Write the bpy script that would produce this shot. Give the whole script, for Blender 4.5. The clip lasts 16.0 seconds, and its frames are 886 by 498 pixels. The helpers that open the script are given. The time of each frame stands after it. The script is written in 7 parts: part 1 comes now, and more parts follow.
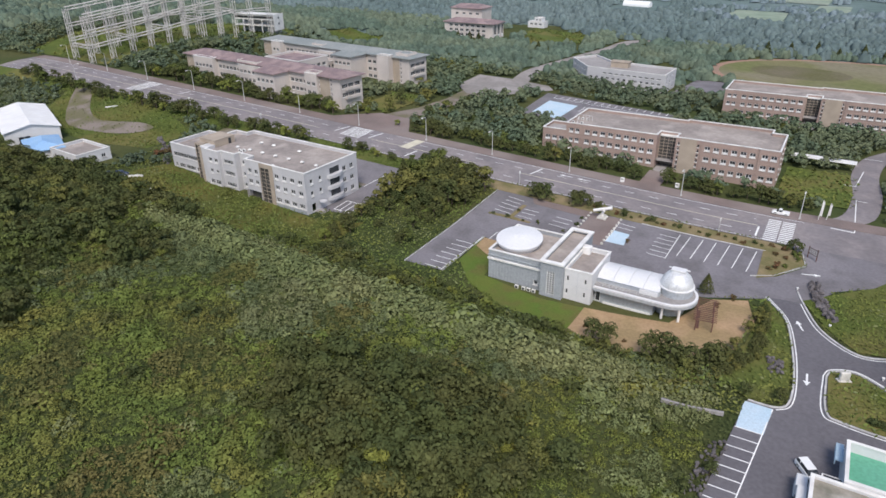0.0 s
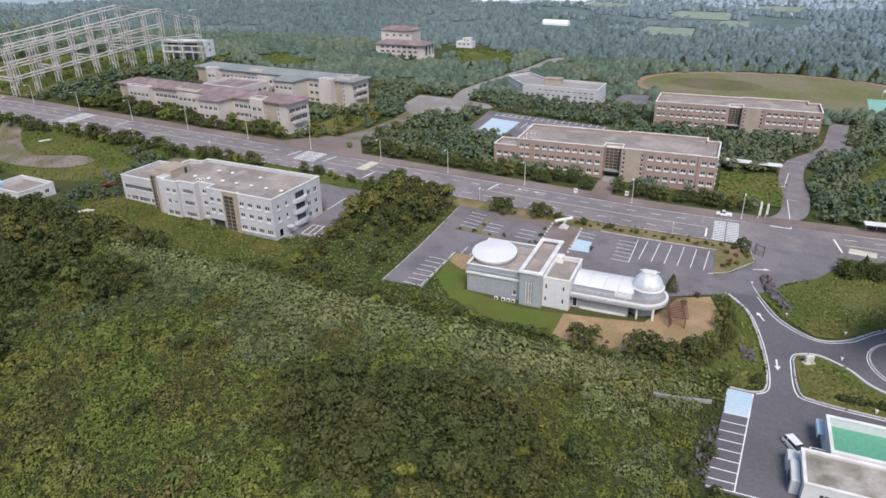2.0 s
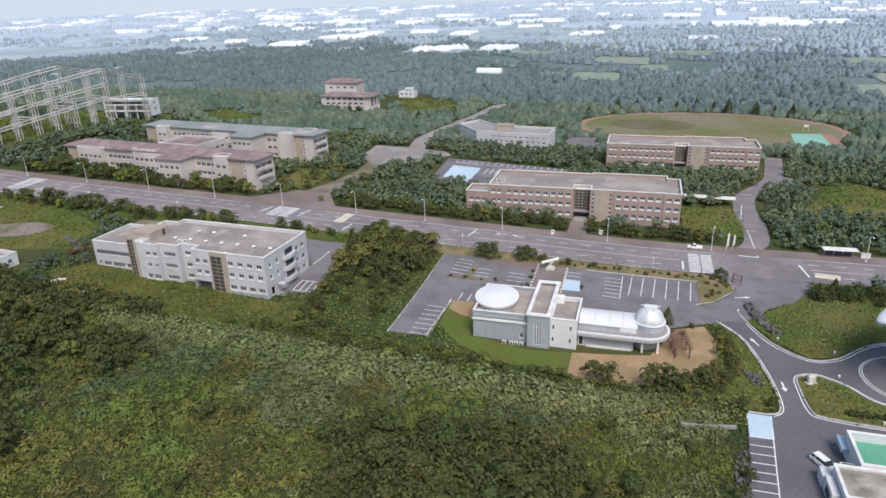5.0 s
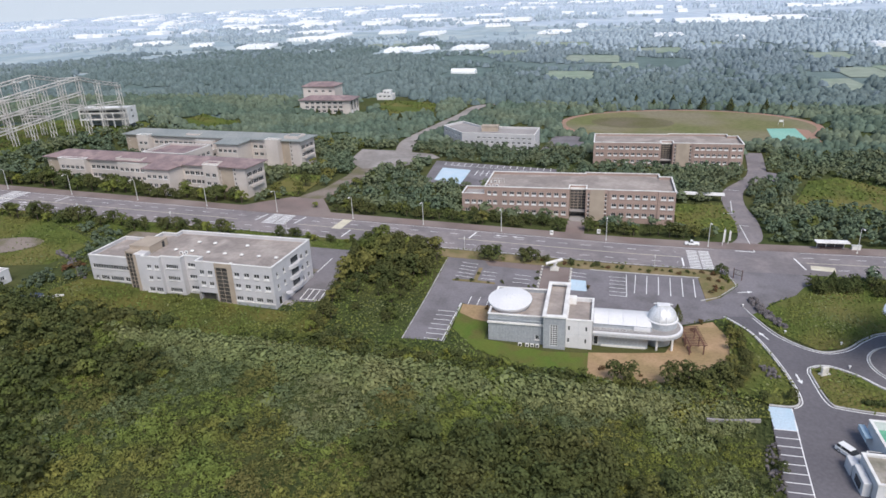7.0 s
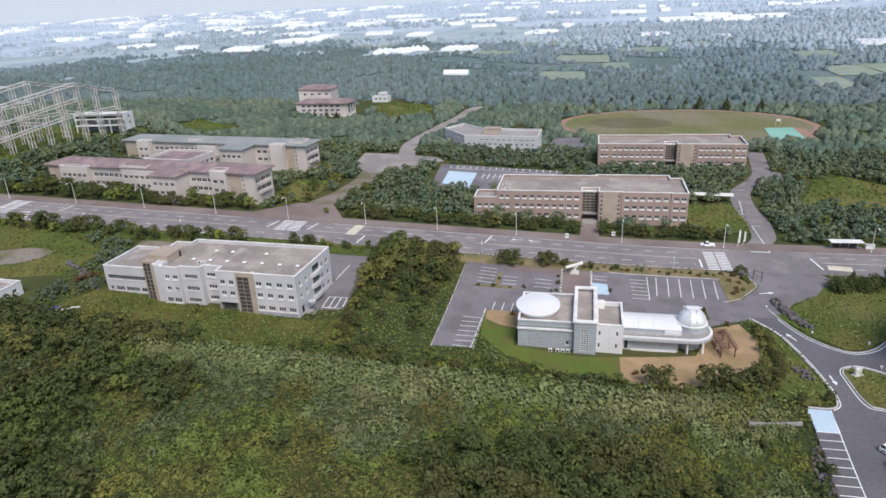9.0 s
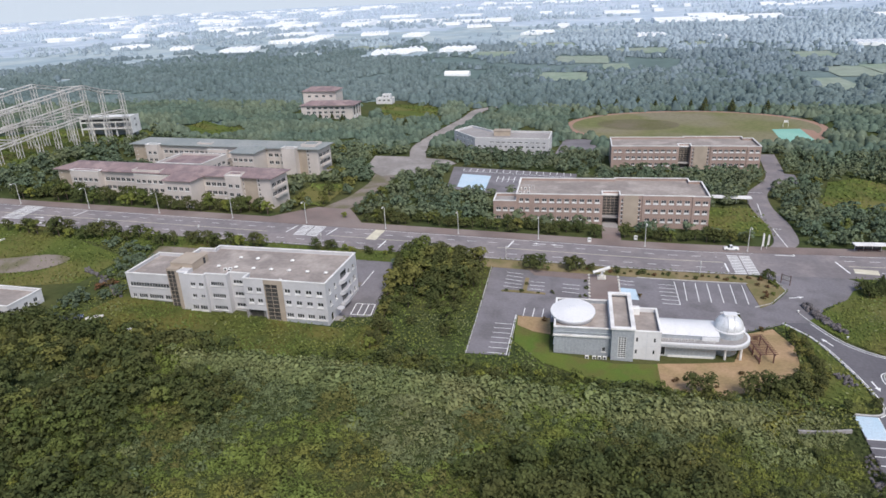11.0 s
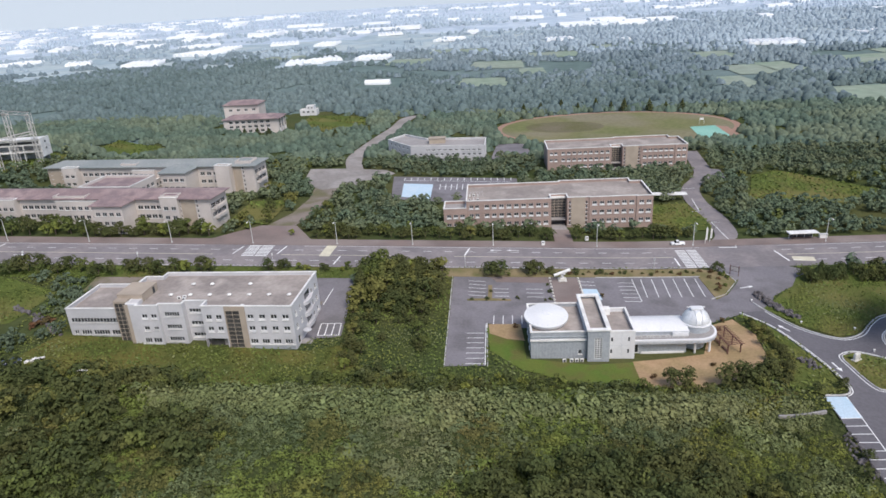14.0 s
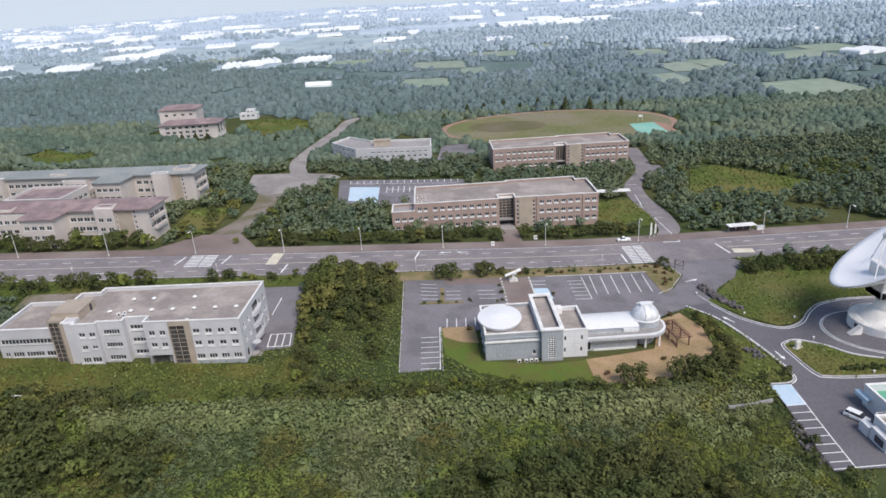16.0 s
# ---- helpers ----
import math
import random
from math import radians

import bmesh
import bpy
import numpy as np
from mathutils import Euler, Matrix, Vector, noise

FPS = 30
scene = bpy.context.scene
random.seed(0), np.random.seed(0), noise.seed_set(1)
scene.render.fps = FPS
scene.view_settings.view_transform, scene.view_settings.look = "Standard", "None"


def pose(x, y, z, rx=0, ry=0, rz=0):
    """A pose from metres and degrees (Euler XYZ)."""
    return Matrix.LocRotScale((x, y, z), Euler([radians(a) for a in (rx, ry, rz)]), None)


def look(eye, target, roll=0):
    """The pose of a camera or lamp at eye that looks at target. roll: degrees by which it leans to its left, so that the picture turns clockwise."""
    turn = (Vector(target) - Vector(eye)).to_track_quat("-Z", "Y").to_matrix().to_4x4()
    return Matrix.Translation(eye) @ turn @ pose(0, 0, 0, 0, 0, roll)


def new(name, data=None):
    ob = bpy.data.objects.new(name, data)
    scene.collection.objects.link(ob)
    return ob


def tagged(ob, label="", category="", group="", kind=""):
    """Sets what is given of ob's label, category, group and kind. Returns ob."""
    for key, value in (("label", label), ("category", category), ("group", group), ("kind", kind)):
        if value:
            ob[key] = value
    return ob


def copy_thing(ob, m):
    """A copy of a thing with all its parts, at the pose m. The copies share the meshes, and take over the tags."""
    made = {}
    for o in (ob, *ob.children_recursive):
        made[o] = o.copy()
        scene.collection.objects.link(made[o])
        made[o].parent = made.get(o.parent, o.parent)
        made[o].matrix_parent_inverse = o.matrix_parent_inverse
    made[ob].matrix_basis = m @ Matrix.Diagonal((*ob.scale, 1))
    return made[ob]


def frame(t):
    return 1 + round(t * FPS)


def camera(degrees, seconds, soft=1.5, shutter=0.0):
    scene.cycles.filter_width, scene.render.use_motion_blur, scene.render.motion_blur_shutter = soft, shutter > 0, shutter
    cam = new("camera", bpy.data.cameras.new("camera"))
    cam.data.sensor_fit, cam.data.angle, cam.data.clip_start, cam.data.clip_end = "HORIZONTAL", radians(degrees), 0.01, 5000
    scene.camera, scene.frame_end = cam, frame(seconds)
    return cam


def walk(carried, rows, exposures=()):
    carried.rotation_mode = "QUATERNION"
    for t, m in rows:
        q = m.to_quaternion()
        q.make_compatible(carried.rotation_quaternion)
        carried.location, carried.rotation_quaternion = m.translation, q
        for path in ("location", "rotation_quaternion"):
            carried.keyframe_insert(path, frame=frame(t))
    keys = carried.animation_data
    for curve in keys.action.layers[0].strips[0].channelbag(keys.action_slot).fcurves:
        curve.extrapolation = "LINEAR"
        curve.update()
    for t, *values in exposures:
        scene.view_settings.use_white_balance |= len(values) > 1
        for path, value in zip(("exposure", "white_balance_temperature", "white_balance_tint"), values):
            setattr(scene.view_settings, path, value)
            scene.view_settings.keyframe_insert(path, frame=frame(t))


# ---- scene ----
cam = camera(67.5, 16.0, soft=1.6)
PATH = [
    (0.0, (39.952, -142.967, 77.59), (-6.037, -66.15, 33.045), -0.694),
    (0.5, (37.766, -145.342, 78.056), (-7.444, -67.64, 34.256), -0.669),
    (1.0, (35.577, -147.711, 78.46), (-6.567, -68.076, 35.076), -0.68),
    (1.5, (32.994, -149.934, 78.782), (-4.995, -68.301, 35.274), -0.792),
    (2.0, (30.473, -152.06, 79.138), (-6.106, -69.106, 36.941), -1.003),
    (2.5, (27.852, -153.858, 79.541), (-8.103, -69.94, 38.736), -1.24),
    (3.0, (25.141, -155.5, 79.93), (-10.67, -70.775, 40.696), -1.311),
    (3.5, (22.48, -156.743, 80.241), (-13.065, -71.178, 42.62), -1.428),
    (4.0, (19.747, -157.978, 80.673), (-12.639, -70.673, 44.22), -1.513),
    (4.5, (16.929, -159.069, 80.972), (-11.91, -70.454, 44.698), -1.57),
    (5.0, (14.171, -159.93, 81.433), (-13.286, -70.885, 45.143), -1.742),
    (7.5, (0.933, -163.05, 83.616), (-20.912, -72.556, 47.098), -2.452),
    (8.0, (-1.796, -163.357, 84.042), (-22.804, -72.668, 47.514), -2.53),
    (8.5, (-4.59, -163.51, 84.391), (-25.316, -72.764, 47.845), -2.643),
    (9.0, (-7.291, -163.569, 84.862), (-27.945, -72.823, 48.276), -2.676),
    (9.5, (-10.076, -163.651, 85.237), (-30.708, -72.939, 48.555), -2.757),
    (12.0, (-23.536, -163.58, 86.998), (-39.558, -71.945, 50.306), -2.59),
    (12.5, (-26.226, -163.491, 87.21), (-39.556, -71.442, 50.479), -2.704),
    (13.0, (-28.585, -163.316, 87.211), (-39.443, -70.896, 50.595), -3.071),
    (13.5, (-30.423, -162.973, 87.305), (-39.284, -70.307, 50.773), -3.376),
    (14.0, (-31.567, -162.534, 87.428), (-38.728, -69.639, 51.106), -3.376),
    (14.5, (-32.142, -161.981, 87.437), (-37.526, -69.0, 51.029), -3.377),
    (15.0, (-32.482, -161.54, 87.596), (-35.816, -68.514, 51.057), -3.395),
    (15.5, (-32.614, -161.162, 87.762), (-33.687, -68.143, 51.069), -3.457),
    (16.0, (-32.646, -160.652, 87.86), (-31.815, -67.657, 51.099), -3.521),
]
walk(cam, [(t, look(eye, target, roll)) for t, eye, target, roll in PATH])

# ---- world and light ----
world = bpy.data.worlds.new("overcast_sky")
scene.world = world
world.use_nodes = True
wn = world.node_tree
sky = wn.nodes.new("ShaderNodeTexSky")
sky.sky_type = "NISHITA"
sky.sun_disc = False
sky.sun_elevation, sky.sun_rotation = radians(52), radians(150)
sky.dust_density, sky.air_density, sky.ozone_density = 2.0, 1.0, 2.0
wn.nodes["Background"].inputs["Strength"].default_value = 0.105
wn.links.new(sky.outputs["Color"], wn.nodes["Background"].inputs["Color"])
sun_data = bpy.data.lights.new("sun", "SUN")
sun_data.energy, sun_data.angle, sun_data.color = 1.9, radians(24), (1.0, 0.935, 0.87)
sun = new("sun", sun_data)
sun.rotation_euler = Euler((radians(38), 0, radians(30)))
scene.view_settings.exposure = 0.65


# ---- materials ----
def mat(name, col, rough=0.8, col2=None, scale=1.0, detail_scale=None, bump=0.0, bump_scale=8.0, metal=0.0, island=0.0, obj=0.0, spec=0.3,
        mid=(0.35, 0.65), third=None, third_scale=0.05, grain=0.22):
    """A surface with a base colour, stains at a larger scale, grain and fine relief at a smaller one."""
    m = bpy.data.materials.new(name)
    m.use_nodes = True
    n, l = m.node_tree.nodes, m.node_tree.links
    b = n["Principled BSDF"]
    b.inputs["Roughness"].default_value = rough
    b.inputs["Metallic"].default_value = metal
    b.inputs["Specular IOR Level"].default_value = spec
    geo = n.new("ShaderNodeNewGeometry")
    col2 = col2 or tuple(c * 0.8 for c in col)

    def noise_fac(s, d, lo, hi):
        t = n.new("ShaderNodeTexNoise")
        t.inputs["Scale"].default_value, t.inputs["Detail"].default_value = s, d
        l.new(geo.outputs["Position"], t.inputs["Vector"])
        r = n.new("ShaderNodeMapRange")
        r.inputs["From Min"].default_value, r.inputs["From Max"].default_value = lo, hi
        l.new(t.outputs["Fac"], r.inputs["Value"])
        return r.outputs["Result"]

    def mix(fac, a, c):
        x = n.new("ShaderNodeMix")
        x.data_type = "RGBA"
        l.new(fac, x.inputs["Factor"])
        for sock, v in ((x.inputs[6], a), (x.inputs[7], c)):
            if isinstance(v, tuple):
                sock.default_value = (*v, 1)
            else:
                l.new(v, sock)
        return x.outputs[2]

    out = mix(noise_fac(scale, 3, *mid), tuple(col), tuple(col2))
    if third:
        out = mix(noise_fac(third_scale, 2, 0.45, 0.62), out, tuple(third))
    hsv = n.new("ShaderNodeHueSaturation")
    l.new(out, hsv.inputs["Color"])
    g_ = noise_fac(detail_scale or scale * 9, 2, 0.3, 0.7)
    v = n.new("ShaderNodeMath")
    v.operation = "MULTIPLY_ADD"
    l.new(g_, v.inputs[0])
    v.inputs[1].default_value, v.inputs[2].default_value = grain, 1 - grain / 2
    val = v.outputs[0]
    for amount, sock in ((island, geo.outputs["Random Per Island"]), (obj, None)):
        if amount:
            if sock is None:
                sock = n.new("ShaderNodeObjectInfo").outputs["Random"]
            w = n.new("ShaderNodeMath")
            w.operation = "MULTIPLY_ADD"
            l.new(sock, w.inputs[0])
            w.inputs[1].default_value, w.inputs[2].default_value = amount, 1 - amount / 2
            x = n.new("ShaderNodeMath")
            x.operation = "MULTIPLY"
            l.new(val, x.inputs[0])
            l.new(w.outputs[0], x.inputs[1])
            val = x.outputs[0]
    l.new(val, hsv.inputs["Value"])
    l.new(hsv.outputs["Color"], b.inputs["Base Color"])
    if bump:
        t = n.new("ShaderNodeTexNoise")
        t.inputs["Scale"].default_value, t.inputs["Detail"].default_value = bump_scale, 4
        l.new(geo.outputs["Position"], t.inputs["Vector"])
        bp = n.new("ShaderNodeBump")
        bp.inputs["Strength"].default_value, bp.inputs["Distance"].default_value = min(1, bump), bump
        l.new(t.outputs["Fac"], bp.inputs["Height"])
        l.new(bp.outputs["Normal"], b.inputs["Normal"])
    return m


ASPHALT = mat("asphalt", (0.176, 0.165, 0.178), 0.9, (0.208, 0.194, 0.207), 0.05, 1.5, bump=0.02, third=(0.15, 0.14, 0.147), third_scale=0.12)
ASPHALT_NEW = mat("dark_asphalt", (0.115, 0.108, 0.119), 0.88, (0.145, 0.136, 0.148), 0.06, 1.5, bump=0.02)
ROADWAY = mat("worn_roadway", (0.215, 0.195, 0.204), 0.9, (0.18, 0.162, 0.166), 0.035, 0.8, bump=0.02, third=(0.245, 0.218, 0.218), third_scale=0.09)
CONCRETE = mat("concrete", (0.33, 0.31, 0.3), 0.9, (0.27, 0.255, 0.25), 0.08, 1.2, bump=0.02)
BRICKPAVE = mat("brown_paving", (0.215, 0.165, 0.15), 0.9, (0.17, 0.135, 0.125), 0.12, 3, bump=0.02, third=(0.24, 0.2, 0.185), third_scale=0.05)
MARK = mat("road_paint", (0.8, 0.8, 0.79), 0.7, (0.62, 0.62, 0.61), 0.6, 4, mid=(0.5, 0.8))
PADBLUE = mat("pale_blue_paint", (0.42, 0.56, 0.66), 0.75, (0.5, 0.6, 0.68), 0.2, 3)
KERB = mat("kerb_stone", (0.55, 0.54, 0.53), 0.85, (0.4, 0.39, 0.38), 0.5, 4, obj=0.12)
WHITEWALL = mat("white_painted_wall", (0.65, 0.65, 0.66), 0.75, (0.6, 0.595, 0.6), 0.1, 1.6, bump=0.01, grain=0.07)
GREYWALL = mat("grey_white_wall", (0.54, 0.53, 0.545), 0.75, (0.46, 0.455, 0.47), 0.12, 1.6, bump=0.01, grain=0.07)
COPING = mat("white_coping", (0.78, 0.77, 0.75), 0.7, (0.62, 0.6, 0.58), 0.3, 3, grain=0.07)
TAN = mat("tan_tile", (0.4, 0.335, 0.27), 0.8, (0.345, 0.29, 0.235), 0.3, 4, grain=0.07)
PINKWALL = mat("pinkish_cream_wall", (0.58, 0.525, 0.49), 0.8, (0.48, 0.435, 0.41), 0.1, 1.5, grain=0.07)
BRICK = mat("pinkish_brick", (0.36, 0.268, 0.232), 0.85, (0.31, 0.232, 0.202), 0.15, 6, bump=0.01)
ROOFGREY = mat("roof_screed", (0.31, 0.27, 0.245), 0.95, (0.235, 0.205, 0.19), 0.07, 0.9, bump=0.02, third=(0.37, 0.325, 0.295), third_scale=0.14)
ROOFRED = mat("faded_red_roof", (0.235, 0.172, 0.172), 0.8, (0.31, 0.235, 0.228), 0.09, 1.5, third=(0.2, 0.15, 0.155), third_scale=0.2)
ROOFTEAL = mat("grey_green_roof", (0.21, 0.235, 0.235), 0.8, (0.27, 0.285, 0.28), 0.09, 1.5)
BLUEGREY = mat("blue_grey_panel", (0.345, 0.365, 0.39), 0.5, (0.3, 0.32, 0.345), 0.12, 2)
SILVER = mat("silver_panel", (0.5, 0.53, 0.56), 0.4, (0.42, 0.45, 0.49), 0.2, 2, metal=0.3)
WHITEMETAL = mat("white_metal_roof", (0.7, 0.7, 0.71), 0.5, (0.65, 0.65, 0.66), 0.15, 2, grain=0.07)
DOMEMETAL = mat("dome_metal", (0.72, 0.73, 0.74), 0.42, (0.6, 0.61, 0.62), 0.5, 3, metal=0.25)
GLASS = mat("dark_window_glass", (0.03, 0.034, 0.04), 0.12, (0.05, 0.055, 0.06), 0.4, 2, spec=0.6, obj=0.5)
DARKGLASS = mat("dark_curtain_glass", (0.055, 0.053, 0.053), 0.15, (0.09, 0.086, 0.084), 0.4, 2, spec=0.6)
FRAME = mat("white_window_frame", (0.75, 0.75, 0.75), 0.6, grain=0.07)
STEEL = mat("pale_lattice_steel", (0.5, 0.49, 0.48), 0.6, (0.4, 0.385, 0.37), 0.2, 3)
POLE = mat("pale_pole_metal", (0.6, 0.6, 0.59), 0.5)
BARK = mat("bark", (0.12, 0.09, 0.07), 0.95, (0.08, 0.06, 0.05), 2.0, bump=0.03)
LAWN = mat("mown_lawn", (0.09, 0.142, 0.03), 0.95, (0.115, 0.142, 0.034), 0.12, 2.5, bump=0.15, bump_scale=3, third=(0.12, 0.122, 0.04), third_scale=0.16, spec=0.06)
ROUGHGRASS = mat("rough_grass", (0.1, 0.125, 0.033), 0.95, (0.075, 0.1, 0.028), 0.1, 1.6, bump=0.25, bump_scale=1.6, third=(0.15, 0.14, 0.05), third_scale=0.05, spec=0.06)
DRYGRASS = mat("dry_grass", (0.2, 0.165, 0.085), 0.95, (0.14, 0.135, 0.06), 0.2, 2, bump=0.1, bump_scale=3, third=(0.24, 0.19, 0.11), third_scale=0.15, spec=0.06)
OLIVEGRASS = mat("olive_grass", (0.085, 0.1, 0.028), 0.95, (0.068, 0.086, 0.026), 0.1, 1.6, bump=0.25, bump_scale=1.6, third=(0.125, 0.115, 0.035), third_scale=0.07, spec=0.06)
WORNGRASS = mat("worn_grass", (0.125, 0.12, 0.06), 0.95, (0.16, 0.14, 0.095), 0.05, 0.6, bump=0.1, bump_scale=2, spec=0.06)
DIRT = mat("bare_tan_soil", (0.42, 0.29, 0.175), 0.95, (0.34, 0.235, 0.14), 0.15, 1.5, bump=0.1, bump_scale=2, third=(0.3, 0.22, 0.12), third_scale=0.1, spec=0.06)
GRAVEL = mat("grey_brown_gravel", (0.235, 0.2, 0.175), 0.95, (0.17, 0.15, 0.12), 0.12, 2, bump=0.1, bump_scale=3, third=(0.15, 0.14, 0.085), third_scale=0.12, spec=0.06)
# undergrowth floor, kept dark so that gaps between plants read as shade
UNDER = mat("undergrowth", (0.048, 0.065, 0.025), 0.95, (0.066, 0.082, 0.03), 0.09, 0.7, bump=0.6, bump_scale=0.7, third=(0.08, 0.085, 0.034), third_scale=0.02, spec=0.06)
# haze is put into this colour: bluer and paler than near fields
HAZE_LAND = mat("hazed_farmland", (0.29, 0.365, 0.405), 0.95, (0.34, 0.415, 0.455), 0.008, 0.06, third=(0.4, 0.46, 0.47), third_scale=0.013, spec=0.06)
LEAF_A = mat("leaf_mid_green", (0.1, 0.118, 0.034), 0.7, (0.075, 0.096, 0.03), 0.1, 0.9, island=0.4, third=(0.135, 0.132, 0.042), third_scale=0.035, spec=0.06)
LEAF_V = mat("vine_leaf_green", (0.142, 0.174, 0.044), 0.7, (0.108, 0.143, 0.039), 0.09, 0.5, island=0.4, third=(0.172, 0.168, 0.048), third_scale=0.05, spec=0.06)
LEAF_S = mat("sage_herb_leaf", (0.128, 0.153, 0.072), 0.75, (0.098, 0.126, 0.06), 0.12, 0.6, island=0.4, third=(0.148, 0.16, 0.076), third_scale=0.05, spec=0.06)
LEAF_O = mat("olive_herb_leaf", (0.128, 0.128, 0.043), 0.75, (0.104, 0.112, 0.038), 0.12, 0.6, island=0.4, third=(0.142, 0.126, 0.047), third_scale=0.06, spec=0.06)
LEAF_B = mat("leaf_dark_green", (0.055, 0.07, 0.027), 0.75, (0.07, 0.083, 0.03), 0.15, 0.9, island=0.5, third=(0.077, 0.082, 0.031), third_scale=0.07, spec=0.06)
LEAF_C = mat("leaf_yellow_green", (0.16, 0.17, 0.04), 0.7, (0.12, 0.15, 0.04), 0.2, 0.9, island=0.6, spec=0.06)
LEAF_D = mat("reed_pale_green", (0.168, 0.192, 0.082), 0.75, (0.13, 0.158, 0.066), 0.15, 0.9, island=0.4, third=(0.185, 0.196, 0.088), third_scale=0.06, spec=0.06)
LEAF_E = mat("leaf_rusty", (0.14, 0.07, 0.04), 0.75, (0.1, 0.085, 0.04), 0.3, 1, island=0.6, spec=0.06)
# land farther out, haze painted in as still bluer, paler tones
HAZE_LAND_B = mat("hazed_farmland_farther", (0.375, 0.45, 0.53), 0.95, (0.425, 0.505, 0.585), 0.005, 0.04, third=(0.48, 0.545, 0.605), third_scale=0.01, spec=0.06)
HAZE_LAND_C = mat("hazed_land_farthest", (0.43, 0.5, 0.59), 0.95, (0.46, 0.535, 0.62), 0.004, 0.03, third=(0.505, 0.57, 0.645), third_scale=0.006, spec=0.05)
# farthest groves and north woods: leaf colours with haze painted in
LEAF_H = mat("hazed_grove_leaf_farther", (0.36, 0.432, 0.505), 0.9, (0.4, 0.475, 0.552), 0.01, 0.05, island=0.12, spec=0.05)
LEAF_X = mat("hazed_north_wood_leaf", (0.098, 0.134, 0.102), 0.85, (0.078, 0.112, 0.086), 0.06, 0.7, island=0.5, third=(0.122, 0.15, 0.104), third_scale=0.02, spec=0.05, grain=0.25)
# floor of the far woods, paled and blued to stand for haze
HAZE_WOOD = mat("hazed_wood_floor", (0.115, 0.16, 0.15), 0.95, (0.13, 0.18, 0.17), 0.02, 0.1, third=(0.15, 0.2, 0.195), third_scale=0.006, spec=0.06)
# nearer woods: greens lightened and blued, a slight haze in the colour
LEAF_W = mat("wood_mid_hazed_leaf", (0.118, 0.156, 0.098), 0.78, (0.09, 0.125, 0.082), 0.08, 0.7, island=0.5, third=(0.148, 0.172, 0.096), third_scale=0.03, spec=0.06)
LEAF_K = mat("wood_dark_hazed_leaf", (0.092, 0.122, 0.08), 0.78, (0.112, 0.145, 0.09), 0.1, 0.8, island=0.5, third=(0.132, 0.152, 0.088), third_scale=0.05, spec=0.06)
LEAF_M = mat("meadow_leaf", (0.118, 0.155, 0.04), 0.75, (0.095, 0.13, 0.036), 0.12, 0.8, island=0.35, third=(0.14, 0.152, 0.042), third_scale=0.06, spec=0.06)
# distant leaves, bluer and paler by steps to stand for haze
LEAF_G = mat("hazed_plain_grove_leaf", (0.235, 0.292, 0.335), 0.9, (0.28, 0.342, 0.39), 0.02, 0.3, bump=0.4, bump_scale=0.5, island=0.2, third=(0.31, 0.376, 0.425), third_scale=0.004, spec=0.05)
LEAF_F = mat("hazed_far_wood_leaf", (0.098, 0.135, 0.132), 0.85, (0.116, 0.156, 0.158), 0.03, 0.5, island=0.35, third=(0.13, 0.17, 0.17), third_scale=0.006, spec=0.05, grain=0.2)
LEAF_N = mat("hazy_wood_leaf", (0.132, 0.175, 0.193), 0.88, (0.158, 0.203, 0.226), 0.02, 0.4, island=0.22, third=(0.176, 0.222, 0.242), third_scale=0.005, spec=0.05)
ROCK = mat("dark_basalt", (0.135, 0.122, 0.126), 0.9, (0.09, 0.082, 0.085), 0.8, 5, bump=0.06, obj=0.5)
PALESTONE = mat("pale_stone", (0.6, 0.58, 0.54), 0.85, (0.45, 0.43, 0.4), 0.8, 5)
COURTGREEN = mat("court_green", (0.1, 0.32, 0.21), 0.8, (0.13, 0.36, 0.25), 0.1, 2)
COURTPALE = mat("court_pale_green", (0.2, 0.42, 0.34), 0.8, (0.25, 0.46, 0.38), 0.05, 1)
TRACKRED = mat("running_track", (0.34, 0.2, 0.15), 0.9, (0.27, 0.19, 0.14), 0.05, 1)
PITCH = mat("dry_pitch_grass", (0.15, 0.16, 0.07), 0.95, (0.19, 0.175, 0.095), 0.03, 0.4, bump=0.1, bump_scale=1, third=(0.21, 0.19, 0.13), third_scale=0.018, spec=0.06)
# far fields: green paled and greyed for distance
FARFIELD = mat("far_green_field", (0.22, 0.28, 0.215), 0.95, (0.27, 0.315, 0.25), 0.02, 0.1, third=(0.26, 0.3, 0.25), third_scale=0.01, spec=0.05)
WORNCONC = mat("worn_brownish_concrete", (0.275, 0.25, 0.235), 0.95, (0.22, 0.2, 0.185), 0.05, 0.6, bump=0.03, third=(0.31, 0.285, 0.27), third_scale=0.08)
RUST = mat("rust_brown_timber", (0.16, 0.08, 0.06), 0.8, (0.11, 0.06, 0.05), 1, 5)
BLUEROOF = mat("blue_sheet_roof", (0.25, 0.42, 0.66), 0.55, (0.3, 0.47, 0.68), 0.15, 2)
CARWHITE = mat("white_car_paint", (0.8, 0.8, 0.8), 0.25, (0.76, 0.76, 0.76), 1, spec=0.5, grain=0.07)
CARDARK = mat("dark_car_paint", (0.04, 0.05, 0.08), 0.25, (0.05, 0.06, 0.09), 1, spec=0.5)
TYRE = mat("tyre_rubber", (0.02, 0.02, 0.02), 0.9)
YELLOWMARK = mat("cream_road_paint", (0.62, 0.58, 0.45), 0.8, (0.52, 0.48, 0.38), 0.4, 3)


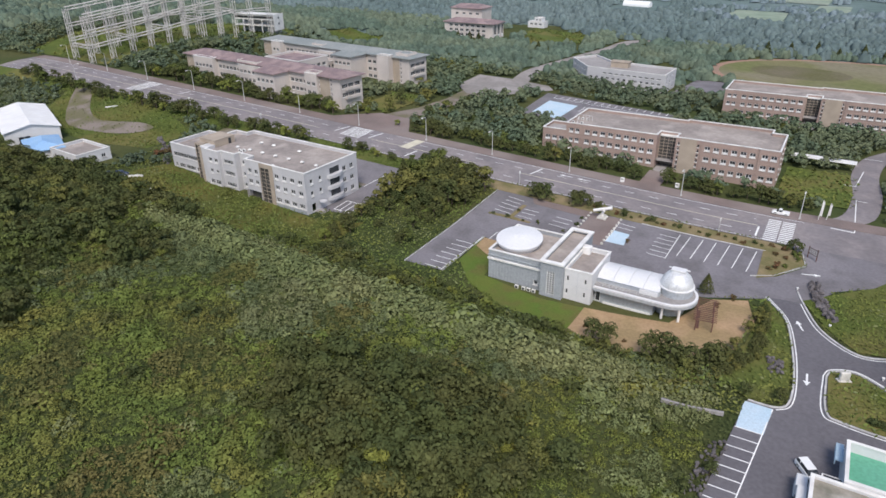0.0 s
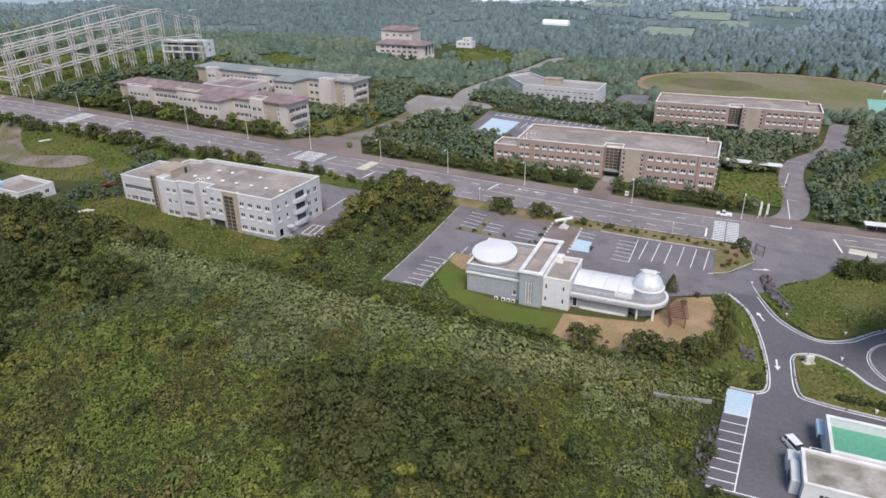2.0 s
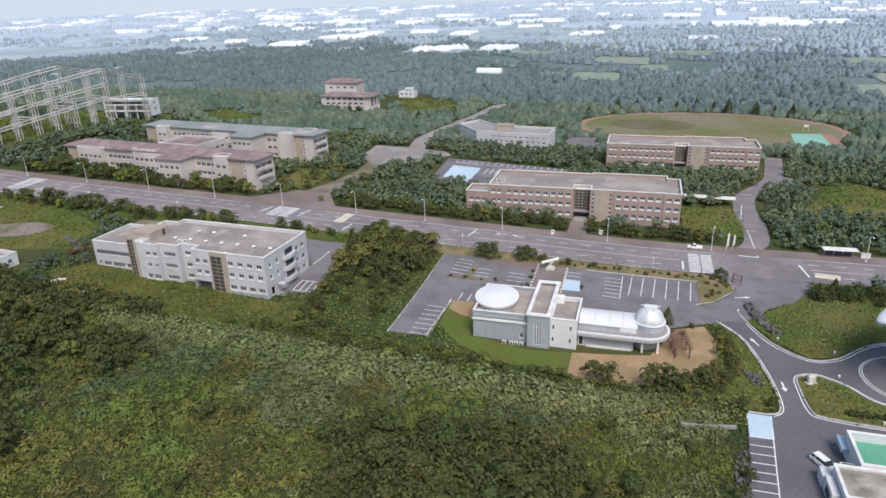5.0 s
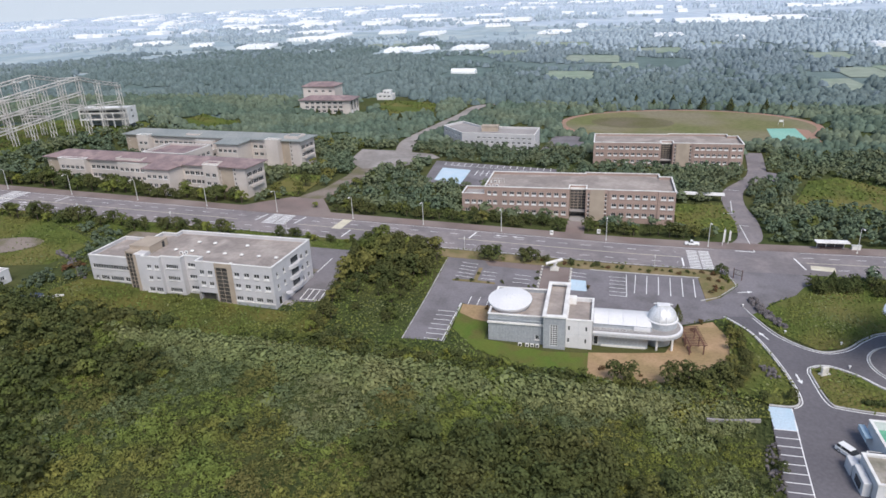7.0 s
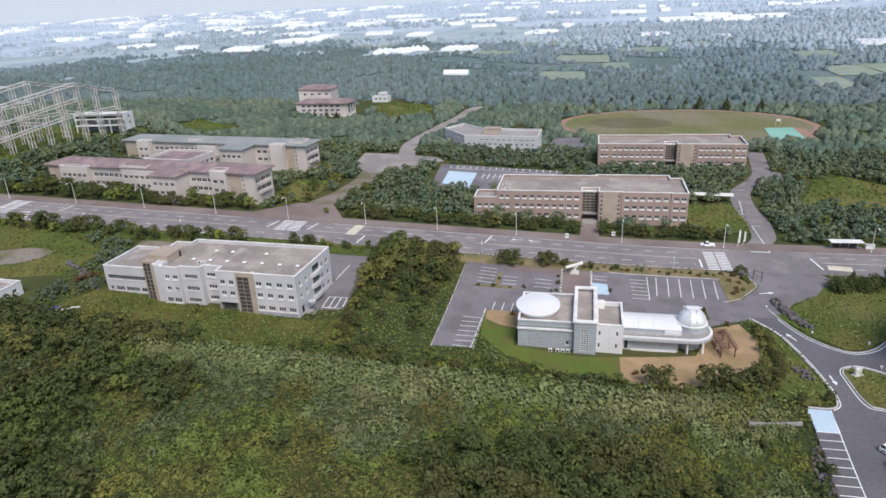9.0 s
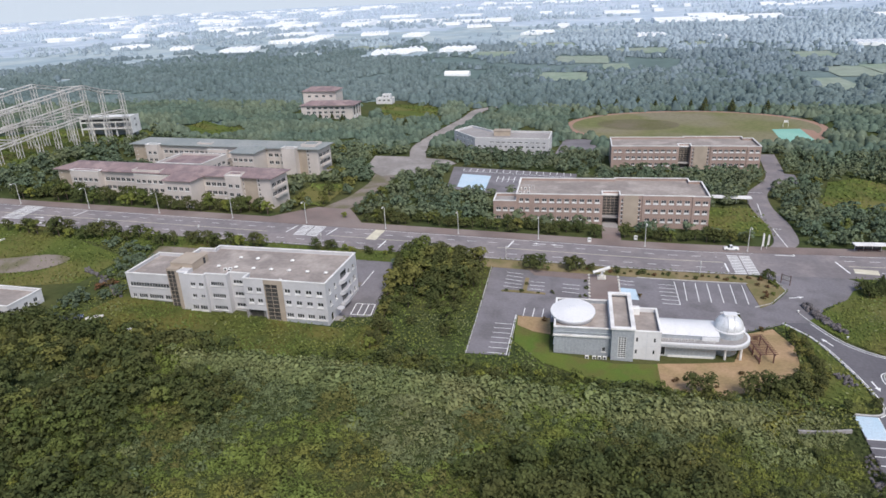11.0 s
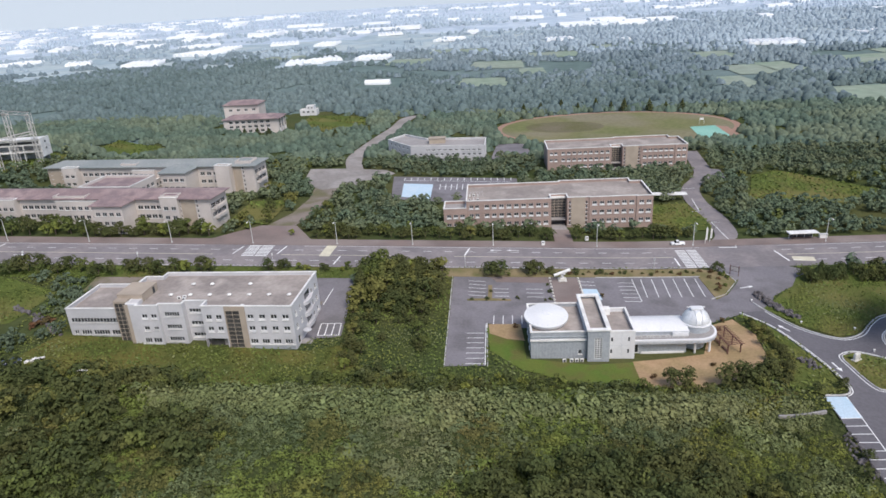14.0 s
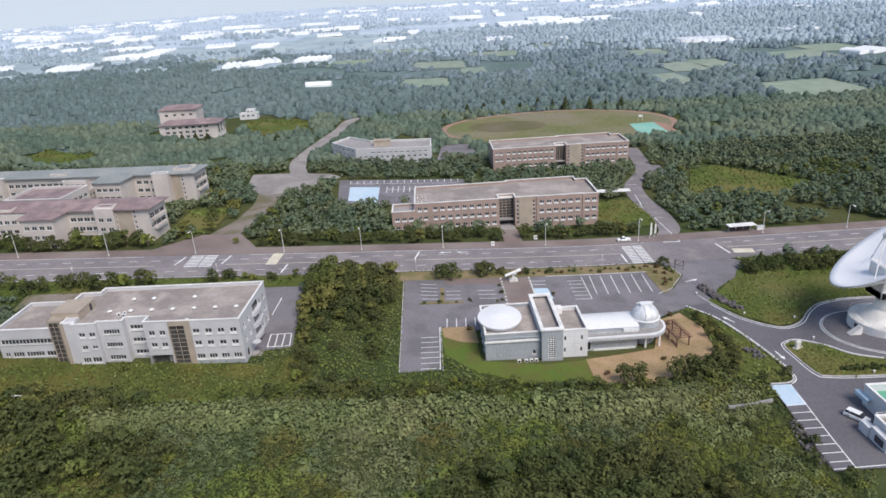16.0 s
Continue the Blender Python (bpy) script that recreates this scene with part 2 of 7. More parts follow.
# ---- helpers for building ----
def mesh_of(name, verts, faces, material, smooth=False):
    me = bpy.data.meshes.new(name)
    me.from_pydata([tuple(v) for v in verts], [], faces)
    if material:
        me.materials.append(material)
    if smooth:
        for p in me.polygons:
            p.use_smooth = True
    return me


def part(name, source, material, parent=None, label="", place=None):
    """One mesh object under a thing or a part, or on its own; source is a bmesh or mesh data."""
    if isinstance(source, bmesh.types.BMesh):
        me = bpy.data.meshes.new(name)
        source.normal_update()
        source.to_mesh(me)
        source.free()
        me.materials.append(material)
    else:
        me = source
    ob = new(name, me)
    ob.parent = parent
    if place is not None:
        ob.matrix_basis = place
    return tagged(ob, label)


def thing(name, label, category, place, group=""):
    ob = new(name)
    ob.matrix_basis = place
    ob.empty_display_size = 0.5
    return tagged(ob, label, category, group)


def box(bm, x0, x1, y0, y1, z0, z1, bevel=0.0):
    r = bmesh.ops.create_cube(bm, size=1.0)
    bmesh.ops.transform(bm, matrix=Matrix.Translation(((x0 + x1) / 2, (y0 + y1) / 2, (z0 + z1) / 2)) @ Matrix.Diagonal((x1 - x0, y1 - y0, z1 - z0, 1)), verts=r["verts"])
    if bevel:
        es = {e for v in r["verts"] for e in v.link_edges}
        bmesh.ops.bevel(bm, geom=list(es), offset=bevel, segments=1, affect="EDGES")
    return bm


def boxes(*items, bevel=0.0):
    bm = bmesh.new()
    for it in items:
        box(bm, *it, bevel=bevel)
    return bm


def tube(bm, a, b, r0, r1=None, n=8):
    """A round bar from a to b."""
    a, b = Vector(a), Vector(b)
    r1 = r0 if r1 is None else r1
    q = (b - a).to_track_quat("Z", "Y").to_matrix().to_4x4()
    r = bmesh.ops.create_cone(bm, cap_ends=True, segments=n, radius1=r0, radius2=max(r1, 1e-3), depth=(b - a).length)
    bmesh.ops.transform(bm, matrix=Matrix.Translation((a + b) / 2) @ q, verts=r["verts"])
    return bm


def smooth_step(a, b, x):
    t = min(1.0, max(0.0, (x - a) / (b - a)))
    return t * t * (3 - 2 * t)


def ground_z(x, y):
    """The height of the land: a road climbing to the west, level lots, a rise towards the hill in the south."""
    s = 0.02 + 0.024 * smooth_step(-5, 50, y) - 0.02 * smooth_step(90, 260, y)
    left = 20 - x
    left = 0 if left < -20 else (left + 20) ** 2 / 80 if left < 20 else left
    left = min(left, 330)
    z = s * left
    z -= 2.0 * smooth_step(100, 250, y)
    z += 3.0 * smooth_step(12, -45, y) * smooth_step(5, 45, x)
    z += 5.5 * smooth_step(-247, -266, x) * smooth_step(62, 105, y) * smooth_step(330, 230, y)
    z += 2.6 * smooth_step(-37, -42.5, y) * smooth_step(27, 10, x) * smooth_step(-150, -110, x)
    f = smooth_step(-22, -50, y)
    z += f * (2.2 * smooth_step(45, 10, x) + 0.045 * max(0, -30 - x) * (1 if x > -160 else 160 / -x) + 0.03 * max(0, min(-55 - y, 60)))
    return z


CLEAR, SOFT = [], []


def drape(name, poly, lift, material, label="", step=6.0, parent=None, thick=0.0, kind="structure"):
    """A surface that lies on the land, cut so that it follows it; thick gives it a skirt, as a kerbed island has."""
    CLEAR.append(poly)
    if material in (ROUGHGRASS, OLIVEGRASS):
        SOFT.append(poly)
    bm = bmesh.new()
    bm.faces.new([bm.verts.new((x, y, 0)) for x, y in poly])
    xs, ys = [p[0] for p in poly], [p[1] for p in poly]
    for axis, lo, hi in ((0, min(xs), max(xs)), (1, min(ys), max(ys))):
        c = math.ceil(lo / step) * step
        while c < hi - 0.01:
            if c > lo + 0.01:
                co, no = [0, 0, 0], [0, 0, 0]
                co[axis], no[axis] = c, 1
                bmesh.ops.bisect_plane(bm, geom=bm.verts[:] + bm.edges[:] + bm.faces[:], plane_co=co, plane_no=no)
            c += step
    bmesh.ops.triangulate(bm, faces=[f for f in bm.faces if len(f.verts) > 4])
    if thick:
        r = bmesh.ops.extrude_edge_only(bm, edges=[e for e in bm.edges if e.is_boundary])
        low = {v for v in r["geom"] if isinstance(v, bmesh.types.BMVert)}
    else:
        low = set()
    for v in bm.verts:
        v.co.z = ground_z(v.co.x, v.co.y) + lift - (thick if v in low else 0)
    bmesh.ops.recalc_face_normals(bm, faces=bm.faces[:])
    if sum(f.normal.z for f in bm.faces) < 0:
        bmesh.ops.reverse_faces(bm, faces=bm.faces[:])
    ob = part(name, bm, material, parent, label)
    if kind and parent is None:
        tagged(ob, label, "", "", kind)
    return ob


def strip(pts, width, lift, step=4.0, height=0.0):
    """Verts and faces of a band along a line on the land; with a height it is a low kerb."""
    line = []
    for (ax, ay), (bx, by) in zip(pts, pts[1:]):
        n = max(1, int(math.hypot(bx - ax, by - ay) / step))
        line += [(ax + (bx - ax) * i / n, ay + (by - ay) * i / n) for i in range(n)]
    line.append(pts[-1])
    verts, faces = [], []
    for i, (x, y) in enumerate(line):
        x0, y0 = line[max(0, i - 1)]
        x1, y1 = line[min(len(line) - 1, i + 1)]
        d = math.hypot(x1 - x0, y1 - y0) or 1
        nx, ny = -(y1 - y0) / d * width / 2, (x1 - x0) / d * width / 2
        z = ground_z(x, y) + lift
        if height:
            verts += [(x + nx, y + ny, z - 0.2), (x + nx, y + ny, z + height), (x - nx, y - ny, z + height), (x - nx, y - ny, z - 0.2)]
        else:
            verts += [(x + nx, y + ny, z), (x - nx, y - ny, z)]
    k = 4 if height else 2
    for i in range(len(line) - 1):
        a, b = i * k, (i + 1) * k
        for j in range(k - 1):
            faces.append((a + j, a + j + 1, b + j + 1, b + j))
    if height:
        faces += [(0, 3, 2, 1), (len(verts) - 4, len(verts) - 3, len(verts) - 2, len(verts) - 1)]
    return verts, faces


def strips(name, lines, width, lift, material, label="", height=0.0, parent=None):
    verts, faces = [], []
    for pts in lines:
        v, f = strip(pts, width, lift, height=height)
        faces += [tuple(i + len(verts) for i in q) for q in f]
        verts += v
    ob = part(name, mesh_of(name, verts, faces, material), material, parent, label)
    if parent is None:
        tagged(ob, label, "", "", "structure")
    return ob


def curve_pts(pts, n=6):
    """A smooth line through points."""
    out = []
    for i in range(len(pts) - 1):
        p0, p1, p2, p3 = pts[max(0, i - 1)], pts[i], pts[i + 1], pts[min(len(pts) - 1, i + 2)]
        for k in range(n):
            t = k / n
            out.append(tuple(0.5 * (2 * p1[j] + (p2[j] - p0[j]) * t + (2 * p0[j] - 5 * p1[j] + 4 * p2[j] - p3[j]) * t * t
                                    + (3 * p1[j] - p0[j] - 3 * p2[j] + p3[j]) * t ** 3) for j in (0, 1)))
    return out + [tuple(pts[-1])]


# ---- land ----
def spread(lo, hi, step, far):
    near = list(np.arange(lo, hi + 0.1, step))
    d, out_hi = step, [near[-1]]
    while out_hi[-1] < far:
        d = min(d * 1.22, 130)
        out_hi.append(out_hi[-1] + d)
    d, out_lo = step, [near[0]]
    while out_lo[-1] > -far:
        d = min(d * 1.22, 130)
        out_lo.append(out_lo[-1] - d)
    return out_lo[:0:-1] + near + out_hi[1:]


gx, gy = spread(-420, 320, 5, 4900), spread(-190, 440, 5, 4900)
gv = [(x, y, ground_z(x, y) + (0.25 * noise.noise((x * 0.11, y * 0.11, 0)) - 0.25 if (y < -24 or y > 64) else -0.03)) for y in gy for x in gx]
gf = [(j * len(gx) + i, j * len(gx) + i + 1, (j + 1) * len(gx) + i + 1, (j + 1) * len(gx) + i) for j in range(len(gy) - 1) for i in range(len(gx) - 1)]
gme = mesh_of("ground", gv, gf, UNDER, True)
for m_ in (HAZE_WOOD, HAZE_LAND, HAZE_LAND_B, HAZE_LAND_C):
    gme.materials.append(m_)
# each farther band takes a paler, bluer ground, painting the haze in steps
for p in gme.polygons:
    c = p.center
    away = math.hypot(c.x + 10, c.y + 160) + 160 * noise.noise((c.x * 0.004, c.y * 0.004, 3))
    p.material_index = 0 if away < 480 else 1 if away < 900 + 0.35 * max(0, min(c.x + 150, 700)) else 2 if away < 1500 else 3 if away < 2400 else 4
ground = tagged(new("ground", gme), "dark green undergrowth and distant farmland painted pale with haze", "", "", "structure")

# main road along x, its pavements and verges
XL, XR = -330, 330
drape("road", [(XL, 37), (XR, 37), (XR, 55.6), (XL, 55.6)], 0.05, ROADWAY, "worn grey four-lane asphalt road", 6)
drape("pavement_north", [(XL, 55.6), (XR, 55.6), (XR, 61.5), (XL, 61.5)], 0.17, BRICKPAVE, "faded brown brick pavement beside the road", 6, thick=0.3)
drape("verge_south", [(-60, 30.5), (34, 30.5), (34, 36.6), (-60, 36.6)], 0.12, DRYGRASS, "dry grass verge between road and car park", 6, thick=0.25)
drape("verge_west", [(XL, 29), (-66, 29), (-66, 36.6), (XL, 36.6)], 0.1, ROUGHGRASS, "rough grass verge beside the road", 6, thick=0.2)
# junction to the car park and the side road up the hill
JUNC = [(38, 37.2), (62, 37.2), (70, 30), (60, 24), (50, 16), (44, 6), (36, 5), (31, 14), (37, 17), (43, 26), (41.5, 32)]
drape("junction", JUNC, 0.055, ASPHALT, "grey asphalt junction", 5)
LOT = [(-43.6, 30.5), (34, 30.5), (34, 12), (37, 5), (30, 1), (24, -2), (-23.5, -2), (-33.2, 0.8), (-33.6, -21.2), (-43.8, -21.5)]
drape("car_park", LOT, 0.045, ASPHALT, "grey asphalt car park with white stall lines", 5)
HILL = [(36.2, 5.5), (44, 6.5), (48, -4.9), (54.4, -11.6), (60.4, -9.6), (71.4, 1.2), (80, 3.5), (100, 4), (110, -40), (106, -67.2), (35.6, -67.2), (37.4, -46.6),
        (38.2, -38.7), (42.5, -38.7), (44.3, -36.5), (44.6, -28.6), (43.3, -15.5), (41, -3.3)]
drape("hill_road", HILL, 0.06, ASPHALT_NEW, "dark new asphalt drive and yard", 5)
drape("island_west", [(33, 14), (37, 17.5), (42.5, 26.5), (41, 33), (34, 36.5), (32.5, 30)], 0.17, DRYGRASS, "dry grass traffic island with low shrubs", 4, thick=0.3)
# side roads north of the main road
side = curve_pts([(46, 57), (53, 66), (55, 85), (54, 105), (57, 125), (66, 142), (72, 158), (78, 200)], 5)
left = [(x - 4.0 - (3 if y < 60 else 0), y) for x, y in side]
right = [(x + 4.0 + (4 if y < 60 else 0), y) for x, y in side]
drape("side_road_east", left + right[::-1], 0.06, ROADWAY, "narrow grey side road going north", 6)
drape("side_yard", [(66, 141), (78, 140), (80, 157), (71, 162)], 0.05, ASPHALT, "pale concrete yard", 6)
drape("side_road_west_apron", [(-134, 61.4), (-97, 61.4), (-101, 68), (-106, 76), (-120, 76), (-128, 68)], 0.16, BRICKPAVE, "worn brown paved apron", 5, thick=0.2)
drape("side_road_west", [(-118, 75.5), (-107, 75.5), (-103, 92), (-101, 112), (-98, 132), (-112, 132), (-110, 112), (-112, 92)], 0.06, GRAVEL, "worn brownish side road", 6)
drape("plaza", [(-124, 171), (-106, 172), (-84, 168), (-78, 160), (-92, 136), (-108, 127), (-120, 140)], 0.07, WORNCONC, "weathered brownish concrete turning place", 6)
up = curve_pts([(-100, 168), (-106, 200), (-103, 240), (-94, 290), (-85, 335), (-40, 350)], 5)
drape("side_road_north", [(x - 4.5, y) for x, y in up] + [(x + 4.5, y) for x, y in up][::-1], 0.06, WORNCONC, "pale road winding to the north", 8)
drape("car_park_north", [(-78, 153), (-18, 149), (-18, 104), (-74, 112)], 0.05, ASPHALT, "grey asphalt car park behind the brick building", 6)
drape("car_park_far", [(-30, 192), (-6, 200), (-10, 236), (-26, 232)], 0.05, ASPHALT, "pale car park between buildings", 6)
drape("car_park_west", [(-98, 32.5), (-98, 14), (-82, 14), (-82.5, -8), (-72.6, -6.4), (-73.6, 10), (-75.4, 32.5)], 0.045, ASPHALT, "grey asphalt lot beside the white building", 6)
drape("car_park_west_drive", [(-160, 20), (-82, 12), (-82, 29), (-160, 30)], 0.04, GRAVEL, "grey gravel drive behind the white building", 6)
# lawns, soil and clearings
drape("lawn_observatory", [(-33, -2), (-24, -1.5), (-23.5, -18), (-8, -21), (2.2, -19.8), (2.2, -30.5), (-14, -29), (-25, -23), (-32.5, -14)], 0.05, LAWN, "bright mown lawn behind the observatory", 4)
drape("soil_patch_west", [(-32.8, 0.2), (-24, 0.2), (-23.4, -9), (-28, -8), (-32.5, -5)], 0.09, DIRT, "bare tan soil", 4)
strips("drain_edge", [curve_pts([(25.5, -46.6), (30, -46.3), (35.4, -45.2)], 5)], 0.45, 0.35, CONCRETE, "pale concrete edge of a drain on the slope", 0.5)
drape("soil_yard", [(2.2, -19.5), (20, -17), (26, -2), (33, 1.5), (35.5, -8), (33.5, -22), (26, -29.5), (14, -33), (2.2, -31)], 0.06, DIRT, "bare tan soil yard under the dome", 4)
drape("lawn_white_building", [(-152, -3), (-130, -9), (-80, -14), (-66, -9), (-66, -27), (-90, -32), (-125, -29), (-158, -19)], 0.06, OLIVEGRASS, "olive rough lawn before the white building", 5)
drape("lawn_east", [(43.5, 7.5), (49, -3.5), (54.4, -10.6), (60, -8.8), (70.6, 2.2), (79, 4.6), (96, 6), (100, 33), (66.5, 31.5), (61, 28), (57.5, 22), (50.5, 15)], 0.18, ROUGHGRASS, "green grass bank beside the drive", 5, thick=0.3)
drape("lawn_west_drive", [(36.4, 3.7), (40.6, -3.6), (42.8, -15.5), (44, -28.4), (43.6, -36.2), (38.2, -38), (33, -34), (35, -20), (36, -8)], 0.18, ROUGHGRASS, "green grass strip beside the drive", 4, thick=0.3)
drape("island_drive", curve_pts([(50.2, -21.9), (54, -20), (59, -23.6), (63.5, -29.5), (75, -33.4), (96, -34), (96, -40), (64, -38), (53, -37), (50.4, -35), (49.9, -24)], 4), 0.2, ROUGHGRASS, "green grass island with kerb stones", 4, thick=0.35)
drape("clearing_west", [(-262, 34), (-228, 33), (-195, 30), (-168, 20), (-172, 2), (-196, -4), (-225, -2), (-250, 12)], 0.04, ROUGHGRASS, "olive rough grass clearing", 8)
DIRT_LOOP = curve_pts([(-262, 36), (-250, 24), (-236, 12), (-222, 4), (-206, 4), (-192, 8), (-186, 16), (-196, 18), (-214, 13), (-228, 18), (-240, 27), (-252, 36)], 4)
drape("dirt_track_west", DIRT_LOOP, 0.2, GRAVEL, "brown dirt track", 4)
drape("clearing_east", [(74, 104), (82, 122), (90, 144), (104, 152), (120, 130), (134, 112), (110, 98)], 0.05, ROUGHGRASS, "yellowish clearing on a wooded slope", 8)
drape("clearing_north", [(-167, 330), (-150, 284), (-140, 276), (-117, 297), (-122, 340), (-166, 346)], 0.05, ROUGHGRASS, "yellow-green meadow", 8)
drape("clearing_lattice", [(-262, 186), (-264, 150), (-268, 120), (-282, 64), (-352, 64), (-362, 120), (-334, 196), (-290, 204)], 0.05, ROUGHGRASS, "green grass under the steel lattice", 10)
drape("clearing_dormitory", [(-262, 214), (-264, 242), (-244, 248), (-232, 238), (-232, 210)], 0.05, ROUGHGRASS, "yellow-green meadow behind the dormitories", 8)
drape("verge_courts", [(30.5, 72), (52, 72), (50, 104), (31, 104)], 0.05, ROUGHGRASS, "green grass beside the brick building", 6)
drape("lawn_pink", [(-135, 80), (-118, 78), (-118, 110), (-134, 108)], 0.05, ROUGHGRASS, "yellow-green grass beside the pink building", 6)
# sports ground
oval = [(52 + 78 * math.cos(a), 275 + 56 * math.sin(a)) for a in [i * math.tau / 48 for i in range(48)]]
drape("running_track", oval, 0.03, TRACKRED, "faded reddish running track", 10)
drape("sports_field", [(52 + (x - 52) * 0.945, 275 + (y - 275) * 0.92) for x, y in oval], 0.06, PITCH, "dry olive grass sports field", 10)
drape("sports_field_worn", [(20 + 26 * math.cos(a), 282 + 18 * math.sin(a)) for a in [i * math.tau / 20 for i in range(20)]], 0.08, WORNGRASS, "worn bare patch on the sports field", 10)
drape("court_margin", [(112.6, 268), (119, 262), (118, 230), (112, 229)], 0.09, TRACKRED, "reddish margin of the ball court", 8)
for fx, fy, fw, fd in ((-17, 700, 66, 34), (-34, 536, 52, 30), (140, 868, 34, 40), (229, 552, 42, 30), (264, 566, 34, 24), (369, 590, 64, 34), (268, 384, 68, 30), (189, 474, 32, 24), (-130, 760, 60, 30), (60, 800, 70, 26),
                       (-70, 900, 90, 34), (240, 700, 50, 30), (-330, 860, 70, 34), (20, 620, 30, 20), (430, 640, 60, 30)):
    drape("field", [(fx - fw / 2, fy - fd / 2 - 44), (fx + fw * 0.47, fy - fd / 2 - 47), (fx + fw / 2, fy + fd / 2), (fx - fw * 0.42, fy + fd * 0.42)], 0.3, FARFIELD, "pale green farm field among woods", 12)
drape("ball_court", [(97, 266), (113, 267), (112, 232), (94, 231)], 0.1, COURTPALE, "pale green ball court", 8)


# ---- buildings ----
def offset_poly(poly, d):
    """The polygon (anticlockwise) moved outwards by d."""
    out, n = [], len(poly)
    for i in range(n):
        p0, p1, p2 = Vector(poly[i - 1]), Vector(poly[i]), Vector(poly[(i + 1) % n])
        a, b = (p1 - p0).normalized(), (p2 - p1).normalized()
        na, nb = Vector((a.y, -a.x)), Vector((b.y, -b.x))
        k = na + nb
        out.append(tuple(p1 + k * (d / max(0.3, 1 + na.dot(nb)))))
    return out


def facade(bm, p0, p1, z0, z1, openings, depth=0.25):
    """An upright wall from p0 to p1, seen from its right, with real openings (u0, u1, z0, z1) and their reveals."""
    p0, p1 = Vector((*p0, 0)), Vector((*p1, 0))
    d = (p1 - p0).normalized()
    inn = Vector((-d.y, d.x, 0)) * depth
    length = (p1 - p0).length
    us = sorted({0, length, *[u for o in openings for u in o[:2]]})
    zs = sorted({z0, z1, *[z for o in openings for z in o[2:4]]})
    cache = {}

    def vert(u, z, deep=False):
        key = (round(u, 3), round(z, 3), deep)
        if key not in cache:
            cache[key] = bm.verts.new(p0 + d * u + Vector((0, 0, z)) + (inn if deep else Vector()))
        return cache[key]

    for a, b in zip(us, us[1:]):
        for c, e in zip(zs, zs[1:]):
            um, zm = (a + b) / 2, (c + e) / 2
            if not any(o[0] < um < o[1] and o[2] < zm < o[3] for o in openings):
                bm.faces.new([vert(a, c), vert(b, c), vert(b, e), vert(a, e)])
    for u0, u1, c, e in [o[:4] for o in openings]:
        ring = [(u0, c), (u1, c), (u1, e), (u0, e)]
        for (ua, za), (ub, zb) in zip(ring, ring[1:] + ring[:1]):
            bm.faces.new([vert(ub, zb), vert(ua, za), vert(ua, za, True), vert(ub, zb, True)])
    return d, inn


WINDOW_MESHES = {}


def window_meshes(w, h, cols, rows):
    bar = 0.05 if w < 0.8 else 0.11
    foot = 0.24 * h if rows > 1 else 0.0
    key = (round(w, 2), round(h, 2), cols, rows)
    if key not in WINDOW_MESHES:
        bm = bmesh.new()
        rows = 1
        pw, ph = (w - bar * (cols + 1)) / cols, h - bar * 2 - foot
        facade(bm, (0, 0), (w, 0), 0, h, [(bar + i * (pw + bar), bar + i * (pw + bar) + pw, bar + foot, bar + foot + ph) for i in range(cols) for j in range(rows)], 0.08)
        f = bpy.data.meshes.new("window")
        bm.to_mesh(f), bm.free()
        f.materials.append(FRAME)
        g_ = bpy.data.meshes.new("pane")
        bm = boxes((bar * 0.5, w - bar * 0.5, 0.04, 0.06, bar * 0.5, h - bar * 0.5))
        bm.to_mesh(g_), bm.free()
        g_.materials.append(GLASS)
        sl = bpy.data.meshes.new("sill")
        bm = boxes((-0.12, w + 0.12, -0.38, 0.0, -0.14, 0.0))
        bm.to_mesh(sl), bm.free()
        sl.materials.append(COPING)
        WINDOW_MESHES[key] = f, g_, sl
    return WINDOW_MESHES[key]


def put_windows(parent, p0, p1, openings, inset=0.18, sill=True):
    p0, p1 = Vector(p0), Vector(p1)
    d = (p1 - p0).normalized()
    inn = Vector((-d.y, d.x)) * inset
    ang = math.degrees(math.atan2(d.y, d.x))
    for o in openings:
        cols, rows = (o[4], o[5]) if len(o) > 5 else (2, 1)
        f, g_, sl = window_meshes(o[1] - o[0], o[3] - o[2], cols, rows)
        q = p0 + d * o[0] + inn
        w = part("window", f, None, parent, "", pose(q.x, q.y, o[2], 0, 0, ang))
        part("pane", g_, None, w, "dark glass pane")
        if sill:
            part("sill", sl, None, w, "white window sill")


def storey_windows(u0, u1, n, zs, h, w, cols=2, rows=1, skip=()):
    """Openings in rows: n bays between u0 and u1 at each sill height in zs."""
    out = []
    for r, z in enumerate(zs):
        for i in range(n):
            if (r, i) in skip:
                continue
            c = u0 + (u1 - u0) * (i + 0.5) / n
            out.append((c - w / 2, c + w / 2, z, z + h, cols, rows))
    return out


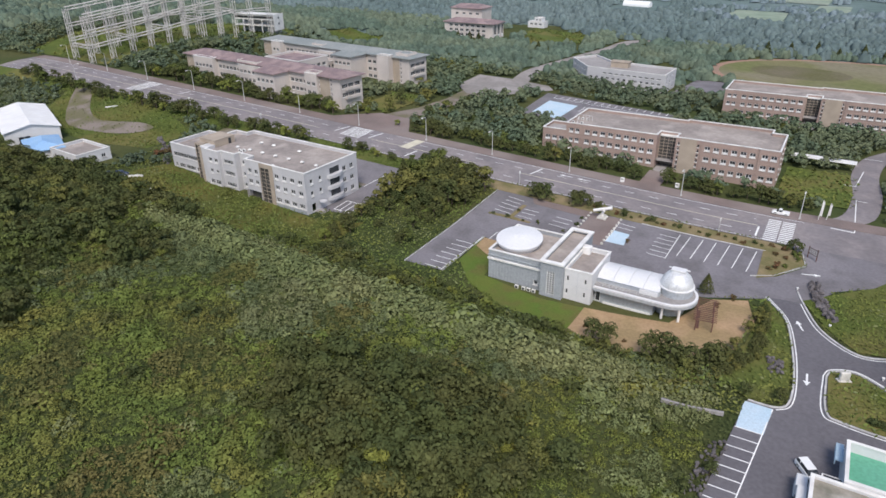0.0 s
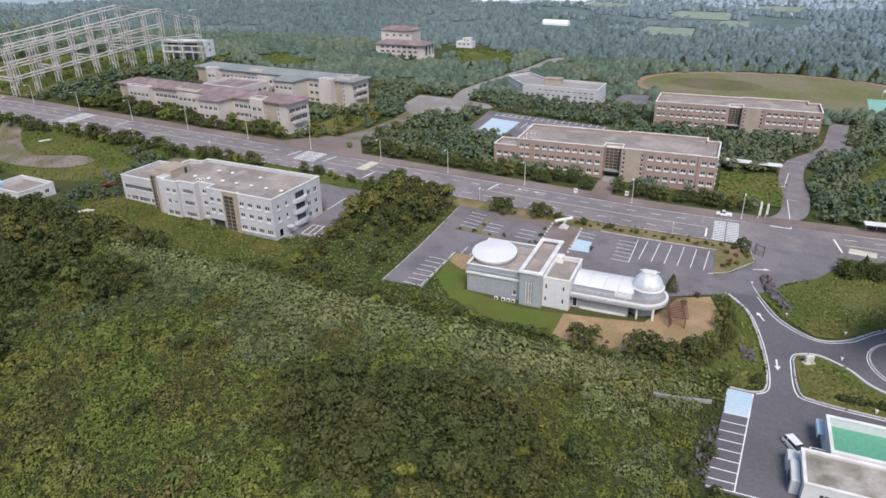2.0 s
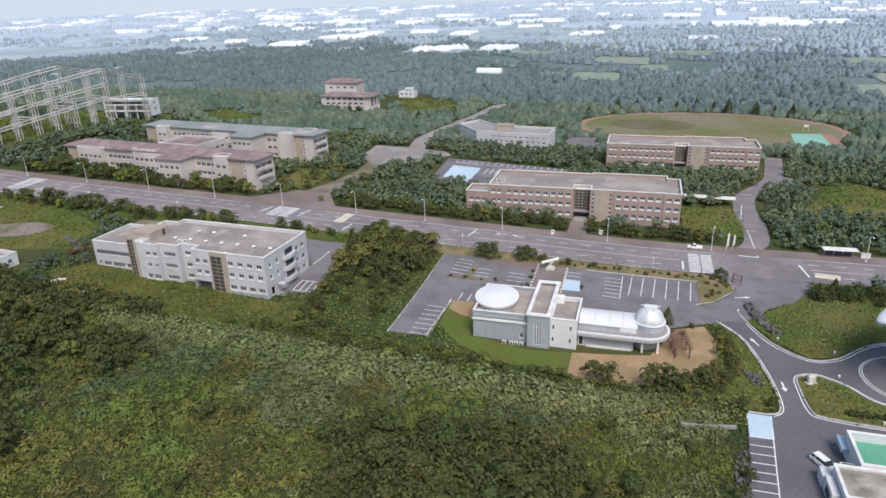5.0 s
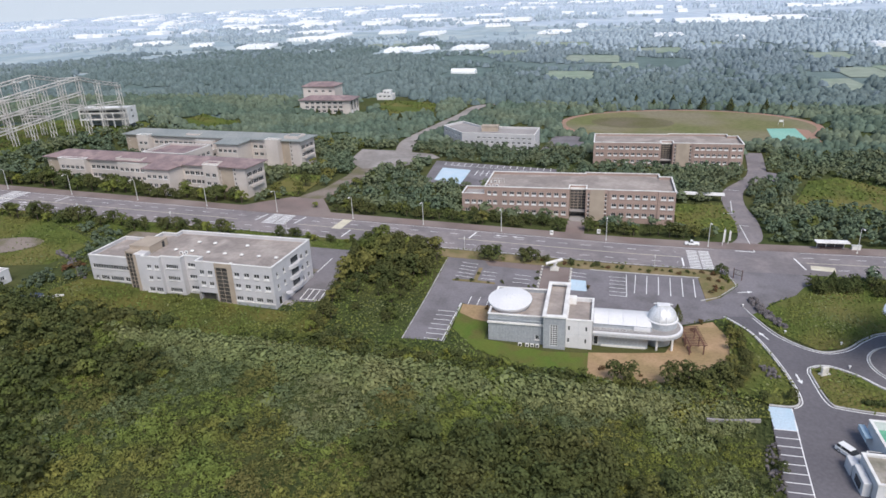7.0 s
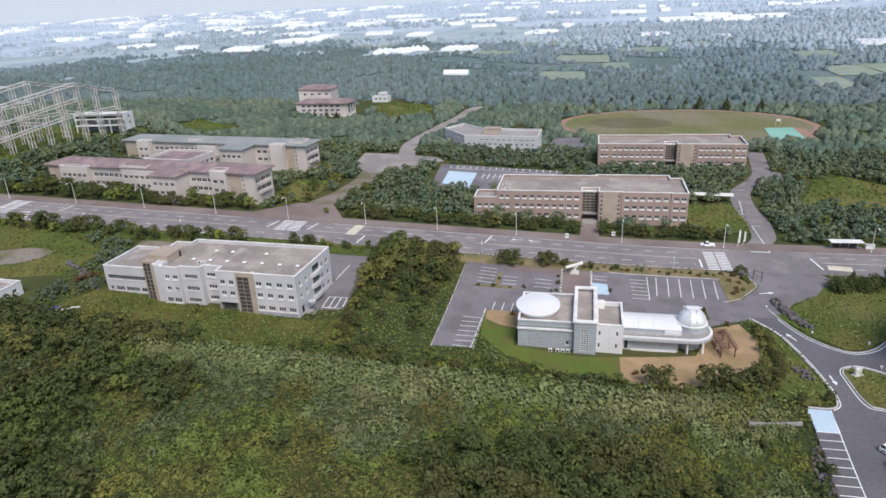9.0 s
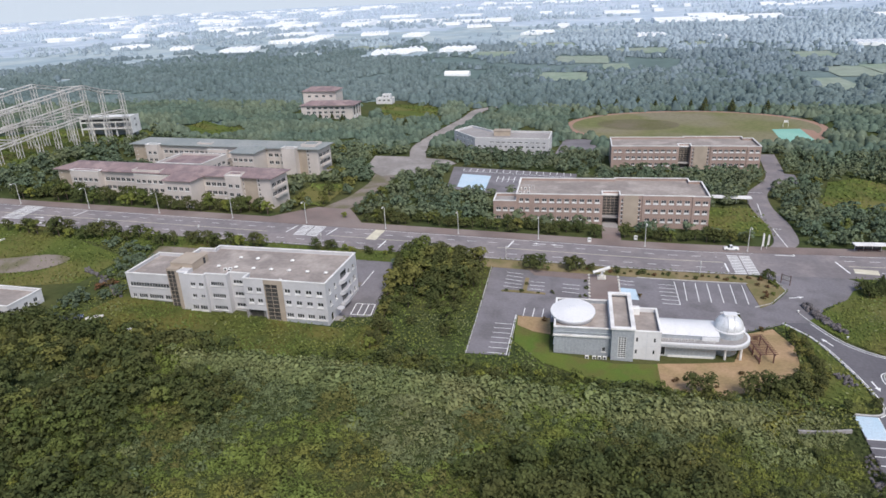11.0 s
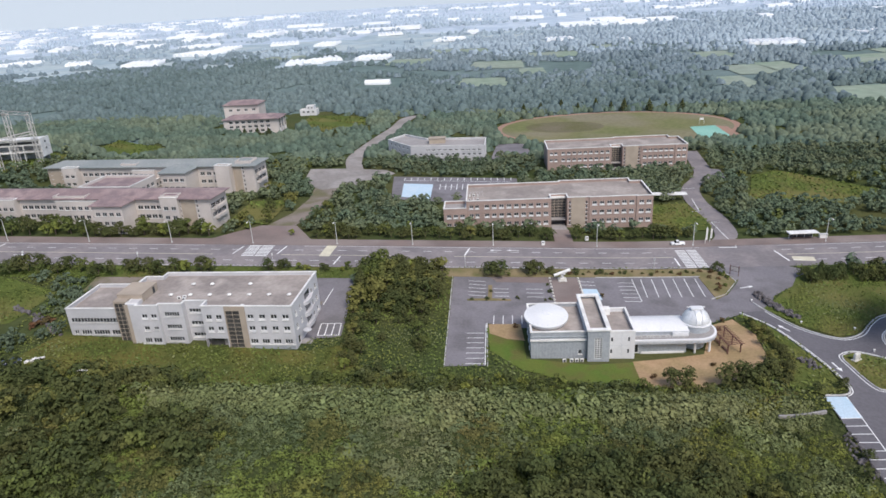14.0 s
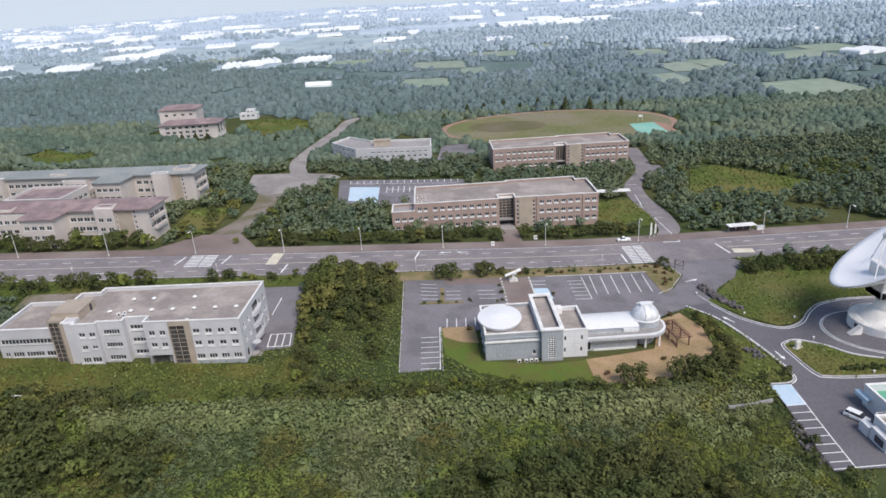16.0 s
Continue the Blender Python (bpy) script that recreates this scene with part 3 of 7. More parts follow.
def block(parent, poly, z0, z1, wall, openings=None, roof=ROOFGREY, parapet=0.9, coping=COPING, wall_label="", roof_label="", sill=True):
    """A flat-roofed mass on an anticlockwise plan: walls with openings, a roof behind a parapet, a coping on it."""
    openings = openings or {}
    bm = bmesh.new()
    n = len(poly)
    for i in range(n):
        facade(bm, poly[i], poly[(i + 1) % n], z0, z1, openings.get(i, []))
    inner = offset_poly(poly, -0.3)
    for i in range(n):
        a, b = inner[i], inner[(i + 1) % n]
        bm.faces.new([bm.verts.new((*b, z1 - parapet)), bm.verts.new((*a, z1 - parapet)), bm.verts.new((*a, z1)), bm.verts.new((*b, z1))])
        bm.faces.new([bm.verts.new((*poly[i], z1)), bm.verts.new((*poly[(i + 1) % n], z1)), bm.verts.new((*b, z1)), bm.verts.new((*a, z1))])
    bmesh.ops.remove_doubles(bm, verts=bm.verts[:], dist=0.002)
    part("wall", bm, wall, parent, wall_label)
    bm = bmesh.new()
    bm.faces.new([bm.verts.new((*p, z1 - parapet)) for p in offset_poly(poly, -0.29)])
    bm.normal_update()
    bmesh.ops.triangulate(bm, faces=bm.faces[:], ngon_method="EAR_CLIP")
    part("roof", bm, roof, parent, roof_label)
    if coping:
        bm = bmesh.new()
        o_, i_ = offset_poly(poly, 0.1), offset_poly(poly, -0.42)
        for i in range(n):
            j = (i + 1) % n
            q = [(*o_[i], z1), (*o_[j], z1), (*o_[j], z1 + 0.22), (*o_[i], z1 + 0.22), (*i_[i], z1), (*i_[j], z1), (*i_[j], z1 + 0.22), (*i_[i], z1 + 0.22)]
            v = [bm.verts.new(c) for c in q]
            for f in ((0, 1, 2, 3), (3, 2, 6, 7), (7, 6, 5, 4), (4, 5, 1, 0)):
                bm.faces.new([v[k] for k in f])
        part("coping", bm, coping, parent, "white parapet coping")
    for i, ops in openings.items():
        put_windows(parent, poly[i], poly[(i + 1) % n], [o for o in ops if len(o) > 4], sill=sill)


def glazing(parent, x0, x1, y, z0, z1, cols, rows, material=None, label="dark glazed curtain wall", sx=0.12):
    """A tall glazed field facing -y: one dark pane behind a grid of bars."""
    pane = part("curtain_wall", boxes((x0, x1, y + 0.1, y + 0.16, z0, z1)), material or DARKGLASS, parent, label)
    bars = TAN if material is None else FRAME
    for i in range(cols + 1):
        c = x0 + (x1 - x0) * i / cols
        part("mullion", boxes((c - sx / 2, c + sx / 2, y, y + 0.1, z0, z1)), bars, pane)
    for i in range(rows + 1):
        c = z0 + (z1 - z0) * i / rows
        part("transom", boxes((x0, x1, y - 0.02, y + 0.08, c - sx / 2, c + sx / 2)), bars, pane)


def vent_cap(place):
    """A low white roof ventilator: short pipe with a domed cap."""
    v = thing("roof_vent", "low white domed ventilator on a flat roof", "vent", place, "roof vents")
    bm = bmesh.new()
    tube(bm, (0, 0, 0), (0, 0, 0.35), 0.35, n=10)
    part("pipe", bm, CONCRETE, v)
    bm = bmesh.new()
    bmesh.ops.create_uvsphere(bm, u_segments=12, v_segments=6, radius=0.65)
    bmesh.ops.delete(bm, geom=[w for w in bm.verts if w.co.z < -0.05], context="VERTS")
    for w in bm.verts:
        w.co.z = w.co.z * 0.6 + 0.35
    part("cap", bm, COPING, v, "white domed cap")
    return v


def aircon(place, group="air-conditioning units"):
    a = thing("aircon_unit", "small white outdoor air-conditioning unit", "air conditioner", place, group)
    part("casing", boxes((-0.45, 0.45, -0.2, 0.2, 0.1, 0.9), bevel=0.03), COPING, a)
    bm = bmesh.new()
    tube(bm, (0, -0.23, 0.5), (0, -0.2, 0.5), 0.3, n=12)
    part("fan_grille", bm, GLASS, a, "dark round fan grille")
    part("foot", boxes((-0.4, -0.3, -0.2, 0.2, 0, 0.1), (0.3, 0.4, -0.2, 0.2, 0, 0.1)), POLE, a)
    return a


# white three-storey building
wb = thing("office_building", "white three-storey office building with a flat grey roof", "building", pose(-82.8, -12.9, 2.2, 0, 0, -3.0))
Z1, Z2, Z3, HT = 1.2, 4.7, 8.3, 12.2
main = [(-43, 0.4), (-36.8, 0.4), (-36.8, 1.5), (-30.4, 1.5), (-30.4, 3.4), (-24.6, 3.4), (-24.6, 0.2), (0, 0.0), (0, 22.4), (-45, 22.4), (-45, 19.6), (-50.2, 19.6), (-50.2, 4.4), (-46.2, 4.4), (-46.2, 1.6), (-43, 1.6)]
ops = {
    0: [(1.4, 3.0, Z3, Z3 + 1.5, 2, 2), (4.0, 5.6, Z3, Z3 + 1.5, 2, 2), (1.4, 2.9, Z2, Z2 + 1.5, 2, 2), (4.1, 5.5, Z2 + 0.5, Z2 + 1.4, 2, 1), (0.8, 2.8, 1.3, 2.7, 3, 1), (3.2, 5.6, 1.3, 2.7, 3, 1)],
    2: [(1.0, 5.2, z, z + 1.3, 6, 1) for z in (1.2, 4.9, 8.6)],
    4: [(0.6, 5.2, z, z + 1.5, 5, 2) for z in (1.3, 4.8, 8.5)],
    6: [(1.0, 2.6, Z3 - 0.3, Z3 + 1.4, 2, 2), (3.7, 5.3, Z3 - 0.3, Z3 + 1.4, 2, 2), (1.0, 2.6, Z2, Z2 + 1.6, 2, 2), (3.7, 5.3, Z2, Z2 + 1.6, 2, 2), (0.4, 5.9, 0.1, 2.8)]
       + storey_windows(11.6, 24.2, 4, (Z2 + 0.2, Z3), 1.6, 1.75, 2, 2) + storey_windows(11.6, 24.2, 4, (1.4,), 1.3, 2.1, 3, 1) + [(6.5, 10.4, 0.2, 11.0)],
    7: storey_windows(0.8, 8.0, 2, (Z2, Z3), 1.6, 1.1, 1, 2) + [(2.0, 3.6, 0.2, 2.5)] + storey_windows(15.0, 21.5, 2, (1.3, Z2, Z3), 1.5, 1.6, 2, 1),
    8: storey_windows(2, 43, 10, (1.3, Z2, Z3), 1.5, 2.0, 2, 1),
}
block(wb, main, -1.0, HT, GREYWALL, ops, wall_label="grey-white painted walls", roof_label="stained grey-brown flat roof")
wing = [(-66.2, 4.4), (-50.25, 4.4), (-50.25, 20.6), (-66.2, 20.6)]
block(wb, wing, -1.0, 9.4, GREYWALL, {0: [(0.8, 15.0, 5.2, 6.6, 15, 1), (0.9, 2.2, 1.6, 2.8, 2, 1), (3.0, 6.0, 1.5, 2.9, 4, 1), (6.6, 11.4, 1.5, 2.9, 6, 1), (12.0, 14.6, 1.5, 2.9, 3, 1)],
                              3: storey_windows(1, 15, 4, (1.5, 5.2), 1.4, 1.7, 2, 1)}, wall_label="grey-white painted walls of the lower wing", roof_label="stained grey flat roof")
# stair towers in tan tile with dark glass
part("stair_tower", boxes((-46.15, -43.05, 0.9, 6.5, -1, 12.3)), GREYWALL, wb, "grey-white stair tower")
part("tower_strip", boxes((-46.2, -45.2, 0.78, 0.9, -1, 12.4)), TAN, wb, "tan tiled strip")
part("tower_roof_house", boxes((-50.1, -43.0, 4.6, 12.6, 11.4, 13.5), (-50.2, -42.9, 4.5, 12.7, 13.5, 13.66)), TAN, wb, "tan rooftop stair house")
part("roof_house_door", boxes((-42.99, -42.93, 10.0, 11.0, 11.35, 13.2)), GLASS, wb)
glazing(wb, -50.0, -46.4, 2.4, -0.6, 12.0, 3, 10, sx=0.07)
part("tower_return", boxes((-50.2, -50.0, 2.4, 4.38, -1, 12.6), (-46.4, -46.2, 2.4, 4.4, -1, 12.6), (-50.2, -46.2, 2.4, 4.5, 12.0, 12.6)), TAN, wb)
part("tan_surround", boxes((-18.2, -18.1 + 0.1, -0.12, 0.0, -1, HT + 0.1), (-14.2, -12.6, -0.12, 0.0, -1, HT + 0.1), (-18.0, -14.2, -0.12, 0.0, 11.0, HT + 0.1)), TAN, wb, "tan surround of the stair window")
glazing(wb, -18.05, -14.25, 0.12, 0.2, 11.0, 2, 9, sx=0.07)
part("porch", boxes((-24.6, -18.4, -2.6, 0.0, -0.9, 0.05), (-24.5, -24.2, -0.3, 0.1, 0, 2.8)), CONCRETE, wb, "concrete entrance step")
part("entrance_door", boxes((-24.0, -20.2, 1.2, 1.3, 0.1, 2.7)), DARKGLASS, wb, "dark recessed entrance")
part("entrance_recess", boxes((-24.2, -18.7, 1.32, 1.5, 0.0, 2.85), (-24.25, -18.65, 0.25, 1.5, -0.05, 0.05)), CONCRETE, wb)
part("basement_wall", boxes((-12.3, -0.3, -0.1, -0.02, -0.9, 1.0)), BLUEGREY, wb, "blue-grey plinth")
part("band", boxes((-12.4, -0.2, -0.16, -0.02, 1.05, 1.3)), COPING, wb, "white sill band")
part("band", boxes((-42.6, -37.2, 0.24, 0.38, 0.9, 1.15)), COPING, wb, "white sill band")
# curved balconies on the east end
for z in (1.2, 4.6, 8.0):
    bm = bmesh.new()
    r = bmesh.ops.create_cone(bm, cap_ends=True, segments=28, radius1=2.6, radius2=2.6, depth=1.0)
    bmesh.ops.transform(bm, matrix=Matrix.Translation((0.1, 12.2, z + 0.5)) @ Matrix.Diagonal((0.42, 1.25, 1, 1)), verts=bm.verts[:])
    part("balcony", bm, GREYWALL, wb, "rounded white balcony")
    part("balcony_door", boxes((0.02, 0.07, 10.2, 14.2, z + 1.1, z + 2.9)), GLASS, wb)
bm = bmesh.new()
bmesh.ops.create_cone(bm, cap_ends=True, segments=24, radius1=1.1, radius2=1.1, depth=0.2)
bmesh.ops.translate(bm, vec=(1.6, 5.0, 2.9), verts=bm.verts[:])
part("canopy", bm, GREYWALL, wb, "round white door canopy")
part("side_step", boxes((0.0, 2.2, 3.0, 5.4, -0.9, 0.1), (2.2, 2.8, 3.0, 5.4, -0.9, -0.2)), CONCRETE, wb, "white side steps")
for i in range(7):
    for j, (dx, dy) in enumerate(((0, 0), (3.2, 7.0))):
        if j == 0 or i in (0, 1, 3):
            x, y = -37 + i * 5.6 + dx, 8.5 + dy
            p = wb.matrix_basis @ Vector((x, y, HT - 0.9))
            vent_cap(pose(p.x, p.y, p.z))
for x, y in ((-33.5, 6.3), (-32.2, 6.9), (-31.8, 5.6), (-13.6, 1.4)):
    p = wb.matrix_basis @ Vector((x, y, HT - 0.9))
    aircon(pose(p.x, p.y, p.z, 0, 0, random.uniform(-20, 20)))


def brick_hall(x0, y0, zb, length, depth, height, ent, name_label, low=None, step_back=0.0, group=""):
    """A long three-storey brick school building: entrance recess with dark glass, a tan stair bay, rows of paired windows."""
    b = thing("school_building", name_label, "building", pose(x0, y0, zb, 0, 0, 0), group)
    e0, e1, e2 = ent
    k = height / 12.0
    zs = [1.5 * k, 5.1 * k, 8.7 * k]
    p = [(0, 0), (e0, 0), (e0, 5), (e1, 5), (e1, 0.3), (e2, 0.3), (e2, 0.0), (length - 6, 0.0), (length - 6, -0.35), (length, -0.35), (length, depth - 4), (length - 4.5, depth - 4), (length - 4.5, depth), (e1 - 1, depth), (e1 - 1, depth - 1.5), (0, depth - 1.5)]
    n1 = max(1, round((e0 - 6.0) / 2.75))
    n2 = max(1, round((length - 6 - e2) / 2.7))
    ops = {
        0: storey_windows(0.8, 5.2, 2, zs[1:], 1.6 * k, 1.5, 2, 2) + storey_windows(6.4, e0 - 0.6, n1, zs, 1.6 * k, 1.75, 2, 2),
        6: storey_windows(0.6, length - 6 - e2 - 0.4, n2, zs, 1.6 * k, 1.75, 2, 2),
        8: storey_windows(0.5, 5.7, 2, zs, 1.6 * k, 1.8, 2, 2),
        4: [(u, u + 0.6, z, z + 1.0, 1, 1) for u in (0.7, e2 - e1 - 1.3) for z in [0.9 + 1.65 * i for i in range(6)]],
        9: storey_windows(1.5, depth - 6, 3, zs, 1.6 * k, 1.6, 2, 2),
        14: storey_windows(2, e1 - 3, 12, zs, 1.6 * k, 1.8, 2, 1),
    }
    block(b, p, -2.0, height, BRICK, ops, wall_label="pinkish brick walls", roof_label="stained grey-brown flat roof")
    part("stair_bay", boxes((e1 + 1.5, e2 - 1.5, 0.16, 0.296, -1.5, height - 0.1)), TAN, b, "tan tiled stair bay")
    glazing(b, e0 + 0.1, e1 - 0.1, 3.8, 2.6, height - 1.2, 4, 7)
    part("porch_roof", boxes((e0 + 0.05, e1 - 0.05, 1.4, 4.9, 2.4, 2.75)), CONCRETE, b, "concrete porch roof")
    part("entrance_steps", boxes((e0 + 0.2, e1 - 0.2, -4.2, 4.8, -1.5, 0.1), (e0 - 0.6, e1 + 0.6, -5.5, -4.2, -1.5, -0.15)), CONCRETE, b, "pale concrete entrance steps")
    part("entrance_door", boxes((e0 + 0.4, e1 - 0.4, 4.6, 4.8, 0.1, 2.4)), DARKGLASS, b)
    part("roof_band", boxes((e0 + 0.1, e1 - 0.1, 3.7, 4.95, height - 1.2, height - 0.7)), COPING, b, "white band over the entrance")
    if low:
        lw, lh, ld = low
        q = [(-lw, -0.2), (-0.05, -0.2), (-0.05, ld), (-lw, ld)]
        block(b, q, -2.0, lh, BRICK, {0: storey_windows(0.7, lw - 0.3, 3, zs[:2], 1.6 * k, 1.8, 2, 2), 3: storey_windows(1, ld - 1, 2, zs[:2], 1.6 * k, 1.8, 2, 2)},
              roof=CONCRETE, wall_label="pinkish brick walls of the lower wing", roof_label="pale flat roof")
        part("railing", boxes(*[(x, x + 0.08, 9.0, 9.08, height - 0.9, height + 1.0) for x in [0.3 + 1.2 * i for i in range(6)]], (0.3, 6.4, 9.0, 9.08, height + 0.9, height + 1.0)), POLE, b)
        for i in range(6):
            u = b.matrix_basis @ Vector((1.2 + (i % 3) * 1.6, 3.5 + (i // 3) * 5.5, height - 0.9))
            aircon(pose(u.x, u.y, u.z, 0, 0, 90 * (i % 2)))
    return b


brick_hall(-40.3, 77.6, 0.9, 69.6, 24.0, 11.6, (32.0, 38.0, 46.2), "long pinkish-brick three-storey school building with flat roof", low=(8.7, 8.9, 9.5))
brick_hall(-1.7, 165.6, -0.6, 68.4, 22.0, 11.2, (31.6, 37.0, 46.0), "long pinkish-brick school building before the sports field")
# loose gravel-pale path before the brick hall
drape("entrance_path", [(-8.5, 60.8), (-2.0, 60.8), (-2.0, 74), (-8.5, 74)], 0.19, BRICKPAVE, "brown paved entrance path", 5, thick=0.2)

# grey angled hall
gh = thing("grey_hall", "pale grey three-storey hall with an angled wing", "building", pose(0, 0, -0.5))
gp = [(-88.5, 213.5), (-73.5, 193.5), (-33, 189.0), (-32.2, 209), (-38, 209.5), (-66, 212.5), (-80, 227)]
block(gh, gp, -2, 9.4, GREYWALL, {0: storey_windows(1.5, 23.5, 5, (1.4, 4.4, 7.0), 1.2, 1.5, 2, 1), 1: storey_windows(1, 39.5, 13, (1.4, 4.2), 1.2, 1.5, 2, 1) + storey_windows(8, 39.5, 10, (6.8,), 0.8, 2.0, 3, 1),
      2: storey_windows(2, 18, 3, (1.4, 4.4, 7.0), 1.2, 1.5, 2, 1)}, wall_label="pale grey walls", roof_label="pale flat roof", roof=CONCRETE)
part("roof_house", boxes((-64, -55, 202, 207, 8.3, 11.2), (-64.3, -54.7, 201.7, 207.3, 11.2, 11.5)), TAN, gh, "beige rooftop plant room")
part("grey_panel", boxes((-33.1, -32.9, 190, 193, -1, 9.2)), COPING, gh)


def pitched_slab(parent, pts, ridge, z_eave, z_ridge, material, label):
    """A low hipped roof over a rectangle (x0, x1, y0, y1) with overhanging eaves."""
    x0, x1, y0, y1 = pts
    h = (y1 - y0) / 2
    bm = bmesh.new()
    low = [bm.verts.new(c) for c in ((x0, y0, z_eave), (x1, y0, z_eave), (x1, y1, z_eave), (x0, y1, z_eave))]
    base = [bm.verts.new((v.co.x, v.co.y, z_eave - 0.35)) for v in low]
    a, b = bm.verts.new((x0 + ridge, y0 + h, z_ridge)), bm.verts.new((x1 - ridge, y0 + h, z_ridge))
    for f in ((low[0], low[1], b, a), (low[1], low[2], b), (low[2], low[3], a, b), (low[3], low[0], a)):
        bm.faces.new(f)
    for i in range(4):
        bm.faces.new((base[i], base[(i + 1) % 4], low[(i + 1) % 4], low[i]))
    bm.faces.new(base[::-1])
    part("roof", bm, material, parent, label)


def dormitory(x0, n, y0, zb, roof_mat, roof_label, label, bays, pale, height=12.0, depth=13.0):
    """A stepped cream dormitory with a low pitched roof, white projecting bays and a tan end bay with slit windows."""
    d = thing("dormitory", label, "building", pose(x0, y0, zb, 0, 0, -6.5), "stepped cream dormitories")
    zs = (0.6, 4.0, 7.6)
    ops = {0: [], 1: storey_windows(1, depth - 1, 3, (4.0, 7.6), 1.8, 3.4, 3, 1), 2: storey_windows(2, n - 2, 24, zs, 1.5, 2.2, 2, 1), 3: [(u, u + 0.7, z, z + 1.2, 1, 1) for u in (3, 6, 9) for z in zs]}
    free = []
    u = 9.4
    for b0, b1, *_ in sorted(bays):
        free.append((u, b0)), free.append((b1, b1))
        u = b1
    free.append((u, n - 14.5))
    for a, b in free:
        if b - a > 3:
            k = max(1, round((b - a) / 3.0))
            ops[0] += storey_windows(a + 0.5, b - 0.3, k, zs, 1.6, 2.3, 2, 1)
    ops[0] += [(c, c + 0.7, z, z + 1.1, 1, 1) for c in (1.6, 6.8, n - 12.9, n - 5.6) for z in (0.4, 2.4, 4.4, 6.4, 8.4, 10.2)]
    block(d, [(0, 0), (n, 0), (n, depth), (0, depth)], -4, height, PINKWALL, ops, roof=CONCRETE, parapet=0.1, coping=None, wall_label="pinkish cream rendered walls")
    pitched_slab(d, (-1.4, n + 1.6, -1.2, depth + 1.2), 7.0, height + 0.15, height + 2.0, roof_mat, roof_label)
    part("tan_panel", boxes((n - 11.8, n - 6.0, -0.14, 0.0, -3, height - 0.1)), TAN, d, "tan tiled stair bay")
    part("tan_end", boxes((0.3, 9.2, -0.14, 0.0, -3, height - 0.1)), TAN, d, "tan tiled end bay")
    for z in (3.2, 6.8):
        part("balcony", boxes((n, n + 1.3, 2.5, depth - 2.5, z, z + 1.1)), PINKWALL, d, "cream end balcony")
    for b0, b1, dep, top, roofed in bays:
        w = b1 - b0
        o = {0: storey_windows(0.5, w - 0.5, max(1, round(w / 3)), zs, 1.5, 2.0, 2, 1)} if w > 7 else {}
        block(d, [(b0, -dep), (b1, -dep), (b1, 0.0), (b0, 0.0)], -4, top, PINKWALL, o, roof=CONCRETE if not roofed else roof_mat, parapet=0.5, coping=COPING if not roofed else None, wall_label="projecting cream bay")
        if roofed:
            pitched_slab(d, (b0 - 0.8, b1 + 0.8, -dep - 0.9, 5.0), 2.0, top + 0.1, top + 1.7, roof_mat, roof_label)
    for u0, u1, v0, v1, top in pale:
        bm = boxes((u0, u1, v0, v1, height - 0.5, height + top))
        for a, b, c, e in ((u0, u1, v0, v0 + 0.35), (u0, u1, v1 - 0.35, v1), (u0, u0 + 0.35, v0 + 0.35, v1 - 0.35), (u1 - 0.35, u1, v0 + 0.35, v1 - 0.35)):
            box(bm, a, b, c, e, height + top, height + top + 0.7)
        part("flat_roof_section", bm, PINKWALL, d, "pale flat roof section with a parapet")
    return d


dormitory(-243.1, 107.0, 83.4, 7.4, ROOFRED, "faded red-brown roof", "long stepped cream dormitory with faded red roof",
          [(9.8, 24.8, 2.8, 12.2, False), (42.0, 60.0, 1.2, 11.2, False), (63.6, 76.0, 8.6, 11.8, True), (87.3, 94.6, 1.4, 12.6, False)],
          [(41.0, 55.0, -0.6, 7.0, 0.5), (87.6, 94.3, -1.0, 3.0, 0.6)])
dormitory(-241.8, 105.5, 135.4, 6.8, ROOFTEAL, "faded grey-green roof", "long stepped cream dormitory with grey-green roof",
          [(10.5, 17.6, 3.4, 12.4, False), (46.0, 57.0, 2.0, 10.6, False), (66.0, 78.0, 11.0, 11.8, True), (88.4, 95.4, 3.6, 12.8, False)],
          [(39.0, 47.0, 0.5, 9.0, 0.6), (96.5, 104.0, 1.0, 8.0, 1.2)])
lk = thing("link_building", "low cream link with a reddish roof between dormitories", "building", pose(-204, 97.5, 7.0, 0, 0, -6.5))
block(lk, [(0, 0), (24, 0), (24, 19), (0, 19)], -3, 11.6, PINKWALL, {1: storey_windows(1, 18, 5, (4, 7.6), 1.5, 2.2, 2, 1)}, roof=ROOFRED, wall_label="cream walls", roof_label="faded reddish flat roof")
block(lk, [(8, 19.05), (18, 19.05), (18, 34), (8, 34)], -3, 7.0, PINKWALL, {1: storey_windows(1, 14, 4, (1, 4), 1.5, 2.2, 2, 1)}, wall_label="cream walls of the passage", roof_label="grey passage roof")
# far pink building
pk = thing("pink_hotel", "pink-roofed cream hotel among trees", "building", pose(0, 0, 2.6))
block(pk, [(-212, 284), (-174, 285), (-173, 299), (-212, 300)], -3, 9.8, PINKWALL, {0: storey_windows(3, 33, 7, (1.0, 4.0, 7.0), 1.7, 2.6, 2, 1), 1: [(2 + 5 * i, 4.6 + 5 * i, 0.4, 9.0, 2, 5) for i in range(3)]}, roof=ROOFRED, parapet=0.3, coping=None)
pitched_slab(pk, (-213, -172, 283, 301), 6, 10.0, 12.2, ROOFRED, "pink-red pitched roof")
block(pk, [(-218, 304), (-193, 305), (-193, 320), (-218, 320)], -3, 16.8, PINKWALL, {0: storey_windows(2, 24, 4, (12.4,), 1.6, 2.4, 2, 1)}, roof=ROOFRED, parapet=0.3, coping=None)
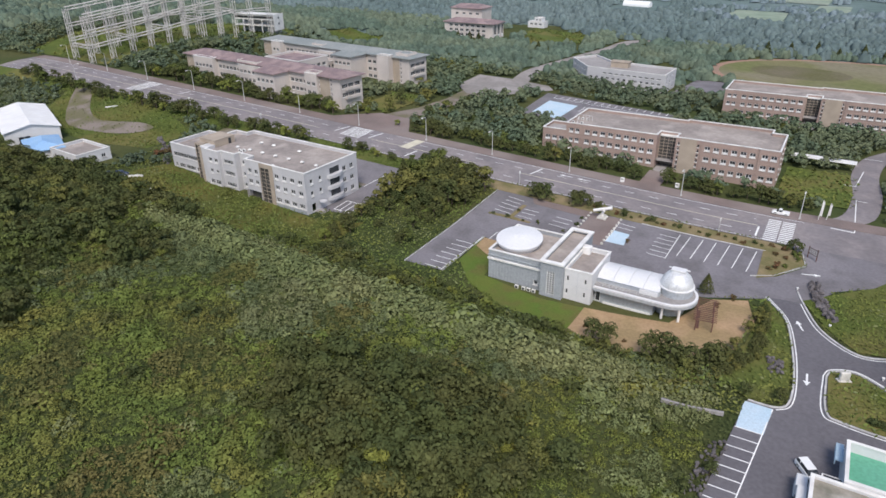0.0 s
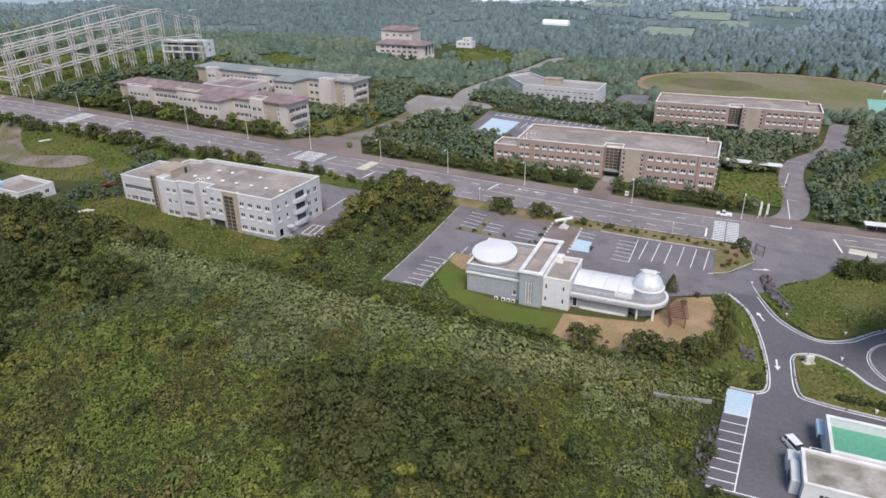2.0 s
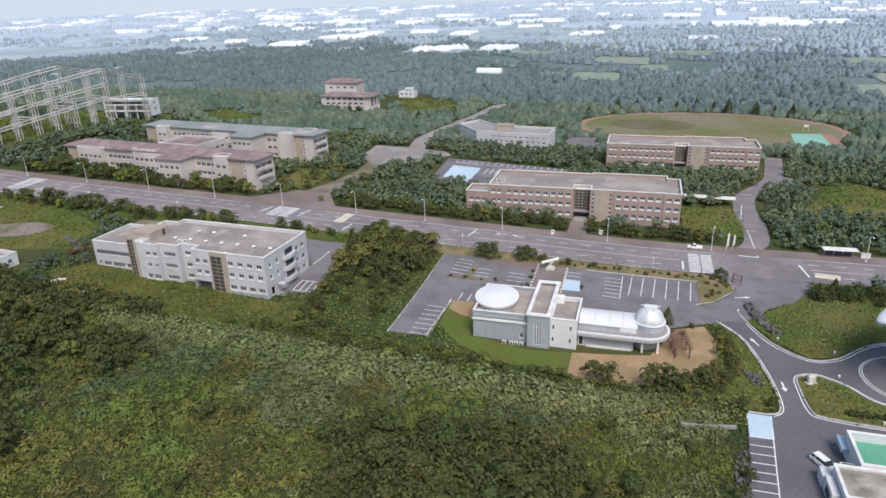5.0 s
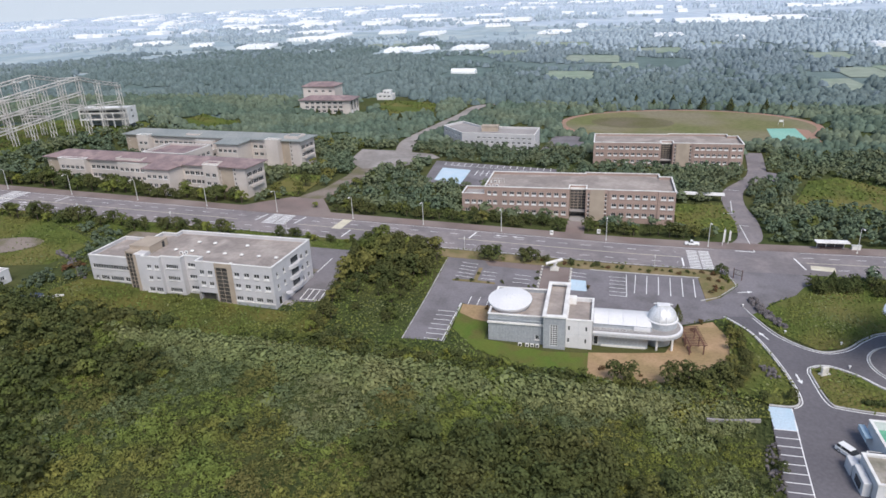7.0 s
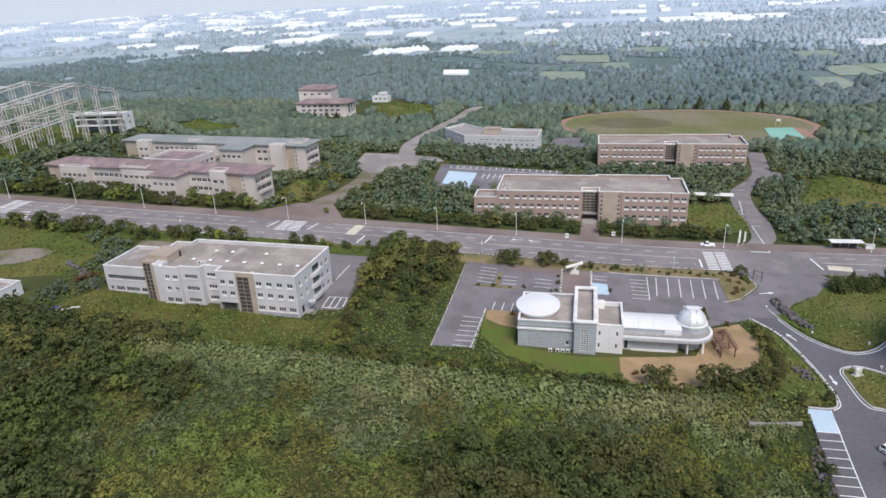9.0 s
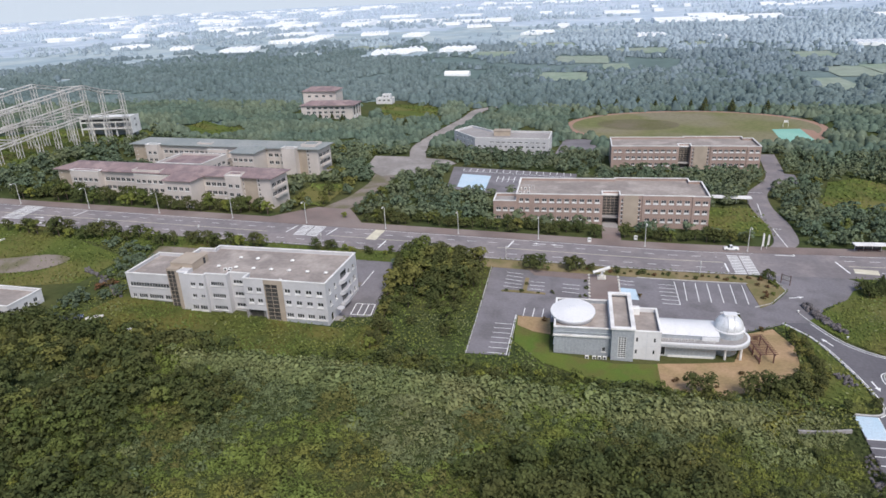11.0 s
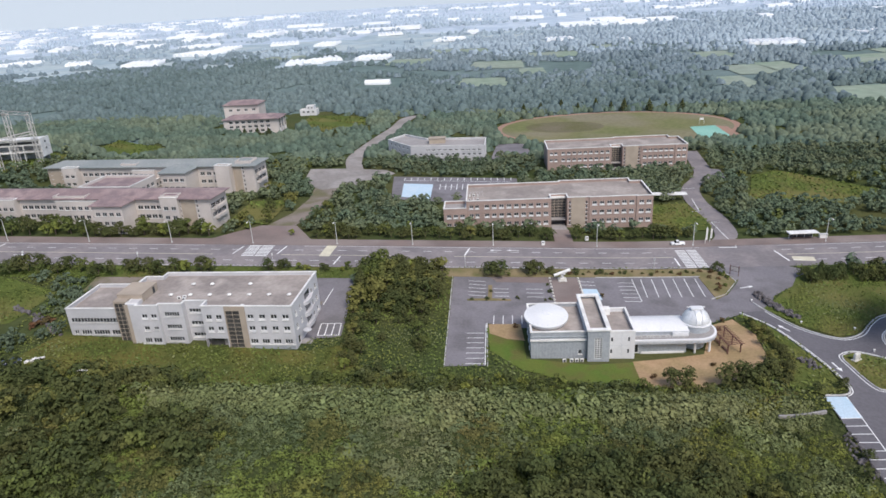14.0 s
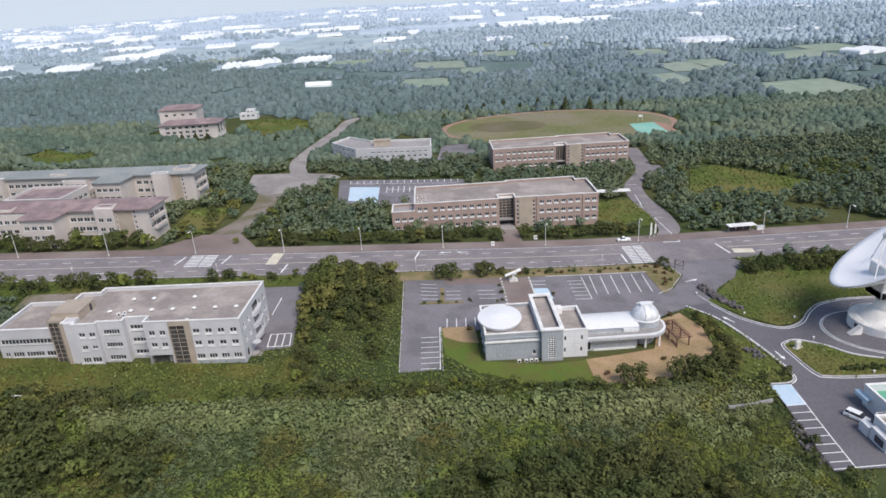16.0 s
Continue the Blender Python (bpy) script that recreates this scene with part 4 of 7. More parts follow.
pitched_slab(pk, (-218.8, -192.2, 303.2, 320.8), 5, 17.0, 19.4, ROOFRED, "pink-red pitched roof")
fh = thing("far_house", "small white flat-roofed house among trees", "house", pose(-176, 349, 3.4))
block(fh, [(0, 0), (13, 0), (13, 8), (0, 8)], -2, 3.2, WHITEWALL, {0: storey_windows(1, 12, 3, (1.0,), 1.4, 2.0)}, roof=COPING)
block(fh, [(5, 1), (11, 1), (11, 7), (5, 7)], 3.1, 6.0, WHITEWALL, {0: storey_windows(0.5, 5.5, 2, (4.0,), 1.2, 1.4)}, roof=COPING)


# ---- observatory ----
ob_ = thing("observatory", "small grey and white observatory with a silver dome", "building", pose(0, 0, 0.4))
hall = [(-22.4, -17.8), (-8.75, -17.8), (-8.75, -1.8), (-22.4, -1.8)]
block(ob_, hall, -1.5, 7.6, BLUEGREY, {0: [(11.6, 12.6, 1.4, 2.6, 1, 1)], 2: storey_windows(1, 12, 4, (1.2, 4.4), 1.6, 2.0, 2, 1), 3: storey_windows(2, 14, 3, (1.2, 4.4), 1.6, 2.0, 2, 1)}, wall_label="blue-grey metal wall panels", roof_label="grey-brown flat roof")
part("string_course", boxes((-22.6, -8.8, -18.15, -17.82, 5.3, 5.75)), COPING, ob_, "pale band along the wall")
part("string_course", boxes((-22.52, -8.8, -17.98, -17.82, 6.3, 6.55)), SILVER, ob_)
bm = bmesh.new()
for i in range(18):
    box(bm, -22.3 + i * 0.76, -22.27 + i * 0.76, -17.83, -17.805, -1, 5.2)
part("panel_joint", bm, SILVER, ob_)
tower = [(-8.7, -19.3), (-3.45, -19.3), (-3.45, 0.6), (-8.7, 0.6)]
block(ob_, tower, -1.5, 8.6, BLUEGREY, {0: [(1.6, 3.5, 0.9, 6.6)]}, coping=None, parapet=0.7, wall_label="grey wall panels of the stair block", roof_label="grey-brown flat roof")
bm = bmesh.new()
for q in ((-9.0, -3.2, -19.6, -18.5, 8.6, 9.0), (-9.0, -3.2, -0.4, 0.8, 8.6, 9.0), (-9.0, -8.1, -18.5, -0.4, 8.6, 9.0), (-4.2, -3.2, -18.5, -0.4, 8.6, 9.0)):
    box(bm, *q)
part("roof_frame", bm, COPING, ob_, "thick white roof frame")
pane = part("stair_window", boxes((-7.1, -5.2, -19.12, -19.06, 0.9, 6.6)), GLASS, ob_, "dark stair window")
bm = bmesh.new()
for i in range(4):
    box(bm, -7.1 + i * 0.6, -6.98 + i * 0.6, -19.24, -19.12, 0.9, 6.6)
part("mullion", bm, FRAME, pane)
bm = bmesh.new()
for i in range(11):
    box(bm, -7.1, -5.2, -19.26, -19.1, 0.9 + i * 0.56, 1.0 + i * 0.56)
part("glazing_bar", bm, FRAME, pane)
white = [(-3.4, -17.9), (2.9, -17.9), (2.9, -5.2), (-3.4, -5.2)]
block(ob_, white, -1.5, 7.5, WHITEWALL, {0: [(0.5, 1.0, 4.7, 5.9, 1, 1), (4.6, 5.1, 4.7, 5.9, 1, 1), (0.4, 0.9, 1.4, 2.6, 1, 1), (4.5, 5.0, 1.4, 2.6, 1, 1)], 1: storey_windows(1, 11, 3, (1.2,), 1.4, 1.6, 2, 1)}, wall_label="white wall panels", roof_label="grey-brown flat roof", sill=False)
part("panel_joint", boxes((-0.35, -0.31, -17.92, -17.9, -1, 7.4), (-3.38, 2.88, -17.92, -17.9, 3.7, 3.74)), SILVER, ob_)
part("roof_hatch", boxes((-3.3, -1.4, -7.4, -5.6, 6.6, 8.4), bevel=0.05), COPING, ob_, "white rooftop hatch box")
# round roof disc: a shallow cone on a short drum
bm = bmesh.new()
n = 64
ring = []
for r, z in ((5.0, -1.4), (5.45, -0.75), (5.6, -0.2), (5.55, 0.0), (5.2, 0.05), (3.0, 0.45), (0.6, 0.75)):
    ring.append([bm.verts.new((r * math.cos(k * math.tau / n), r * math.sin(k * math.tau / n), z)) for k in range(n)])
for a, b in zip(ring, ring[1:]):
    for k in range(n):
        bm.faces.new((a[k], a[(k + 1) % n], b[(k + 1) % n], b[k]))
bm.faces.new(ring[-1])
disc = part("roof_disc", bm, WHITEMETAL, ob_, "round white metal roof disc", pose(-18.0, -10.3, 8.6, 6, 0, 0))
bm = bmesh.new()
for k in range(24):
    a = k * math.tau / 24
    tube(bm, (5.1 * math.cos(a), 5.1 * math.sin(a), 0.07), (0.8 * math.cos(a), 0.8 * math.sin(a), 0.72), 0.025, n=4)
part("seam", bm, SILVER, disc)
bm = bmesh.new()
tube(bm, (-18, -10.3, 6.6), (-18, -10.3, 7.8), 4.9, n=40)
part("disc_drum", bm, BLUEGREY, ob_, "grey drum under the disc")
# wing with a curved white roof, a ledge and the dome
part("base_course", boxes((5.0, 15.6, -15.62, -15.42, -0.2, 0.35)), COPING, ob_, "white base course")
part("wing_wall", boxes((2.95, 16.0, -15.4, -5.4, -1.5, 3.6)), SILVER, ob_, "silver-grey wing wall")
for x0, x1 in ((3.3, 4.3),):
    w = part("wing_window", boxes((x0, x1, -15.5, -15.42, 0.3, 2.6)), GLASS, ob_, "wide dark window")
    part("frame", boxes((x0 - 0.1, x1 + 0.1, -15.56, -15.5, 0.15, 0.32), (x0 - 0.1, x1 + 0.1, -15.56, -15.5, 2.58, 2.72), (x0 - 0.1, x0 + 0.05, -15.56, -15.5, 0.3, 2.6), (x1 - 0.05, x1 + 0.1, -15.56, -15.5, 0.3, 2.6)), FRAME, w)


def ledge_outline(inset, cx=18.6, r=5.6):
    pts = [(3.0, -17.0 + inset), (cx - 0.5, -17.0 + inset)]
    pts += [(cx + (r - inset) * math.cos(a), -11.4 + (r - inset) * math.sin(a)) for a in [radians(-90 + 9 * k) for k in range(21)]]
    return pts + [(3.0, -5.8 - inset)]


def prism(outline, z0, z1):
    bm = bmesh.new()
    lo = [bm.verts.new((*p, z0)) for p in outline]
    hi = [bm.verts.new((*p, z1)) for p in outline]
    for k in range(len(lo)):
        bm.faces.new((lo[k], lo[(k + 1) % len(lo)], hi[(k + 1) % len(hi)], hi[k]))
    bm.faces.new(hi), bm.faces.new(lo[::-1])
    return bm


part("ledge", prism(ledge_outline(0.0), 3.3, 4.0), SILVER, ob_, "pale rounded ledge")
part("ledge_parapet", prism(ledge_outline(0.05), 4.0, 4.35), WHITEMETAL, ob_, "white rim of the ledge")
part("ledge_floor", prism(ledge_outline(0.6), 4.3, 4.37), CONCRETE, ob_)
part("upper_wall", boxes((3.0, 16.8, -14.6, -6.4, 4.3, 5.4)), SILVER, ob_, "silver upper wall")
bm = bmesh.new()
for z in (4.55, 4.85, 5.15):
    tube(bm, (3.2, -15.9, z), (15.5, -15.9, z), 0.045, n=5)
for k in range(9):
    tube(bm, (3.3 + k * 1.5, -15.9, 4.3), (3.3 + k * 1.5, -15.9, 5.2), 0.05, n=5)
part("handrail", bm, POLE, ob_, "metal handrail")
for k, (x0, x1, z, mt) in enumerate(((3.1, 6.6, 6.7, WHITEMETAL), (6.65, 10.0, 6.6, WHITEMETAL), (10.05, 13.2, 6.5, WHITEMETAL), (13.25, 16.6, 6.35, WHITEMETAL))):
    bm = bmesh.new()
    prof = [(-14.8 + 8.6 * i / 10, 5.3 + (z - 5.3) * math.sin(math.pi * (0.06 + 0.88 * i / 10))) for i in range(11)]
    a = [bm.verts.new((x0, py, pz)) for py, pz in prof]
    b = [bm.verts.new((x1, py, pz)) for py, pz in prof]
    for i in range(10):
        bm.faces.new((a[i], b[i], b[i + 1], a[i + 1]))
    bm.faces.new(a + [bm.verts.new((x0, -6.2, 5.2)), bm.verts.new((x0, -14.8, 5.2))])
    bm.faces.new((b + [bm.verts.new((x1, -6.2, 5.2)), bm.verts.new((x1, -14.8, 5.2))])[::-1])
    part("roof_panel", bm, mt, ob_, "curved white sliding roof panel")
part("step_panel", boxes((12.6, 16.4, -15.2, -14.3, 4.4, 5.3)), WHITEMETAL, ob_, "white stepped panel")
bm = bmesh.new()
tube(bm, (19.3, -10.6, 3.9), (19.3, -10.6, 6.0), 3.5, n=40)
part("dome_drum", bm, SILVER, ob_, "silver drum under the dome")
bm = bmesh.new()
tube(bm, (19.3, -10.6, 6.0), (19.3, -10.6, 6.25), 3.75, n=40)
part("dome_ring", bm, WHITEMETAL, ob_, "white ring under the dome")
bm = bmesh.new()
bmesh.ops.create_uvsphere(bm, u_segments=32, v_segments=18, radius=3.4)
bmesh.ops.delete(bm, geom=[v for v in bm.verts if v.co.z < -0.05], context="VERTS")
for v in bm.verts:
    v.co.z *= 1.0
dome = part("dome", bm, DOMEMETAL, ob_, "silver metal dome", pose(19.3, -10.6, 6.25))
bm = bmesh.new()
for sx in (-0.75, 0.75):
    prev = None
    for k in range(13):
        a = radians(-10 + 110 * k / 12)
        p = (sx, -3.47 * math.cos(a), 3.47 * math.sin(a))
        if prev:
            tube(bm, prev, p, 0.07, n=5)
        prev = p
part("shutter_rail", bm, WHITEMETAL, dome)
part("shutter_top", boxes((-1.5, 1.5, -0.8, 1.0, 3.32, 3.62), (-2.2, 2.2, 0.5, 0.8, 3.3, 3.5), bevel=0.04), WHITEMETAL, dome, "white shutter housing on top")
for x in (18.0, 21.5):
    bm = bmesh.new()
    tube(bm, (x, -15.8, -1.2), (x, -15.8, 3.3), 0.28, n=14)
    part("column", bm, COPING, ob_, "round white column")
bm = bmesh.new()
tube(bm, (18.6, -11.2, -1.2), (18.6, -11.2, 3.3), 3.0, n=32)
part("round_room", bm, SILVER, ob_, "grey round room under the dome")
part("plinth", boxes((-23.6, 3.4, -20.6, -17.9, -1.4, -0.25)), CONCRETE, ob_, "concrete plinth strip")
# condenser units behind the hall
for k in range(4):
    aircon(pose(-14.3 + k * 1.25 + (0.5 if k else 0), -19.3, 0.5 + 0.0, 0, 0, 0))
# timber pergola in the soil yard
pg = thing("pergola", "rust-brown timber pergola on the soil yard", "pergola", pose(26.3, -13.2, ground_z(26.3, -13.2) + 0.06, 0, 0, 8))
for x in (-1.6, 1.6):
    for y in (-4.2, 0, 4.2):
        part("post", boxes((x - 0.12, x + 0.12, y - 0.12, y + 0.12, 0, 2.6)), RUST, pg)
for x in (-1.6, 1.6):
    part("beam", boxes((x - 0.1, x + 0.1, -4.8, 4.8, 2.6, 2.85)), RUST, pg)
for k in range(13):
    part("rafter", boxes((-2.3, 2.3, -4.6 + k * 0.76, -4.46 + k * 0.76, 2.85, 3.0)), RUST, pg)
for y in (-2.1, 2.1):
    part("bench", boxes((-1.4, -0.9, y - 1.5, y + 1.5, 0.35, 0.45), (-1.3, -1.0, y - 1.3, y - 1.2, 0, 0.35), (-1.3, -1.0, y + 1.2, y + 1.3, 0, 0.35)), RUST, pg)


def shrub(x, y, r, material, label, category="shrub", group="low round shrubs"):
    c, nn, ss = crown(r, r * 1.2, 0.05, 10, 16, r * 0.24, 0.45, 0.8)
    o = thing("shrub", label, category, pose(x, y, ground_z(x, y) + 0.05), group)
    part("foliage", leaf_mesh("foliage", c, nn, ss, material), None, o)
    bm = bmesh.new()
    for a in (0, 2.1, 4.2):
        tube(bm, (0, 0, -0.1), (0.3 * r * math.cos(a), 0.3 * r * math.sin(a), r * 0.7), 0.05, 0.02, 5)
    part("stem", bm, BARK, o)
    return o


# white telescope-like monument on a plinth
mo = thing("telescope_monument", "white telescope-shaped monument on a paved court", "monument", pose(-9.6, 28.0, ground_z(-9.6, 28) + 0.1))
part("plinth", boxes((-1.3, 1.3, -1.3, 1.3, 0, 0.5), (-0.8, 0.8, -0.8, 0.8, 0.5, 1.0), bevel=0.06), PALESTONE, mo, "pale stone plinth")
bm = bmesh.new()
tube(bm, (0, 0, 1.0), (0, 0, 2.4), 0.45, 0.3, 12)
part("pillar", bm, COPING, mo)
bm = bmesh.new()
tube(bm, (-2.6, -0.4, 2.0), (2.4, 0.5, 3.4), 0.42, 0.5, 14)
part("tube", bm, COPING, mo, "white telescope tube")
bm = bmesh.new()
tube(bm, (-0.9, 0.9, 2.2), (0.7, -1.0, 2.6), 0.25, n=10)
part("counterweight", bm, COPING, mo)
drape("paved_court", [(-13, 30), (-4.8, 30), (-4.8, 11.5), (-13, 11.5)], 0.09, BRICKPAVE, "reddish-brown paved court before the observatory", 4, thick=0.1)
for k in range(9):
    for x in (-13.4, -4.6):
        s = thing("kerb_stone_ball", "small pale stone bordering the paved court", "stone", pose(x, 12.5 + k * 2.1, ground_z(x, 12.5 + k * 2.1) + 0.25), "stones bordering the court")
        bm = bmesh.new()
        bmesh.ops.create_icosphere(bm, subdivisions=2, radius=0.38)
        for v in bm.verts:
            v.co *= 1 + 0.25 * noise.noise(v.co * 2.0 + Vector((k, x, 0)))
        part("stone", bm, PALESTONE, s)
sg = thing("sign_board", "dark framed sign board on two posts by the junction", "sign", pose(43.6, 31.0, ground_z(43.6, 31) + 0.1, 0, 0, -38))
for x in (-1.3, 1.3):
    part("post", boxes((x - 0.08, x + 0.08, -0.08, 0.08, 0, 3.2)), RUST, sg)
part("board", boxes((-1.5, 1.5, -0.06, 0.06, 1.2, 3.0)), mat("sign_grey", (0.2, 0.17, 0.18), 0.6, (0.3, 0.26, 0.26), 1.0), sg, "faded grey board")
for z in (1.6, 2.0, 2.4):
    part("text_bar", boxes((-1.1, 1.1, -0.085, -0.065, z, z + 0.14)), COPING, sg, "pale bar of illegible writing")


# ---- radio dish, drive and yard ----
dz = ground_z(78, -16)
drape("dish_apron", [(76.5 + 12.6 * math.cos(a), -17.5 + 12.6 * math.sin(a)) for a in [i * math.tau / 48 for i in range(48)]], 0.2, ASPHALT_NEW, "dark asphalt apron round the dish", 5, thick=0.3)
dish = thing("radio_dish", "large white radio dish on a round pedestal", "radio telescope", pose(79, -15, dz))
bm = bmesh.new()
prev = None
for r, z in ((8.2, 0), (8.2, 2.6), (7.9, 2.7), (7.9, 2.75)):
    ring = [bm.verts.new((r * math.cos(k * math.tau / 48), r * math.sin(k * math.tau / 48), z)) for k in range(48)]
    if prev:
        for k in range(48):
            bm.faces.new((prev[k], prev[(k + 1) % 48], ring[(k + 1) % 48], ring[k]))
    prev = ring
bm.faces.new(prev)
part("base_drum", bm, COPING, dish, "round white concrete base")
for rr, z in ((8.05, 3.7), (8.05, 3.3)):
    bm = bmesh.new()
    pts = [(rr * math.cos(k * math.tau / 40), rr * math.sin(k * math.tau / 40), z) for k in range(41)]
    for a, b in zip(pts, pts[1:]):
        tube(bm, a, b, 0.05, n=4)
    part("guard_rail", bm, POLE, dish)
for k in range(20):
    a = k * math.tau / 20
    bm = bmesh.new()
    tube(bm, (8.05 * math.cos(a), 8.05 * math.sin(a), 2.7), (8.05 * math.cos(a), 8.05 * math.sin(a), 3.75), 0.05, n=4)
    part("rail_post", bm, POLE, dish)
part("base_door", boxes((-8.3, -8.05, -2.0, -0.8, 0.0, 2.1)), GLASS, dish)
part("stair", boxes(*[(-11.4 + i * 0.4, -11.0 + i * 0.4, -4.0, -2.4, 0, 0.25 + i * 0.3) for i in range(8)]), COPING, dish, "white steps to the base")
bm = bmesh.new()
tube(bm, (0, 0, 2.7), (0, 0, 5.4), 6.2, 3.2, 40)
part("cone", bm, COPING, dish, "white conical pedestal")
bm = bmesh.new()
tube(bm, (0, 0, 5.4), (0, 0, 11.0), 3.2, 2.6, 36)
part("tower", bm, COPING, dish, "white tower")
part("yoke", boxes((-4.6, -3.0, -3.2, 3.2, 9.0, 17.5), (3.0, 4.6, -3.2, 3.2, 9.0, 17.5), (-4.6, 4.6, -3.2, 3.2, 9.0, 11.2), bevel=0.25), COPING, dish, "white elevation yoke")
axis = Vector((math.cos(radians(50)) * math.cos(radians(150)), math.cos(radians(50)) * math.sin(radians(150)), math.sin(radians(50))))
turn = axis.to_track_quat("Z", "Y").to_matrix().to_4x4()
hub = Matrix.Translation(Vector((0, 0, 21.0))) @ turn
R = 16.5
bm = bmesh.new()
front = []
prof = [(0.3, 0.0)] + [(R * k / 12, 4.6 * (k / 12) ** 2) for k in range(2, 13)] + [(R + 0.12, 4.5), (R - 0.1, 4.15)] + [(R * k / 8, 4.3 * (k / 8) ** 2 - 1.0 * (1 - (k / 8) ** 2) - 0.4) for k in range(7, 1, -1)] + [(2.2, -2.4), (0.2, -2.4)]
rings = [[bm.verts.new((r * math.cos(k * math.tau / 72), r * math.sin(k * math.tau / 72), z)) for k in range(72)] for r, z in prof]
for a, b in zip(rings, rings[1:]):
    for k in range(72):
        bm.faces.new((a[k], a[(k + 1) % 72], b[(k + 1) % 72], b[k]))
bmesh.ops.translate(bm, vec=(0, 0, -3.2), verts=bm.verts[:])
for f in bm.faces:
    f.smooth = True
refl = part("reflector", bm, mat("white_dish_paint", (0.83, 0.83, 0.84), 0.5, (0.8, 0.8, 0.81), 0.06, 1.0, grain=0.04), dish, "white parabolic reflector", hub)
bm = bmesh.new()
for k in range(4):
    a = radians(45 + 90 * k)
    tube(bm, (R * 0.62 * math.cos(a), R * 0.62 * math.sin(a), -1.3), (0.8 * math.cos(a), 0.8 * math.sin(a), 4.6), 0.16, n=6)
part("feed_leg", bm, COPING, refl, "white feed support legs")
bm = bmesh.new()
tube(bm, (0, 0, 4.3), (0, 0, 5.2), 1.3, 1.0, 20)
part("sub_reflector", bm, COPING, refl)
bm = bmesh.new()
for k in range(48):
    a = k * math.tau / 48
    tube(bm, ((R + 0.1) * math.cos(a), (R + 0.1) * math.sin(a), 1.0), ((R + 0.45) * math.cos(a), (R + 0.45) * math.sin(a), 1.1), 0.14, n=5)
part("rim_bolt", bm, STEEL, refl)
bm = bmesh.new()
for k in range(12):
    a = k * math.tau / 12
    tube(bm, (2.4 * math.cos(a), 2.4 * math.sin(a), -5.4), (R * 0.8 * math.cos(a), R * 0.8 * math.sin(a), -0.9), 0.16, n=5)
part("back_rib", bm, COPING, refl)

# white yard building with a green sunken roof court
yb = thing("yard_building", "white flat-roofed yard building with a green roof court", "building", pose(0, 0, 3.0))
block(yb, [(48.6, -65.2), (74, -65.2), (74, -57.2), (48.6, -57.2)], -1.5, 4.1, WHITEWALL, {0: [(2.2, 3.6, 1.4, 2.8, 2, 1), (4.4, 5.8, 1.4, 2.8, 2, 1), (10, 12, 1.4, 2.8, 2, 1)]}, roof=mat("mossy_roof", (0.3, 0.27, 0.23), 0.95, (0.2, 0.19, 0.15), 0.3, 2, third=(0.4, 0.37, 0.33), third_scale=0.25), wall_label="white walls", roof_label="stained brown flat roof", parapet=0.35)
block(yb, [(52.6, -57.0), (78, -57.0), (78, -47.8), (52.6, -47.8)], -1.5, 4.6, WHITEWALL, {}, roof=COURTGREEN, parapet=1.6, wall_label="white walls", roof_label="green roof court behind a white parapet")
part("annex", boxes((47.2, 48.5, -63.5, -58.6, -1.5, 2.9), (47.0, 48.5, -58.4, -55.6, -1.5, 2.3), bevel=0.08), WHITEWALL, yb, "white low annex")
part("annex_window", boxes((47.1, 47.18, -62.6, -60.2, 0.8, 2.2)), GLASS, yb)
part("awning", boxes((51.5, 52.55, -50.6, -46.6, 2.6, 2.8), (51.5, 51.6, -50.6, -46.6, 1.9, 2.6)), PADBLUE, yb, "pale blue awning")
part("glass_lean_to", boxes((49.9, 52.5, -57.1, -55.6, 3.4, 3.6), (49.9, 50.0, -57.1, -55.6, 0, 3.4)), COPING, yb)
part("roof_glass", boxes((50.1, 52.4, -56.9, -55.8, 3.6, 3.64)), DARKGLASS, yb)
for x in (62.5, 65.0):
    aircon(pose(x, -60.5, 3.0 + 3.5))
part("roof_frame", boxes((61, 66.5, -62.2, -62.1, 3.6, 4.6), (61, 66.5, -59.0, -58.9, 3.6, 4.6), (61, 61.1, -62.2, -58.9, 4.5, 4.6), (66.4, 66.5, -62.2, -58.9, 4.5, 4.6)), STEEL, yb, "steel frame on the roof")


